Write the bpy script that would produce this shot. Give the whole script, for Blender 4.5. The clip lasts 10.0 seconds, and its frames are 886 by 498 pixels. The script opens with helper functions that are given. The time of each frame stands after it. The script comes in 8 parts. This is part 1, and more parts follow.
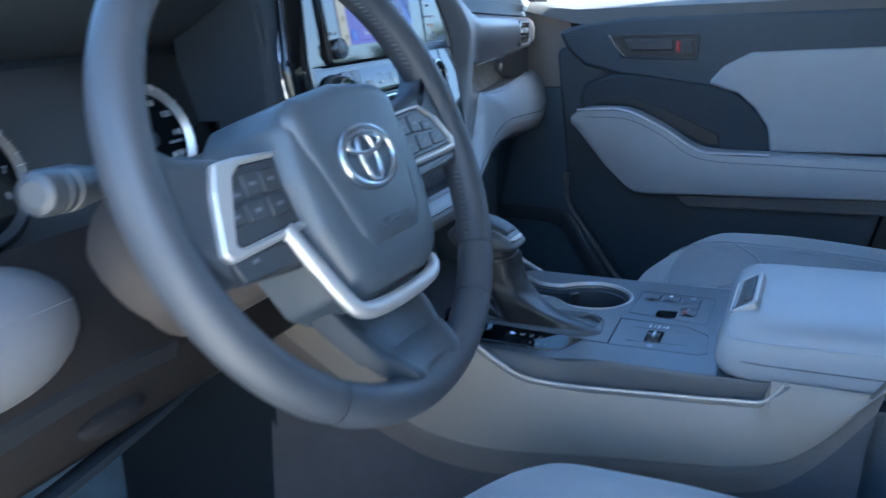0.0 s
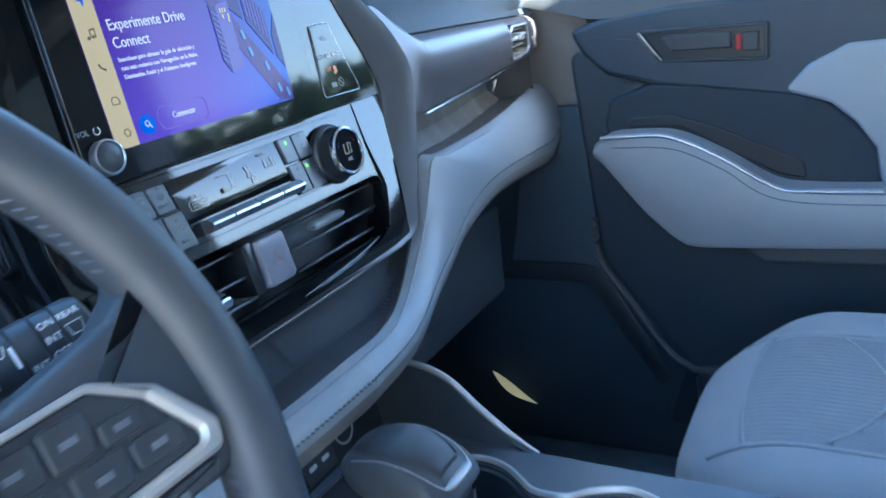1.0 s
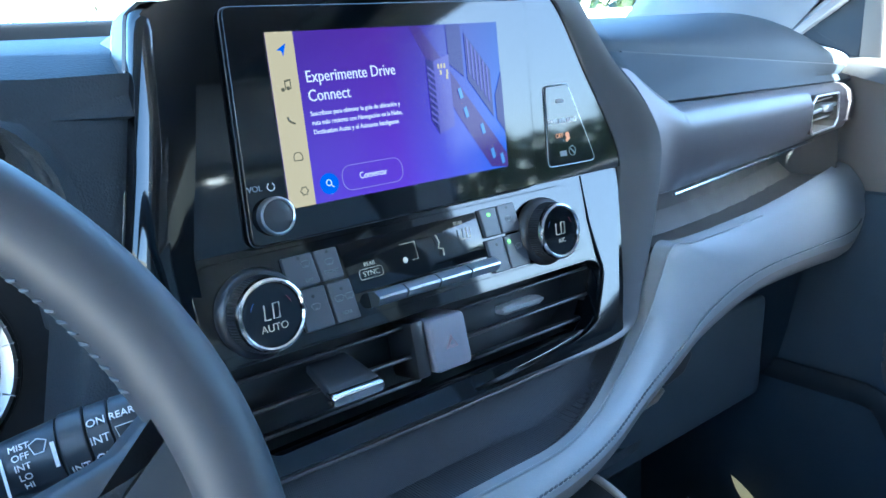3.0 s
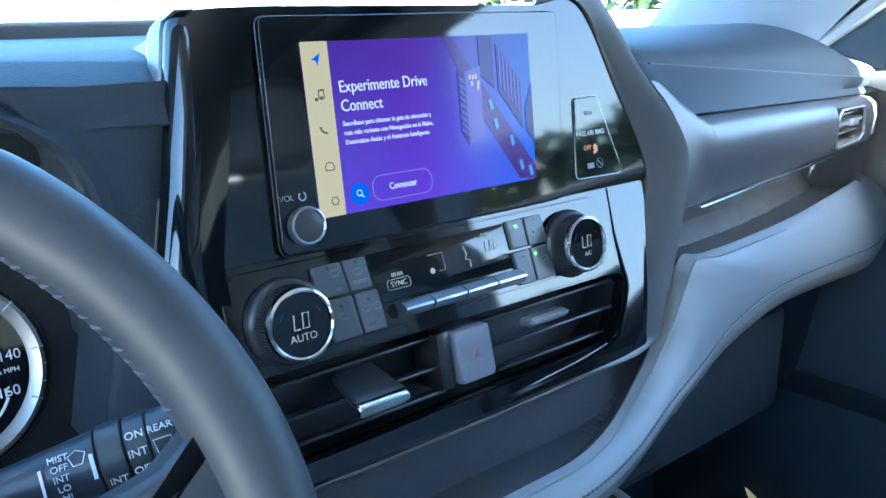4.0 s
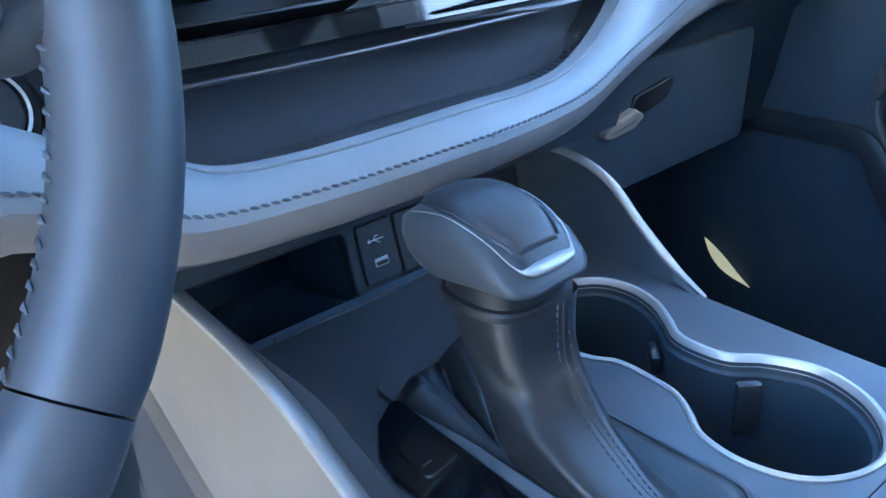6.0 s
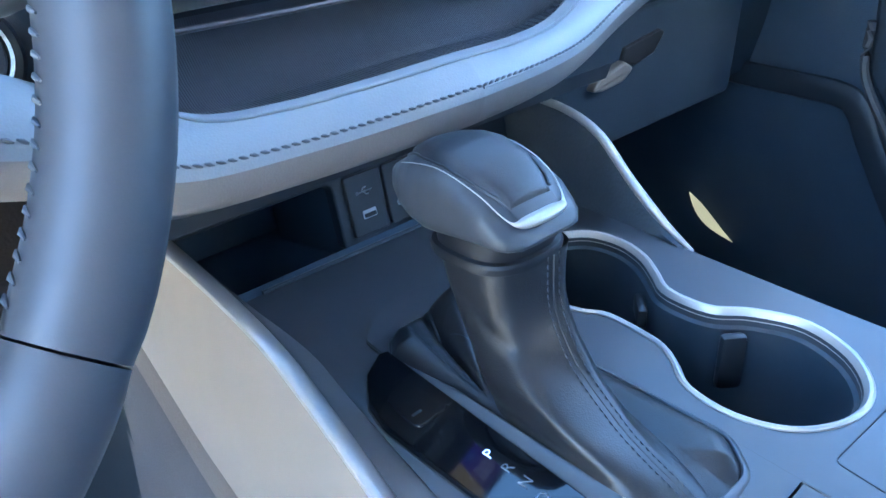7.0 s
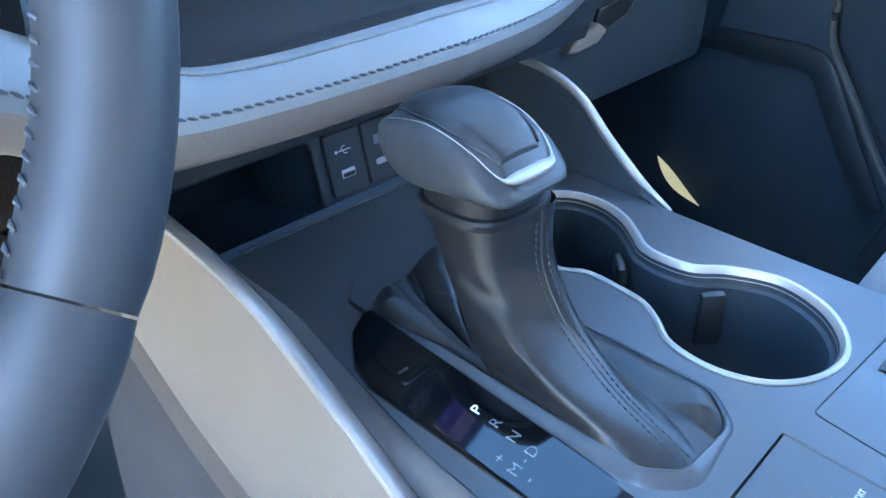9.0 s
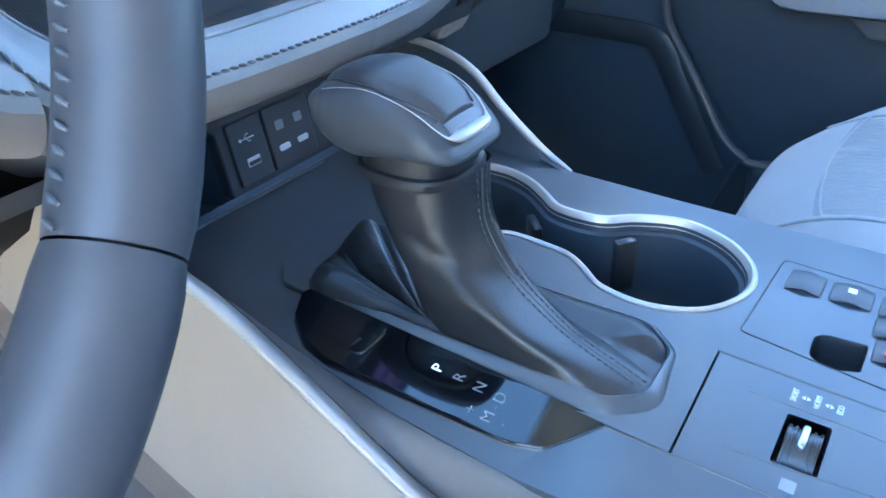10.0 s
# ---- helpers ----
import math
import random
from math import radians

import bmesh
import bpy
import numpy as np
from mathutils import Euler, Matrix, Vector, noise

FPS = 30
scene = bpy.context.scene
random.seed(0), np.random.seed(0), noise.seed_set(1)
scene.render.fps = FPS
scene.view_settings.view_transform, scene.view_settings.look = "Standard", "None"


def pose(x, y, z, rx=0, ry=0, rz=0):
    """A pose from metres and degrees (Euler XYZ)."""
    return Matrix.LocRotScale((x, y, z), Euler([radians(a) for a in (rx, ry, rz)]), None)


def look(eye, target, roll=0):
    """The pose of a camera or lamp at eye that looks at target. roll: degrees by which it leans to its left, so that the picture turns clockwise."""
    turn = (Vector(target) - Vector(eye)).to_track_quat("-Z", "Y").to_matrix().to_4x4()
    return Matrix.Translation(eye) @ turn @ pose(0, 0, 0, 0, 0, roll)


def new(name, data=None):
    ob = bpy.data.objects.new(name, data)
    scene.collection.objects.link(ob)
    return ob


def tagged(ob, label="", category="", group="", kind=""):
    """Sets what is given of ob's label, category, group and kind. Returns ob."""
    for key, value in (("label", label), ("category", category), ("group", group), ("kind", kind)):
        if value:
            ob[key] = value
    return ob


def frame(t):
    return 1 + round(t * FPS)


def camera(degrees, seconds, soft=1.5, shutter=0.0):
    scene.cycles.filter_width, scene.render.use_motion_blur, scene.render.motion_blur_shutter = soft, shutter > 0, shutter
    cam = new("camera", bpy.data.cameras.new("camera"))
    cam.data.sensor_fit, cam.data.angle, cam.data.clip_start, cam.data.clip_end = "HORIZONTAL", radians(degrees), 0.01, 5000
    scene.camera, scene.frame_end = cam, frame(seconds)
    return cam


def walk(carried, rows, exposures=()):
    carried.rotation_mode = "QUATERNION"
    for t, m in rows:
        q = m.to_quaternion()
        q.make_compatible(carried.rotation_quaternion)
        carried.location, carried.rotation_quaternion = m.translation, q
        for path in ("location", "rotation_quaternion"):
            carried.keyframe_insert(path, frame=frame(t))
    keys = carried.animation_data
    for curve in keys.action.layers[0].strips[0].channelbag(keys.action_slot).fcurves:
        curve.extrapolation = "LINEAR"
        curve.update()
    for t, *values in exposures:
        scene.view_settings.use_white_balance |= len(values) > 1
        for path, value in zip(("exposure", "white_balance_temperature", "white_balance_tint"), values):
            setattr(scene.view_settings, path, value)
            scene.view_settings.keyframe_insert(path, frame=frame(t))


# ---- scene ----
cam = camera(57.5, 10.0, 1.5, 0.25)
PATH = [
    (0, (-0.867, -0.456, 0.788), (0.862, 0.368, 0.213), -2.9),
    (0.5, (-0.64, -0.408, 0.815), (1.14, 0.248, 0.18), -5.1),
    (0.7, (-0.539, -0.404, 0.818), (1.195, 0.361, 0.18), -7.1),
    (1, (-0.419, -0.382, 0.819), (1.223, 0.579, 0.2), -8.3),
    (1.4, (-0.313, -0.397, 0.824), (1.163, 0.832, 0.265), -8.7),
    (1.5, (-0.303, -0.397, 0.834), (1.14, 0.866, 0.265), -7.8),
    (2, (-0.299, -0.386, 0.839), (1.004, 1.042, 0.324), -6.3),
    (2.5, (-0.304, -0.383, 0.837), (0.942, 1.1, 0.335), -4.7),
    (4, (-0.316, -0.372, 0.847), (0.88, 1.15, 0.344), -2.4),
    (4.5, (-0.318, -0.369, 0.848), (0.876, 1.146, 0.318), -2.6),
    (5, (-0.313, -0.367, 0.84), (0.873, 1.125, 0.233), -2.8),
    (5.4, (-0.296, -0.347, 0.795), (0.897, 1.081, 0.061), -2.4),
    (5.5, (-0.291, -0.349, 0.769), (0.898, 1.074, 0.019), -2.3),
    (5.6, (-0.278, -0.346, 0.749), (0.893, 1.067, -0.045), -2.1),
    (6, (-0.287, -0.358, 0.689), (0.883, 1.019, -0.168), -3.5),
    (7.5, (-0.291, -0.354, 0.687), (0.865, 0.932, -0.318), -1.9),
    (8, (-0.295, -0.354, 0.683), (0.863, 0.926, -0.328), -1.6),
    (8.5, (-0.295, -0.352, 0.684), (0.871, 0.914, -0.335), -1.3),
    (9, (-0.297, -0.348, 0.684), (0.9, 0.873, -0.352), -1.2),
    (9.5, (-0.301, -0.343, 0.681), (0.976, 0.789, -0.361), -1.0),
    (10, (-0.335, -0.324, 0.672), (1.102, 0.61, -0.359), -0.6),
]
walk(cam, [(t, look(eye, target, roll)) for t, eye, target, roll in PATH], [(0, 3.82, 4800, 1), (0.7, 4.17, 4960, 1), (1.4, 4.7, 4860, -2), (5.0, 4.65, 4750, -3), (5.5, 4.75, 4250, 3), (6.0, 5.26, 4740, 3), (7.5, 5.6, 4880, 2), (10, 5.54, 5060, 2)])

# ---- light ----
SUN_AZ, SUN_EL = 174.0, 30.0
world = bpy.data.worlds.new("sky")
scene.world = world
world.use_nodes = True
wn = world.node_tree
sky = wn.nodes.new("ShaderNodeTexSky")
sky.sky_type, sky.sun_disc = "NISHITA", False
sky.dust_density = 2.5
sky.sun_elevation, sky.sun_rotation = radians(SUN_EL), radians(SUN_AZ)
wn.nodes["Background"].inputs["Strength"].default_value = 0.11
wn.links.new(sky.outputs["Color"], wn.nodes["Background"].inputs["Color"])
sun = new("sun", bpy.data.lights.new("sun", "SUN"))
sun.data.energy, sun.data.angle, sun.data.color = 5.0, radians(0.5), (1.0, 0.91, 0.78)
sun_from = Vector((math.sin(radians(SUN_AZ)) * math.cos(radians(SUN_EL)), math.cos(radians(SUN_AZ)) * math.cos(radians(SUN_EL)), math.sin(radians(SUN_EL))))
sun.matrix_world = look(sun_from * 10, (0, 0, 0))


# ---- materials ----
LIT = 0.07


def mat(name, color, rough=0.5, metal=0.0, grain=0.0, scale=300.0, mottle=0.12, bump_kind="noise", coat=0.0, emit=None, strength=0.0, spec=0.5, sheen=0.0, rvar=0.0):
    m = bpy.data.materials.new(name)
    m.use_nodes = True
    nt = m.node_tree
    b = nt.nodes["Principled BSDF"]
    b.inputs["Roughness"].default_value = rough
    b.inputs["Metallic"].default_value = metal
    b.inputs["Coat Weight"].default_value = coat
    b.inputs["Coat Roughness"].default_value = 0.03
    b.inputs["Specular IOR Level"].default_value = spec
    b.inputs["Sheen Weight"].default_value = sheen
    tc = nt.nodes.new("ShaderNodeTexCoord")
    if mottle > 0:
        n1 = nt.nodes.new("ShaderNodeTexNoise")
        n1.inputs["Scale"].default_value = 22.0
        n1.inputs["Detail"].default_value = 6.0
        n2 = nt.nodes.new("ShaderNodeTexNoise")
        n2.inputs["Scale"].default_value = scale
        mixn = nt.nodes.new("ShaderNodeMath")
        mixn.operation = "ADD"
        nt.links.new(tc.outputs["Object"], n1.inputs["Vector"])
        nt.links.new(tc.outputs["Object"], n2.inputs["Vector"])
        nt.links.new(n1.outputs["Fac"], mixn.inputs[0])
        nt.links.new(n2.outputs["Fac"], mixn.inputs[1])
        rng = nt.nodes.new("ShaderNodeMapRange")
        rng.inputs["From Min"].default_value, rng.inputs["From Max"].default_value = 0.6, 1.4
        rng.inputs["To Min"].default_value, rng.inputs["To Max"].default_value = 1 - mottle, 1 + mottle
        nt.links.new(mixn.outputs[0], rng.inputs["Value"])
        mul = nt.nodes.new("ShaderNodeVectorMath")
        mul.operation = "SCALE"
        mul.inputs[0].default_value = color[:3]
        nt.links.new(rng.outputs[0], mul.inputs["Scale"])
        nt.links.new(mul.outputs[0], b.inputs["Base Color"])
        if rvar > 0:
            rr = nt.nodes.new("ShaderNodeMapRange")
            rr.inputs["From Min"].default_value, rr.inputs["From Max"].default_value = 0.3, 0.7
            rr.inputs["To Min"].default_value, rr.inputs["To Max"].default_value = max(0.0, rough - rvar), rough + rvar
            nt.links.new(n1.outputs["Fac"], rr.inputs["Value"])
            nt.links.new(rr.outputs[0], b.inputs["Roughness"])
    else:
        b.inputs["Base Color"].default_value = (*color[:3], 1)
    if grain > 0:
        if bump_kind == "noise":
            tx = nt.nodes.new("ShaderNodeTexVoronoi")
            tx.inputs["Scale"].default_value = scale
            out = tx.outputs["Distance"]
            nt.links.new(tc.outputs["Object"], tx.inputs["Vector"])
        elif bump_kind == "fabric":
            tx = nt.nodes.new("ShaderNodeTexNoise")
            tx.inputs["Scale"].default_value = scale
            out = tx.outputs["Fac"]
            nt.links.new(tc.outputs["Object"], tx.inputs["Vector"])
        else:
            tx = nt.nodes.new("ShaderNodeTexWave")
            tx.wave_type, tx.bands_direction = "BANDS", bump_kind
            tx.inputs["Scale"].default_value = scale
            tx.inputs["Distortion"].default_value = 0.0
            out = tx.outputs["Fac"]
            nt.links.new(tc.outputs["Object"], tx.inputs["Vector"])
        bp = nt.nodes.new("ShaderNodeBump")
        bp.inputs["Strength"].default_value = grain
        bp.inputs["Distance"].default_value = 0.0015 if bump_kind == "X" else 0.0006
        nt.links.new(out, bp.inputs["Height"])
        nt.links.new(bp.outputs[0], b.inputs["Normal"])
    if emit:
        b.inputs["Emission Color"].default_value = (*emit, 1)
        b.inputs["Emission Strength"].default_value = strength * LIT
    return m


GREY_LEATHER = mat("grey_leather", (0.29, 0.30, 0.315), 0.42, grain=0.12, scale=900, mottle=0.05)
LIP_LEATHER = mat("dash_lip_leather", (0.205, 0.222, 0.240), 0.45, grain=0.12, scale=900, mottle=0.05)
GREY_FABRIC = mat("grey_fabric", (0.25, 0.26, 0.275), 0.8, grain=0.4, scale=1400, bump_kind="fabric", mottle=0.08, sheen=0.3)
PLEAT_FABRIC = mat("pleated_fabric", (0.23, 0.24, 0.255), 0.8, grain=0.9, scale=38, bump_kind="X", mottle=0.06)
GREY_PLASTIC = mat("grey_plastic", (0.228, 0.198, 0.166), 0.5, grain=0.15, scale=1500, mottle=0.04)
# Underside of the lip: light bounced off warm ground is in this taupe.
LIP_BOUNCE = mat("warm_bounce_trim", (0.175, 0.165, 0.158), 0.5, grain=0.12, scale=900, mottle=0.05)
# The brown of the shroud carries warm light from the sunlit ground.
COLUMN_WARM = mat("warm_lit_column_plastic", (0.070, 0.060, 0.053), 0.5, grain=0.12, scale=1500, mottle=0.06)
DOOR_WARM = mat("warm_grey_door_trim", (0.19, 0.172, 0.155), 0.55, grain=0.15, scale=1200, mottle=0.05)
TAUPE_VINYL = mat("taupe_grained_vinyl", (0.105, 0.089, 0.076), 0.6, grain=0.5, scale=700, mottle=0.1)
# Darker material for the shaded part of the lower console side.
SIDE_SHADED = mat("shaded_console_side", (0.062, 0.060, 0.064), 0.95, grain=0.9, scale=700, bump_kind="fabric", mottle=0.2)
DARK_SOFT = mat("dark_soft_plastic", (0.030, 0.041, 0.053), 0.5, grain=0.5, scale=420, mottle=0.1)
DARK_PAD = mat("dark_dash_pad", (0.029, 0.036, 0.045), 0.58, grain=0.45, scale=800, mottle=0.08, spec=0.3)
DARK_PLASTIC = mat("dark_plastic", (0.028, 0.033, 0.040), 0.4, grain=0.12, scale=1600, mottle=0.08)
CONSOLE_TOP = mat("satin_console_plastic", (0.051, 0.058, 0.068), 0.33, grain=0.05, scale=2500, mottle=0.06, rvar=0.05)
CONSOLE_SIDE = mat("dark_grey_side_plastic", (0.09, 0.088, 0.088), 0.5, grain=0.1, scale=1800, mottle=0.05)
GLOSS_BLACK = mat("gloss_black", (0.003, 0.004, 0.0055), 0.05, mottle=0.0)
WELL_NAVY = mat("navy_well_plastic", (0.028, 0.037, 0.048), 0.45, mottle=0.08)
BIN_NAVY = mat("navy_bin_plastic", (0.060, 0.085, 0.120), 0.5, grain=0.1, scale=1200, mottle=0.08)
COLLAR_BLACK = mat("collar_black", (0.006, 0.007, 0.009), 0.5, mottle=0.0)
VENT_BLACK = mat("vent_black", (0.018, 0.019, 0.021), 0.35, mottle=0.1)
SATIN = mat("satin_grey_metal", (0.130, 0.118, 0.122), 0.38, metal=0.55, grain=0.03, scale=2500, mottle=0.04)
FRAME_SATIN = mat("dark_satin_frame", (0.115, 0.118, 0.125), 0.4, metal=0.6, grain=0.03, scale=2500, mottle=0.05)
SILVER = mat("silver_trim", (0.62, 0.62, 0.62), 0.34, metal=0.8, mottle=0.03)
SILVER_PAINT = mat("silver_painted_trim", (0.43, 0.415, 0.395), 0.42, metal=0.55, mottle=0.03)
CHROME = mat("chrome", (0.74, 0.74, 0.75), 0.17, metal=1.0, mottle=0.0)
BLACK_LEATHER = mat("black_leather", (0.023, 0.024, 0.027), 0.44, grain=0.2, scale=1500, mottle=0.12, rvar=0.06)
BOOT_LEATHER = mat("boot_leather", (0.013, 0.014, 0.016), 0.40, grain=0.12, scale=1300, mottle=0.08, rvar=0.04, spec=0.5)
WHEEL_LEATHER = mat("wheel_leather", (0.042, 0.046, 0.054), 0.50, grain=0.02, scale=2200, mottle=0.06, rvar=0.04)
# Lighter, bluer copy of the hub vinyl with sky light in its colour.
HUB_SKYLIT = mat("skylit_hub_vinyl", (0.056, 0.068, 0.082), 0.42, grain=0.08, scale=2000, mottle=0.06)
WHEEL_HUB = mat("wheel_hub_vinyl", (0.040, 0.046, 0.054), 0.46, grain=0.08, scale=2000, mottle=0.06)
CARPET = mat("black_carpet", (0.084, 0.126, 0.168), 0.95, grain=0.9, scale=500, bump_kind="fabric", mottle=0.3)
GREY_CARPET = mat("grey_felt", (0.05, 0.047, 0.045), 0.95, grain=0.9, scale=700, bump_kind="fabric", mottle=0.25)
TRAY = mat("tray_plastic", (0.066, 0.072, 0.084), 0.55, grain=0.35, scale=230, bump_kind="X", mottle=0.06)
DRY_LEAVES = mat("dry_hedge_leaves", (0.30, 0.25, 0.15), 0.7, mottle=0.4, scale=8)
LEAVES = mat("leaves", (0.07, 0.10, 0.03), 0.6, mottle=0.4, scale=8)
WALL_CREAM = mat("cream_render", (0.50, 0.46, 0.39), 0.9, mottle=0.1, scale=12)
BLUE_PAINT = mat("blue_car_paint", (0.01, 0.03, 0.16), 0.25, metal=0.3, coat=1.0, mottle=0.0)
FOOT_DARK = mat("dark_footwell_plastic", (0.026, 0.040, 0.056), 0.62, grain=0.3, scale=600, mottle=0.1, spec=0.35)
# Near-black with a warm tinge: blocked doorway light and ground glow in colour.
KNEE_SHADED = mat("shaded_knee_plastic", (0.015, 0.0135, 0.013), 0.75, grain=0.3, scale=600, mottle=0.1, spec=0.12)
KICK_DARK = mat("dark_kick_plastic", (0.054, 0.074, 0.098), 0.7, grain=0.3, scale=600, mottle=0.1, spec=0.3)
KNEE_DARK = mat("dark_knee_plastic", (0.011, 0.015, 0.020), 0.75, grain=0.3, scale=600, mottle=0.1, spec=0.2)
# Darker copy of the grey leather: shade put into the colour.
WING_SHADED = mat("shaded_wing_leather", (0.115, 0.115, 0.122), 0.5, grain=0.2, scale=900, mottle=0.06)
# Emission stands in for sunlight that reaches the footwell.
SUN_SPOT = mat("sun_spot_glow", (0.5, 0.45, 0.2), 0.5, mottle=0, emit=(1.0, 0.80, 0.42), strength=0.17)
VENT_BEIGE = mat("vent_inner_plastic", (0.16, 0.14, 0.12), 0.5, mottle=0.1)
# Pale sill trim with shade mixed in, as direct sun overlights it.
SILL_SHADED = mat("shaded_sill_trim", (0.085, 0.078, 0.07), 0.6, grain=0.2, scale=1200, mottle=0.06)
PANEL_KEY = mat("slate_key_plastic", (0.075, 0.080, 0.092), 0.32, mottle=0.06)
TOGGLE_METAL = mat("dark_satin_chrome", (0.46, 0.48, 0.50), 0.28, metal=0.95, mottle=0.03)
HAZARD_GREY = mat("hazard_cap_plastic", (0.21, 0.21, 0.25), 0.3, mottle=0.05)
# Grey leather of the recess, its shade mixed into the base colour.
SHELF_SHADED = mat("shaded_shelf", (0.10, 0.098, 0.096), 0.5, grain=0.15, scale=1500, mottle=0.06)
RUBBER = mat("ribbed_rubber", (0.075, 0.082, 0.095), 0.6, grain=0.0, mottle=0.06)
BUTTON = mat("button_plastic", (0.034, 0.037, 0.042), 0.4, mottle=0.05)
STITCH = mat("dark_thread", (0.13, 0.135, 0.15), 0.7, mottle=0.1)
LIP_THREAD = mat("grey_blue_thread", (0.085, 0.096, 0.112), 0.7, mottle=0.1)
STITCH_DARK = mat("slate_thread", (0.030, 0.034, 0.042), 0.7, mottle=0.1)
PAINT_WHITE = mat("white_print", (0.7, 0.7, 0.7), 0.5, mottle=0.0)
PAINT_DIM = mat("dim_print", (0.22, 0.23, 0.25), 0.5, mottle=0.0)
HEADLINER = mat("headliner_cloth", (0.45, 0.45, 0.46), 0.9, grain=0.3, scale=900, bump_kind="fabric", mottle=0.05)
PILLAR_TRIM = mat("pillar_trim", (0.34, 0.35, 0.37), 0.6, grain=0.2, scale=1200, mottle=0.05)
RED = mat("red_plastic", (0.45, 0.02, 0.02), 0.35, mottle=0.0)
CONCRETE = mat("sunlit_paving", (0.56, 0.48, 0.38), 0.9, grain=0.3, scale=60, bump_kind="fabric", mottle=0.2)
BODY_PAINT = mat("car_paint", (0.22, 0.28, 0.32), 0.25, metal=0.2, coat=1.0, mottle=0.0)
LED_GREEN = mat("green_led", (0.05, 0.3, 0.02), 0.4, mottle=0, emit=(0.35, 1.0, 0.1), strength=1.6)
LED_AMBER = mat("amber_print", (0.5, 0.2, 0.05), 0.4, mottle=0, emit=(1.0, 0.3, 0.2), strength=0.14)
ARC_BLUE = mat("blue_print", (0.015, 0.06, 0.20), 0.4, mottle=0)
ARC_RED = mat("red_print", (0.16, 0.012, 0.02), 0.4, mottle=0)
HAZARD_PRINT = mat("pink_print", (0.55, 0.36, 0.38), 0.5, mottle=0)
LED_WARM = mat("lcd_segments", (0.5, 0.45, 0.35), 0.4, mottle=0, emit=(1.0, 0.86, 0.6), strength=0.045)
LED_BLUE = mat("blue_led", (0.2, 0.3, 0.9), 0.4, mottle=0, emit=(0.45, 0.6, 1.0), strength=1.2)
UI_WHITE = mat("screen_white", (0.0, 0.0, 0.0), 0.1, mottle=0, emit=(0.9, 0.88, 1.0), strength=0.54, spec=0.15)
UI_LINE = mat("screen_line", (0.0, 0.0, 0.0), 0.1, mottle=0, emit=(0.45, 0.35, 0.9), strength=0.36, spec=0.15)
UI_CREAM = mat("screen_cream", (0.0, 0.0, 0.0), 0.1, mottle=0, emit=(0.92, 0.70, 0.40), strength=0.432, spec=0.15)
UI_BLUE = mat("screen_blue", (0.0, 0.0, 0.0), 0.1, mottle=0, emit=(0.02, 0.16, 0.85), strength=0.48, spec=0.15)
UI_ICON = mat("screen_icon", (0.0, 0.0, 0.0), 0.1, mottle=0, emit=(0.25, 0.22, 0.14), strength=0.3, spec=0.15)
UI_TOWER = mat("screen_tower", (0.0, 0.0, 0.0), 0.1, mottle=0, emit=(0.25, 0.2, 0.75), strength=0.33, spec=0.15)
UI_TOWER_DARK = mat("screen_tower_side", (0.0, 0.0, 0.0), 0.1, mottle=0, emit=(0.06, 0.04, 0.35), strength=0.3, spec=0.15)
UI_ROAD = mat("screen_road", (0.0, 0.0, 0.0), 0.1, mottle=0, emit=(0.14, 0.06, 0.4), strength=0.3, spec=0.15)
UI_CYAN = mat("screen_cyan", (0.0, 0.0, 0.0), 0.1, mottle=0, emit=(0.2, 0.45, 0.9), strength=0.42, spec=0.15)


def screen_material():
    """The lit picture: violet in the middle, blue towards the lower right, darker at the top."""
    m = bpy.data.materials.new("screen_gradient")
    m.use_nodes = True
    nt = m.node_tree
    b = nt.nodes["Principled BSDF"]
    b.inputs["Base Color"].default_value = (0, 0, 0, 1)
    b.inputs["Roughness"].default_value = 0.1
    b.inputs["Specular IOR Level"].default_value = 0.15
    tc = nt.nodes.new("ShaderNodeTexCoord")
    sep = nt.nodes.new("ShaderNodeSeparateXYZ")
    nt.links.new(tc.outputs["Generated"], sep.inputs[0])
    ramp = nt.nodes.new("ShaderNodeValToRGB")
    e = ramp.color_ramp.elements
    e[0].position, e[0].color = 0.0, (0.125, 0.065, 0.44, 1)
    e[1].position, e[1].color = 1.0, (0.05, 0.15, 0.58, 1)
    mid = e.new(0.45)
    mid.color = (0.155, 0.05, 0.46, 1)
    nt.links.new(sep.outputs["X"], ramp.inputs[0])
    ramp2 = nt.nodes.new("ShaderNodeValToRGB")
    g = ramp2.color_ramp.elements
    g[0].position, g[0].color = 0.0, (0.9, 1.0, 1.15, 1)
    g[1].position, g[1].color = 1.0, (0.6, 0.5, 0.6, 1)
    nt.links.new(sep.outputs["Z"], ramp2.inputs[0])
    mx = nt.nodes.new("ShaderNodeVectorMath")
    mx.operation = "MULTIPLY"
    nt.links.new(ramp.outputs[0], mx.inputs[0])
    nt.links.new(ramp2.outputs[0], mx.inputs[1])
    nt.links.new(mx.outputs[0], b.inputs["Emission Color"])
    b.inputs["Emission Strength"].default_value = 0.60 * LIT
    return m


UI_BACK = screen_material()


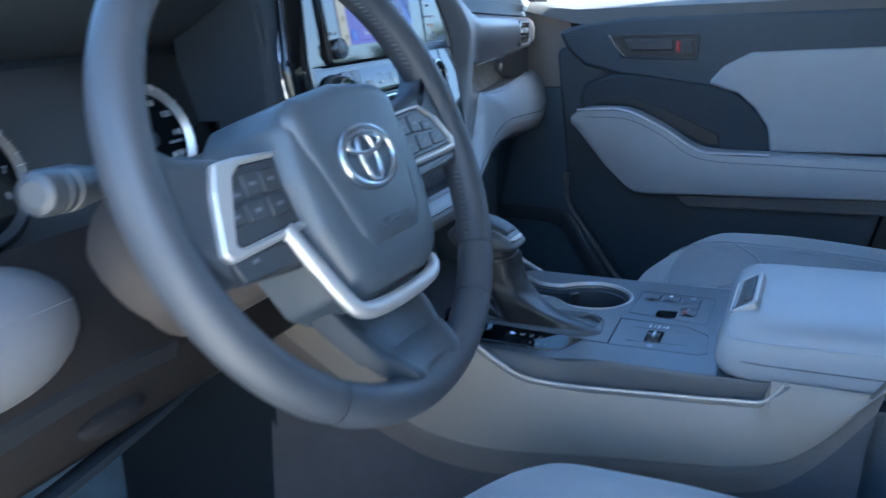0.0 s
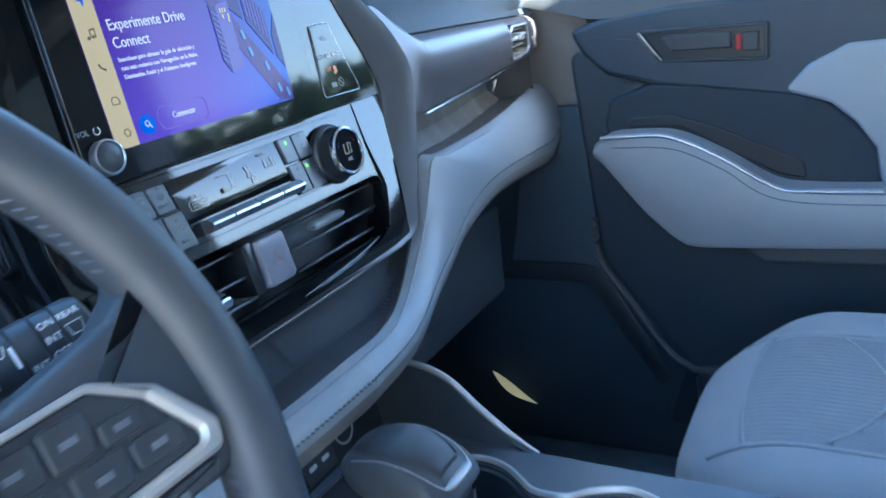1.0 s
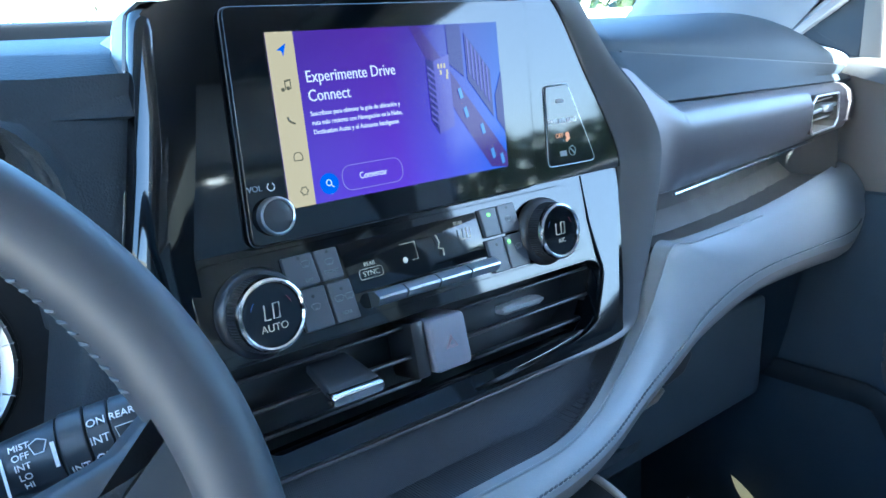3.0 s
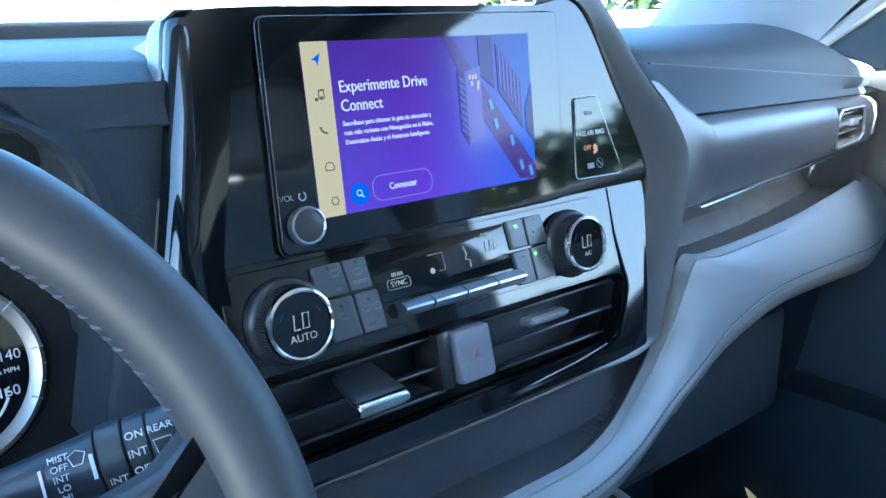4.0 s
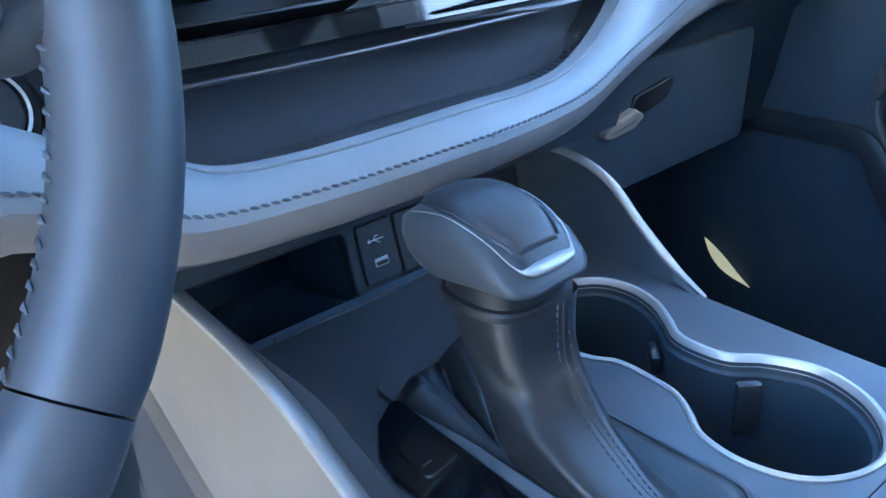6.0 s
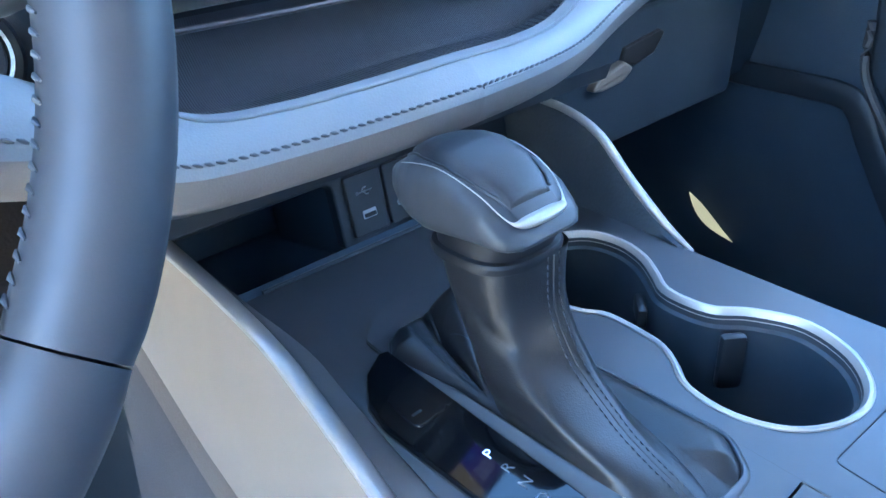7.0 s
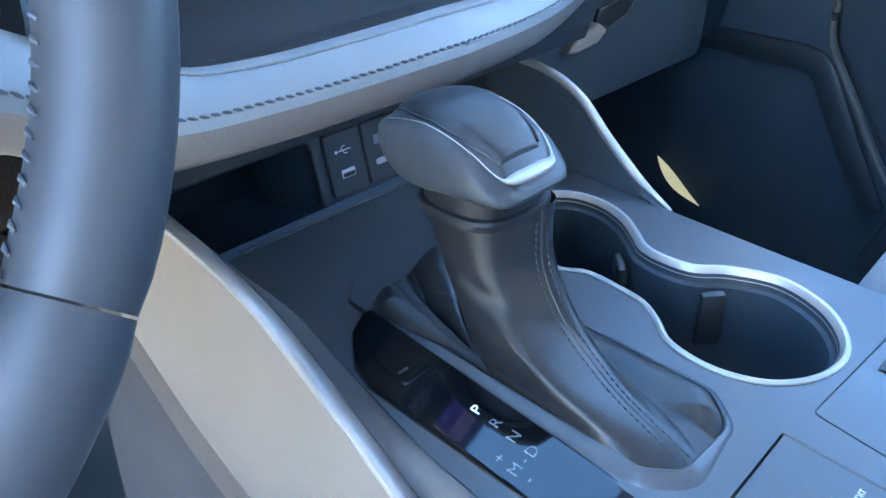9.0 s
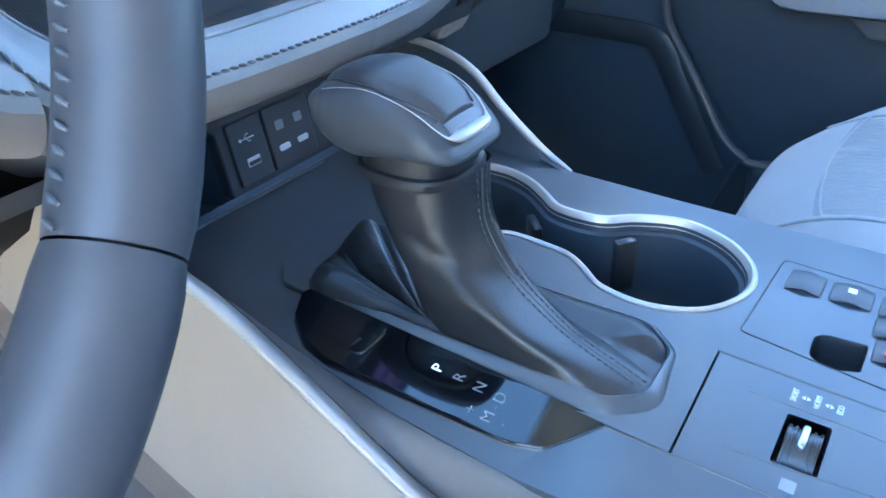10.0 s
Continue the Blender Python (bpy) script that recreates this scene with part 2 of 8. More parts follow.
def glass_material(name, tint):
    m = bpy.data.materials.new(name)
    m.use_nodes = True
    nt = m.node_tree
    nt.nodes.remove(nt.nodes["Principled BSDF"])
    tr, gl, mx = nt.nodes.new("ShaderNodeBsdfTransparent"), nt.nodes.new("ShaderNodeBsdfGlossy"), nt.nodes.new("ShaderNodeMixShader")
    tr.inputs["Color"].default_value = tint
    gl.inputs["Roughness"].default_value = 0.02
    mx.inputs[0].default_value = 0.06
    nt.links.new(tr.outputs[0], mx.inputs[1])
    nt.links.new(gl.outputs[0], mx.inputs[2])
    nt.links.new(mx.outputs[0], nt.nodes["Material Output"].inputs["Surface"])
    return m


GLASS = glass_material("window_glass", (0.86, 0.9, 0.9, 1))
SIDE_GLASS = glass_material("side_window_glass", (0.80, 0.82, 0.85, 1))
TINTED = glass_material("privacy_glass", (0.16, 0.17, 0.17, 1))


# ---- building helpers ----
def link(name, me, material, parent=None, label="", smooth=38):
    me.materials.append(material)
    if smooth:
        me.shade_smooth()
        me.set_sharp_from_angle(angle=radians(smooth))
        for p in me.polygons:
            if len(p.vertices) > 5:
                p.use_smooth = False
    ob = new(name, me)
    ob.parent = parent
    if label:
        ob["label"] = label
    return ob


def part(name, bm, material, parent=None, label="", smooth=38):
    bmesh.ops.recalc_face_normals(bm, faces=bm.faces[:])
    me = bpy.data.meshes.new(name)
    bm.to_mesh(me)
    bm.free()
    return link(name, me, material, parent, label, smooth)


def thing(name, at=(0, 0, 0)):
    e = new(name)
    e.location = at
    e.empty_display_size = 0.05
    return e


def spline(points, n):
    """n points along a smooth curve through the given ones (Catmull-Rom)."""
    pts = [Vector(p) for p in points]
    ext = [2 * pts[0] - pts[1], *pts, 2 * pts[-1] - pts[-2]]
    out = []
    for i in range(n):
        s = i / (n - 1) * (len(pts) - 1)
        k = min(int(s), len(pts) - 2)
        u = s - k
        a, b, c, d = ext[k:k + 4]
        out.append(0.5 * (2 * b + (c - a) * u + (2 * a - 5 * b + 4 * c - d) * u * u + (3 * b - a - 3 * c + d) * u ** 3))
    return out


def fillet(points, r, seg=5):
    """A polygon with rounded corners. r: one radius, or one for each corner."""
    pts = [Vector(p).to_2d() for p in points]
    n = len(pts)
    rs = r if isinstance(r, (list, tuple)) else [r] * n
    out = []
    for i in range(n):
        a, b, c = pts[i - 1], pts[i], pts[(i + 1) % n]
        u, v = (a - b), (c - b)
        lu, lv = u.length, v.length
        u, v = u / lu, v / lv
        ang = math.acos(max(-1, min(1, u.dot(v))))
        d = min(max(rs[i] / max(math.tan(ang / 2), 1e-4), 0.0006), lu * 0.48, lv * 0.48)
        p, q = b + u * d, b + v * d
        for k in range(seg + 1):
            s = k / seg
            out.append((1 - s) ** 2 * p + 2 * s * (1 - s) * b + s * s * q)
    return out


def rrect(x0, y0, x1, y1, r, seg=5):
    return fillet([(x0, y0), (x1, y0), (x1, y1), (x0, y1)], r, seg)


def area(poly):
    return sum(a.x * b.y - b.x * a.y for a, b in zip(poly, poly[1:] + poly[:1])) / 2


def inset(poly, d):
    n, sign = len(poly), 1 if area(poly) > 0 else -1
    out = []
    for i in range(n):
        a, b, c = poly[i - 1], poly[i], poly[(i + 1) % n]
        t = (c - a)
        if t.length < 1e-9:
            out.append(b.copy())
            continue
        t.normalize()
        out.append(b + Vector((-t.y, t.x)) * d * sign)
    return out


def rings(bm, loops, closed=True, cap0=False, cap1=False):
    """Faces between loops of points of equal count."""
    rows = [[bm.verts.new(p) for p in lp] for lp in loops]
    n = len(rows[0])
    for r0, r1 in zip(rows, rows[1:]):
        for i in range(n if closed else n - 1):
            j = (i + 1) % n
            bm.faces.new((r0[i], r0[j], r1[j], r1[i]))
    if cap0:
        bm.faces.new(rows[0][::-1])
    if cap1:
        bm.faces.new(rows[-1])
    return rows


def prism(poly, d0, d1, m=None, bevel=0.0, steps=3, bm=None, crown=0.0, back=True):
    """A plate: poly in the plane m, from depth d0 to d1, with rounded front edges."""
    bm = bm or bmesh.new()
    m = m or Matrix()
    loops = [[m @ Vector((p.x, p.y, d0)) for p in poly]]
    if bevel > 0:
        for k in range(steps + 1):
            a = k / steps * math.pi / 2
            q = inset(poly, bevel * (1 - math.cos(a)))
            loops.append([m @ Vector((p.x, p.y, d1 - bevel * (1 - math.sin(a)))) for p in q])
    else:
        loops.append([m @ Vector((p.x, p.y, d1)) for p in poly])
    rings(bm, loops, True, back, True)
    return bm


def frame_plate(outer, inner, d0, d1, m=None, bevel=0.0015, bm=None):
    """A plate with a hole: outer and inner loops of equal count."""
    bm = bm or bmesh.new()
    m = m or Matrix()
    f = lambda poly, d: [m @ Vector((p.x, p.y, d)) for p in poly]
    loops = [f(outer, d0), f(outer, d1 - bevel), f(inset(outer, bevel), d1), f(inset(inner, -bevel), d1), f(inner, d1 - bevel), f(inner, d0)]
    rings(bm, loops)
    rows = None
    return bm


def lathe(profile, m=None, seg=40, bm=None, cap0=True, cap1=True):
    """profile: (radius, depth) from back to front round the local z axis."""
    bm = bm or bmesh.new()
    m = m or Matrix()
    loops = [[m @ Vector((r * math.cos(2 * math.pi * i / seg), r * math.sin(2 * math.pi * i / seg), d)) for i in range(seg)] for r, d in profile]
    rings(bm, loops, True, cap0, cap1)
    return bm


def sweep(path, section, up=(0, 0, 1), closed=False, bm=None, caps=True, scale=None):
    """A section (list of 2D points: sideways, upwards) along a path."""
    bm = bm or bmesh.new()
    n = len(path)
    up = Vector(up)
    loops = []
    for i, p in enumerate(path):
        a = path[i - 1] if (closed or i) else p
        b = path[(i + 1) % n] if (closed or i < n - 1) else p
        t = (b - a).normalized()
        side = t.cross(up).normalized()
        u = side.cross(t)
        k = scale(i / (n - 1)) if scale else 1.0
        loops.append([p + (side * s[0] + u * s[1]) * k for s in section])
    if closed:
        loops.append(loops[0])
    rings(bm, loops, True, caps and not closed, caps and not closed)
    if closed:
        bmesh.ops.remove_doubles(bm, verts=bm.verts[:], dist=1e-6)
    return bm


def circle(r, n=12, squash=1.0):
    return [(r * math.cos(2 * math.pi * i / n), r * squash * math.sin(2 * math.pi * i / n)) for i in range(n)]


def box(x0, y0, z0, x1, y1, z1, bevel=0.0, seg=2, bm=None, m=None):
    one = bmesh.new()
    bmesh.ops.create_cube(one, size=1.0, matrix=Matrix.Translation(((x0 + x1) / 2, (y0 + y1) / 2, (z0 + z1) / 2)) @ Matrix.Diagonal((x1 - x0, y1 - y0, z1 - z0, 1)))
    if bevel:
        bmesh.ops.bevel(one, geom=one.edges[:], offset=bevel, segments=seg, profile=0.5, affect="EDGES")
    if m:
        bmesh.ops.transform(one, matrix=m, verts=one.verts[:])
    if bm is None:
        return one
    tmp = bpy.data.meshes.new("tmp")
    one.to_mesh(tmp)
    one.free()
    bm.from_mesh(tmp)
    bpy.data.meshes.remove(tmp)
    return bm


def writing(name, text, size, m, material, parent, align="CENTER", depth=0.0002, thin=0.0):
    """Letters as a mesh in the plane m."""
    cu = bpy.data.curves.new(name, "FONT")
    cu.body, cu.size, cu.align_x, cu.align_y, cu.extrude, cu.resolution_u, cu.offset = text, size, align, "CENTER", depth, 3, -thin * size
    tmp = bpy.data.objects.new(name, cu)
    scene.collection.objects.link(tmp)
    me = bpy.data.meshes.new_from_object(tmp.evaluated_get(bpy.context.evaluated_depsgraph_get()))
    bpy.data.objects.remove(tmp)
    bpy.data.curves.remove(cu)
    me.name = name
    me.transform(m)
    return link(name, me, material, parent, smooth=0)


def loft(stations, closed=False, cap=False, bm=None):
    bm = bm or bmesh.new()
    rings(bm, stations, closed, cap, cap)
    return bm


def tube(path, r, parent, name, material, n=8, label="", closed=False):
    return part(name, sweep(path, circle(r, n), closed=closed), material, parent, label)


def stitches(name, path, parent, material, length=0.0029, gap=0.0019, r=0.0006, slant=0.0):
    """Short raised threads along a path, joined into one mesh."""
    bm = bmesh.new()
    total = [0.0]
    for a, b in zip(path, path[1:]):
        total.append(total[-1] + (Vector(b) - Vector(a)).length)

    def at(s):
        k = max(j for j in range(len(total)) if total[j] <= s + 1e-9)
        k = min(k, len(path) - 2)
        u = (s - total[k]) / max(total[k + 1] - total[k], 1e-9)
        return Vector(path[k]).lerp(Vector(path[k + 1]), u)
    s = 0.0
    while s + length < total[-1]:
        a, b = at(s) - Vector((0, 0, slant)), at(s + length) + Vector((0, 0, slant))
        mid = (a + b) / 2
        sweep([a, a.lerp(b, 0.3), mid, a.lerp(b, 0.7), b], circle(r, 5), bm=bm, scale=lambda u: 0.35 + 0.75 * math.sin(math.pi * min(max(u, 0.05), 0.95)))
        s += length + gap
    return part(name, bm, material, parent)


# ---- setting: ground, distance, body shell ----
def plain(name, bm, material, label, category, kind="structure", smooth=38):
    return tagged(part(name, bm, material, None, "", smooth), label, category, kind=kind)


bm = bmesh.new()
bmesh.ops.create_grid(bm, x_segments=2, y_segments=2, size=900, matrix=Matrix.Translation((0, 0, -0.42)))
plain("ground", bm, CONCRETE, "sunlit pale concrete paving of a parking lot", "ground")

FLOOR_Z = 0.03
plain("floor", box(-0.78, -1.6, FLOOR_Z - 0.04, 0.78, 0.5, FLOOR_Z, 0.0), CARPET, "black carpeted car floor in deep shade", "car floor")
plain("wall_front", box(-0.78, 0.40, FLOOR_Z, 0.78, 0.44, 0.80), CARPET, "black carpeted footwell bulkhead", "bulkhead")
plain("ceiling", box(-0.60, -1.9, 1.26, 0.60, 0.02, 1.30, 0.012), HEADLINER, "light grey cloth headliner", "headliner")
plain("roof_panel", box(-0.64, -2.0, 1.31, 0.64, 0.04, 1.34, 0.01), BODY_PAINT, "blue-grey painted metal roof panel", "car roof")
# rear bulkhead behind the front row
plain("wall_rear", box(-0.72, -1.98, 0.0, 0.72, -1.93, 0.95, 0.02), DARK_PLASTIC, "dark rear trim behind the seats", "trim")

# driver side body: unseen hinge pillar, added to shade the dash, and sill
plain("wall_hinge_pillar", box(-0.80, 0.02, 0.0, -0.755, 0.44, 0.84, 0.01), DARK_SOFT, "dark trim of the unseen hinge pillar, added to shade the driver dash end", "pillar trim")
plain("trim_sill", box(-0.80, -1.6, -0.10, -0.74, 0.02, 0.10, 0.012), DARK_PLASTIC, "dark door sill plate", "sill")
# Unseen block for the rear seats, kept dark to dim panel reflections.
plain("wall_rear_block", box(-0.66, -1.72, 0.05, 0.66, -1.56, 1.06, 0.05, 3), GREY_CARPET, "unseen dark block in place of the rear seats, dims reflections", "seat backs")
# passenger side body: kick panel, pillars
plain("wall_kick", box(0.735, -0.35, FLOOR_Z, 0.76, 0.42, 0.62, 0.005), KICK_DARK, "dark plastic kick panel beside the footwell", "kick panel")
plain("wall_body_right", box(0.84, -1.95, -0.2, 0.88, 0.9, 0.74, 0.02), BODY_PAINT, "outer skin of the closed passenger door", "door skin")


for s in (1, -1):
    plain("trim_roof_rail", box(s * 0.675 - 0.045, -1.9, 1.17, s * 0.675 + 0.042, -0.20, 1.27, 0.02), HEADLINER, "pale trim of the roof side rail", "roof rail")


# Unseen strips added to stop light leaking in beside the roof rails.
for s in (1, -1):
    plain("trim_roof_side", box(s * 0.705 - 0.075, -1.96, 1.165, s * 0.705 + 0.075, -0.62, 1.305, 0.015), HEADLINER, "unseen pale trim over the rear windows, blocks a light leak", "roof rail")


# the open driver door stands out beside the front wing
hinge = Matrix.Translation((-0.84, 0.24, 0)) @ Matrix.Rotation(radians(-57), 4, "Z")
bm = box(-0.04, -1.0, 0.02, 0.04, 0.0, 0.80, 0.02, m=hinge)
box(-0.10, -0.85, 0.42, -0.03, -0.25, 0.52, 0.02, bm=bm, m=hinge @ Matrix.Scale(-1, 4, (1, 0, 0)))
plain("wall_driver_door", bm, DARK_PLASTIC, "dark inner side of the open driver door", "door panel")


def pillar(side):
    s = side
    base = [Vector((s * 0.715, 0.44, 0.83)), Vector((s * 0.755, 0.40, 0.83)), Vector((s * 0.76, 0.20, 0.80)), Vector((s * 0.735, 0.18, 0.81)), Vector((s * 0.715, 0.26, 0.82)), Vector((s * 0.70, 0.40, 0.83))]
    top = [p + Vector((-s * 0.12, -0.52, 0.46)) for p in base]
    mids = [a.lerp(b, 0.5) for a, b in zip(base, top)]
    b = bmesh.new()
    rings(b, [base, mids, top], True, True, True)
    return plain("trim_pillar_front", b, PILLAR_TRIM, "pale grey trim of the windscreen pillar", "pillar trim")


pillar(1)
pillar(-1)
plain("trim_pillar_middle", box(-0.815, -0.86, 0.02, -0.655, -0.62, 1.28, 0.02), PILLAR_TRIM, "upright trim of the pillar beside the front seat", "pillar trim")
bm = bmesh.new()
rings(bm, [[Vector((x, y + d, z)) for x, d in ((0.70, 0.0), (0.80, 0.02), (0.80, -0.16), (0.70, -0.16))] for y, z in ((-0.98, 0.02), (-0.94, 0.78), (-0.91, 1.00), (-0.88, 1.28))], True, True, True)
plain("trim_pillar_middle", bm, PILLAR_TRIM, "pale leaning trim of the pillar beside the passenger seat", "pillar trim")
plain("trim_pillar_lower", box(0.752, -1.02, FLOOR_Z, 0.790, -0.575, 0.755, 0.008), CONSOLE_SIDE, "dark grey lower trim of the pillar behind the door", "pillar trim")
# rear door on the passenger side
plain("wall_rear_door", box(0.70, -1.9, 0.0, 0.76, -1.10, 0.80, 0.02), DARK_PLASTIC, "dark inner panel of the rear door", "door panel")
plain("wall_rear_door_left", box(-0.76, -1.9, 0.0, -0.70, -0.84, 0.82, 0.02), DARK_PLASTIC, "dark inner panel of the rear door", "door panel")

# privacy glass of the rear windows
for x in (-0.745, 0.745):
    gl = plain("window_rear_side", box(x - 0.003, -1.92, 0.82, x + 0.003, -0.85 if x < 0 else -1.05, 1.18), TINTED, "dark privacy glass of the rear door", "rear window", smooth=0)
gl = plain("window_rear", box(-0.70, -1.96, 0.95, 0.70, -1.954, 1.28), TINTED, "dark privacy glass of the tailgate", "rear window", smooth=0)

# windscreen glass, its dark base strip and the bonnet beyond
bm = bmesh.new()
rings(bm, [[Vector((-0.66, 0.62, 0.86)), Vector((0.66, 0.62, 0.86)), Vector((0.56, 0.0, 1.29)), Vector((-0.56, 0.0, 1.29))],
           [Vector((-0.66, 0.625, 0.866)), Vector((0.66, 0.625, 0.866)), Vector((0.56, 0.005, 1.296)), Vector((-0.56, 0.005, 1.296))]], True, True, True)
ws = plain("windshield", bm, GLASS, "clear slanting windscreen glass", "windscreen", smooth=0)
ws.visible_shadow = False
plain("trim_windshield_base", box(-0.68, 0.57, 0.83, 0.68, 0.60, 0.882, 0.006), VENT_BLACK, "black strip along the base of the windscreen", "windscreen trim")
bm = bmesh.new()
rows = []
for k in range(9):
    u = k / 8
    rows.append([Vector((x, 0.66 + 1.0 * u, 0.80 - 0.10 * u * u - 0.03 * (x / 0.8) ** 2)) for x in np.linspace(-0.85, 0.85, 13)])
rings(bm, rows, closed=False)
plain("bonnet", bm, BODY_PAINT, "blue-grey painted bonnet beyond the windscreen", "bonnet")


# ---- dashboard ----
def y_front(x):
    return 0.004 + 0.15 * (abs(x) - 0.21)


I_CTRL = [(0, -0.048, 0.572), (0.05, -0.045, 0.571), (0.10, -0.030, 0.571), (0.15, -0.012, 0.582), (0.19, 0.0, 0.605), (0.217, 0.006, 0.638), (0.235, 0.008, 0.664), (0.268, 0.010, 0.660), (0.37, 0.030, 0.652), (0.50, 0.052, 0.648), (0.66, 0.080, 0.650), (0.735, 0.090, 0.656)]
O_CTRL = [(0, -0.066, 0.556), (0.055, -0.060, 0.556), (0.11, -0.046, 0.556), (0.17, -0.030, 0.566), (0.235, -0.014, 0.575), (0.29, 0.0, 0.582), (0.36, 0.012, 0.588), (0.43, 0.022, 0.590), (0.50, 0.032, 0.585), (0.60, 0.045, 0.575), (0.70, 0.055, 0.568), (0.745, 0.060, 0.592)]

dash = tagged(thing("dashboard", (0, 0.1, 0.75)), "dark and pale grey soft-touch dashboard with stitched lower pad", "dashboard")
dash.location = (0, 0, 0)


def lip_section(i, o):
    """Cross-section of the padded lip from its inner edge over the bulge and under."""
    i, o = Vector(i), Vector(o)
    w = (o - i)
    out = Vector((0, -1, 0.55)).normalized()
    k = min(w.length * 0.16, 0.012)
    sec = [i + Vector((0, 0.012, -0.012)), i + Vector((0, 0.004, 0.0015))]
    for u in (0.08, 0.2, 0.35, 0.5, 0.65, 0.8, 0.92):
        sec.append(i + w * u + out * k * math.sin(math.pi * (0.12 + 0.80 * u)) * 1.1)
    sec.append(o + Vector((0, -0.001, -0.002)))
    return sec


def lip_face(o):
    """The face that rolls under, below the stitched edge."""
    o = Vector(o)
    return [o + Vector((0, -0.001, -0.002)), o + Vector((0, 0.0005, -0.008)), o + Vector((0, 0.004, -0.0150)), o + Vector((0, 0.010, -0.0205)), o + Vector((0, 0.018, -0.0235))]


def under_section(o):
    o = Vector(o)
    return [o + Vector((0, 0.0175, -0.0233)), o + Vector((0, 0.022, -0.0262)), o + Vector((0, 0.048, -0.038)), o + Vector((0, 0.09, -0.032))]


ii, oo = spline(I_CTRL, 90), spline(O_CTRL, 90)
part("padded_wing", loft([lip_section(a, b) for a, b in zip(ii, oo)]), LIP_LEATHER, dash, "pale grey padded leather lip and wing with seam")
part("wing_face", loft([lip_face(b) for b in oo]), LIP_BOUNCE, dash, "face under the stitched edge, warm ground light put into its taupe")
part("wing_underside", loft([under_section(b) for b in oo]), DARK_PLASTIC, dash)
mi = lambda p: Vector((-p[0], p[1], p[2]))
IL_CTRL = [(0, -0.048, 0.572), (0.06, -0.047, 0.571), (0.11, -0.044, 0.571), (0.145, -0.036, 0.574), (0.168, -0.022, 0.590), (0.182, -0.010, 0.615), (0.190, 0.0, 0.645)]
OL_CTRL = [(0, -0.066, 0.556), (0.06, -0.065, 0.556), (0.11, -0.064, 0.557), (0.16, -0.062, 0.560), (0.180, -0.060, 0.568), (0.192, -0.050, 0.585), (0.197, -0.030, 0.612)]
il, ol = spline(IL_CTRL, 45), spline(OL_CTRL, 45)
part("padded_lip", loft([lip_section(mi(a), mi(b)) for a, b in zip(il, ol)]), LIP_LEATHER, dash, "pale grey padded leather tray lip")
part("lip_face", loft([lip_face(mi(b)) for b in ol]), LIP_BOUNCE, dash, "face under the stitched edge, warm ground light put into its taupe")
part("lip_underside", loft([under_section(mi(b)) for b in ol]), DARK_PLASTIC, dash)


drv = [(Vector((x, -0.034 + 0.02 * (abs(x) - 0.19), 0.5935 + lift)), Vector((x, -0.060 + 0.02 * (abs(x) - 0.19), 0.5695 + lift))) for x in np.linspace(-0.186, -0.33, 14) for lift in (0.020 * min(1.0, max(0.0, (-0.190 - x) / 0.035)),)]
part("driver_lip_face", loft([lip_face(b) for a, b in drv]), LIP_BOUNCE, dash, "face under the stitched edge, warm ground light put into its taupe")
part("driver_lip", loft([lip_section(a, b) for a, b in drv]), LIP_LEATHER, dash, "pale grey padded leather lip below the start button")
part("driver_fascia", loft([[Vector((x, -0.035, 0.592)), Vector((x, -0.022, 0.596)), Vector((x, -0.014, 0.61)), Vector((x, 0.0, 0.645)), Vector((x, 0.02, 0.648)), Vector((x, 0.05, 0.634)), Vector((x, 0.12, 0.600))] for x in np.linspace(-0.188, -0.33, 8)]), DARK_PLASTIC, dash, "dark fascia round the start button")


def lip_point(i, o, u):
    w = o - i
    out = Vector((0, -1, 0.55)).normalized()
    return i + w * u + out * (min(w.length * 0.16, 0.012) * math.sin(math.pi * (0.12 + 0.80 * u)) * 1.1 + 0.0004)


stitches("stitching", [lip_point(a, b, 0.84 + 0.04 * min(1, k / 30)) for k, (a, b) in enumerate(zip(ii, oo))][:86], dash, LIP_THREAD, 0.0040, 0.0011, 0.0009, 0.0006)
stitches("stitching", [mi(lip_point(a, b, 0.84 + 0.04 * min(1, k / 30))) for k, (a, b) in enumerate(zip(il, ol))], dash, LIP_THREAD, 0.0040, 0.0011, 0.0009, 0.0006)
stitches("stitching", [lip_point(a, b, 0.86) for a, b in drv], dash, LIP_THREAD, 0.0040, 0.0011, 0.0009, 0.0006)
tube([lip_point(a, b, 0.90) for a, b in zip(ii, oo)][:86], 0.0006, dash, "seam_piping", LIP_LEATHER)

tube([lip_point(a, b, 0.07) for a, b in zip(ii, oo)][:70], 0.0011, dash, "edge_bead", LIP_LEATHER)
tube([mi(lip_point(a, b, 0.07)) for a, b in zip(il, ol)], 0.0011, dash, "edge_bead", LIP_LEATHER)
# tray floor with fine ribs, back wall and swept ends
tray_rows = []
for sgn, edge in ((-1, il[::-1]), (1, ii[:49])):
    for p in edge:
        zf = p.z - 0.0105
        tray_rows.append([Vector((sgn * p.x, y, z)) for y, z in ((p.y + 0.003, p.z - 0.002), (p.y + 0.007, p.z - 0.0065), (p.y + 0.014, zf), (max(0.0, p.y + 0.02), zf), (max(0.010, p.y + 0.028), zf + 0.003), (max(0.022, p.y + 0.034), zf + 0.012), (max(0.036, p.y + 0.040), zf + 0.030), (0.060, 0.66))])
part("tray_shell", loft(tray_rows), TRAY, dash, "dark open tray under the vents")
bm = bmesh.new()
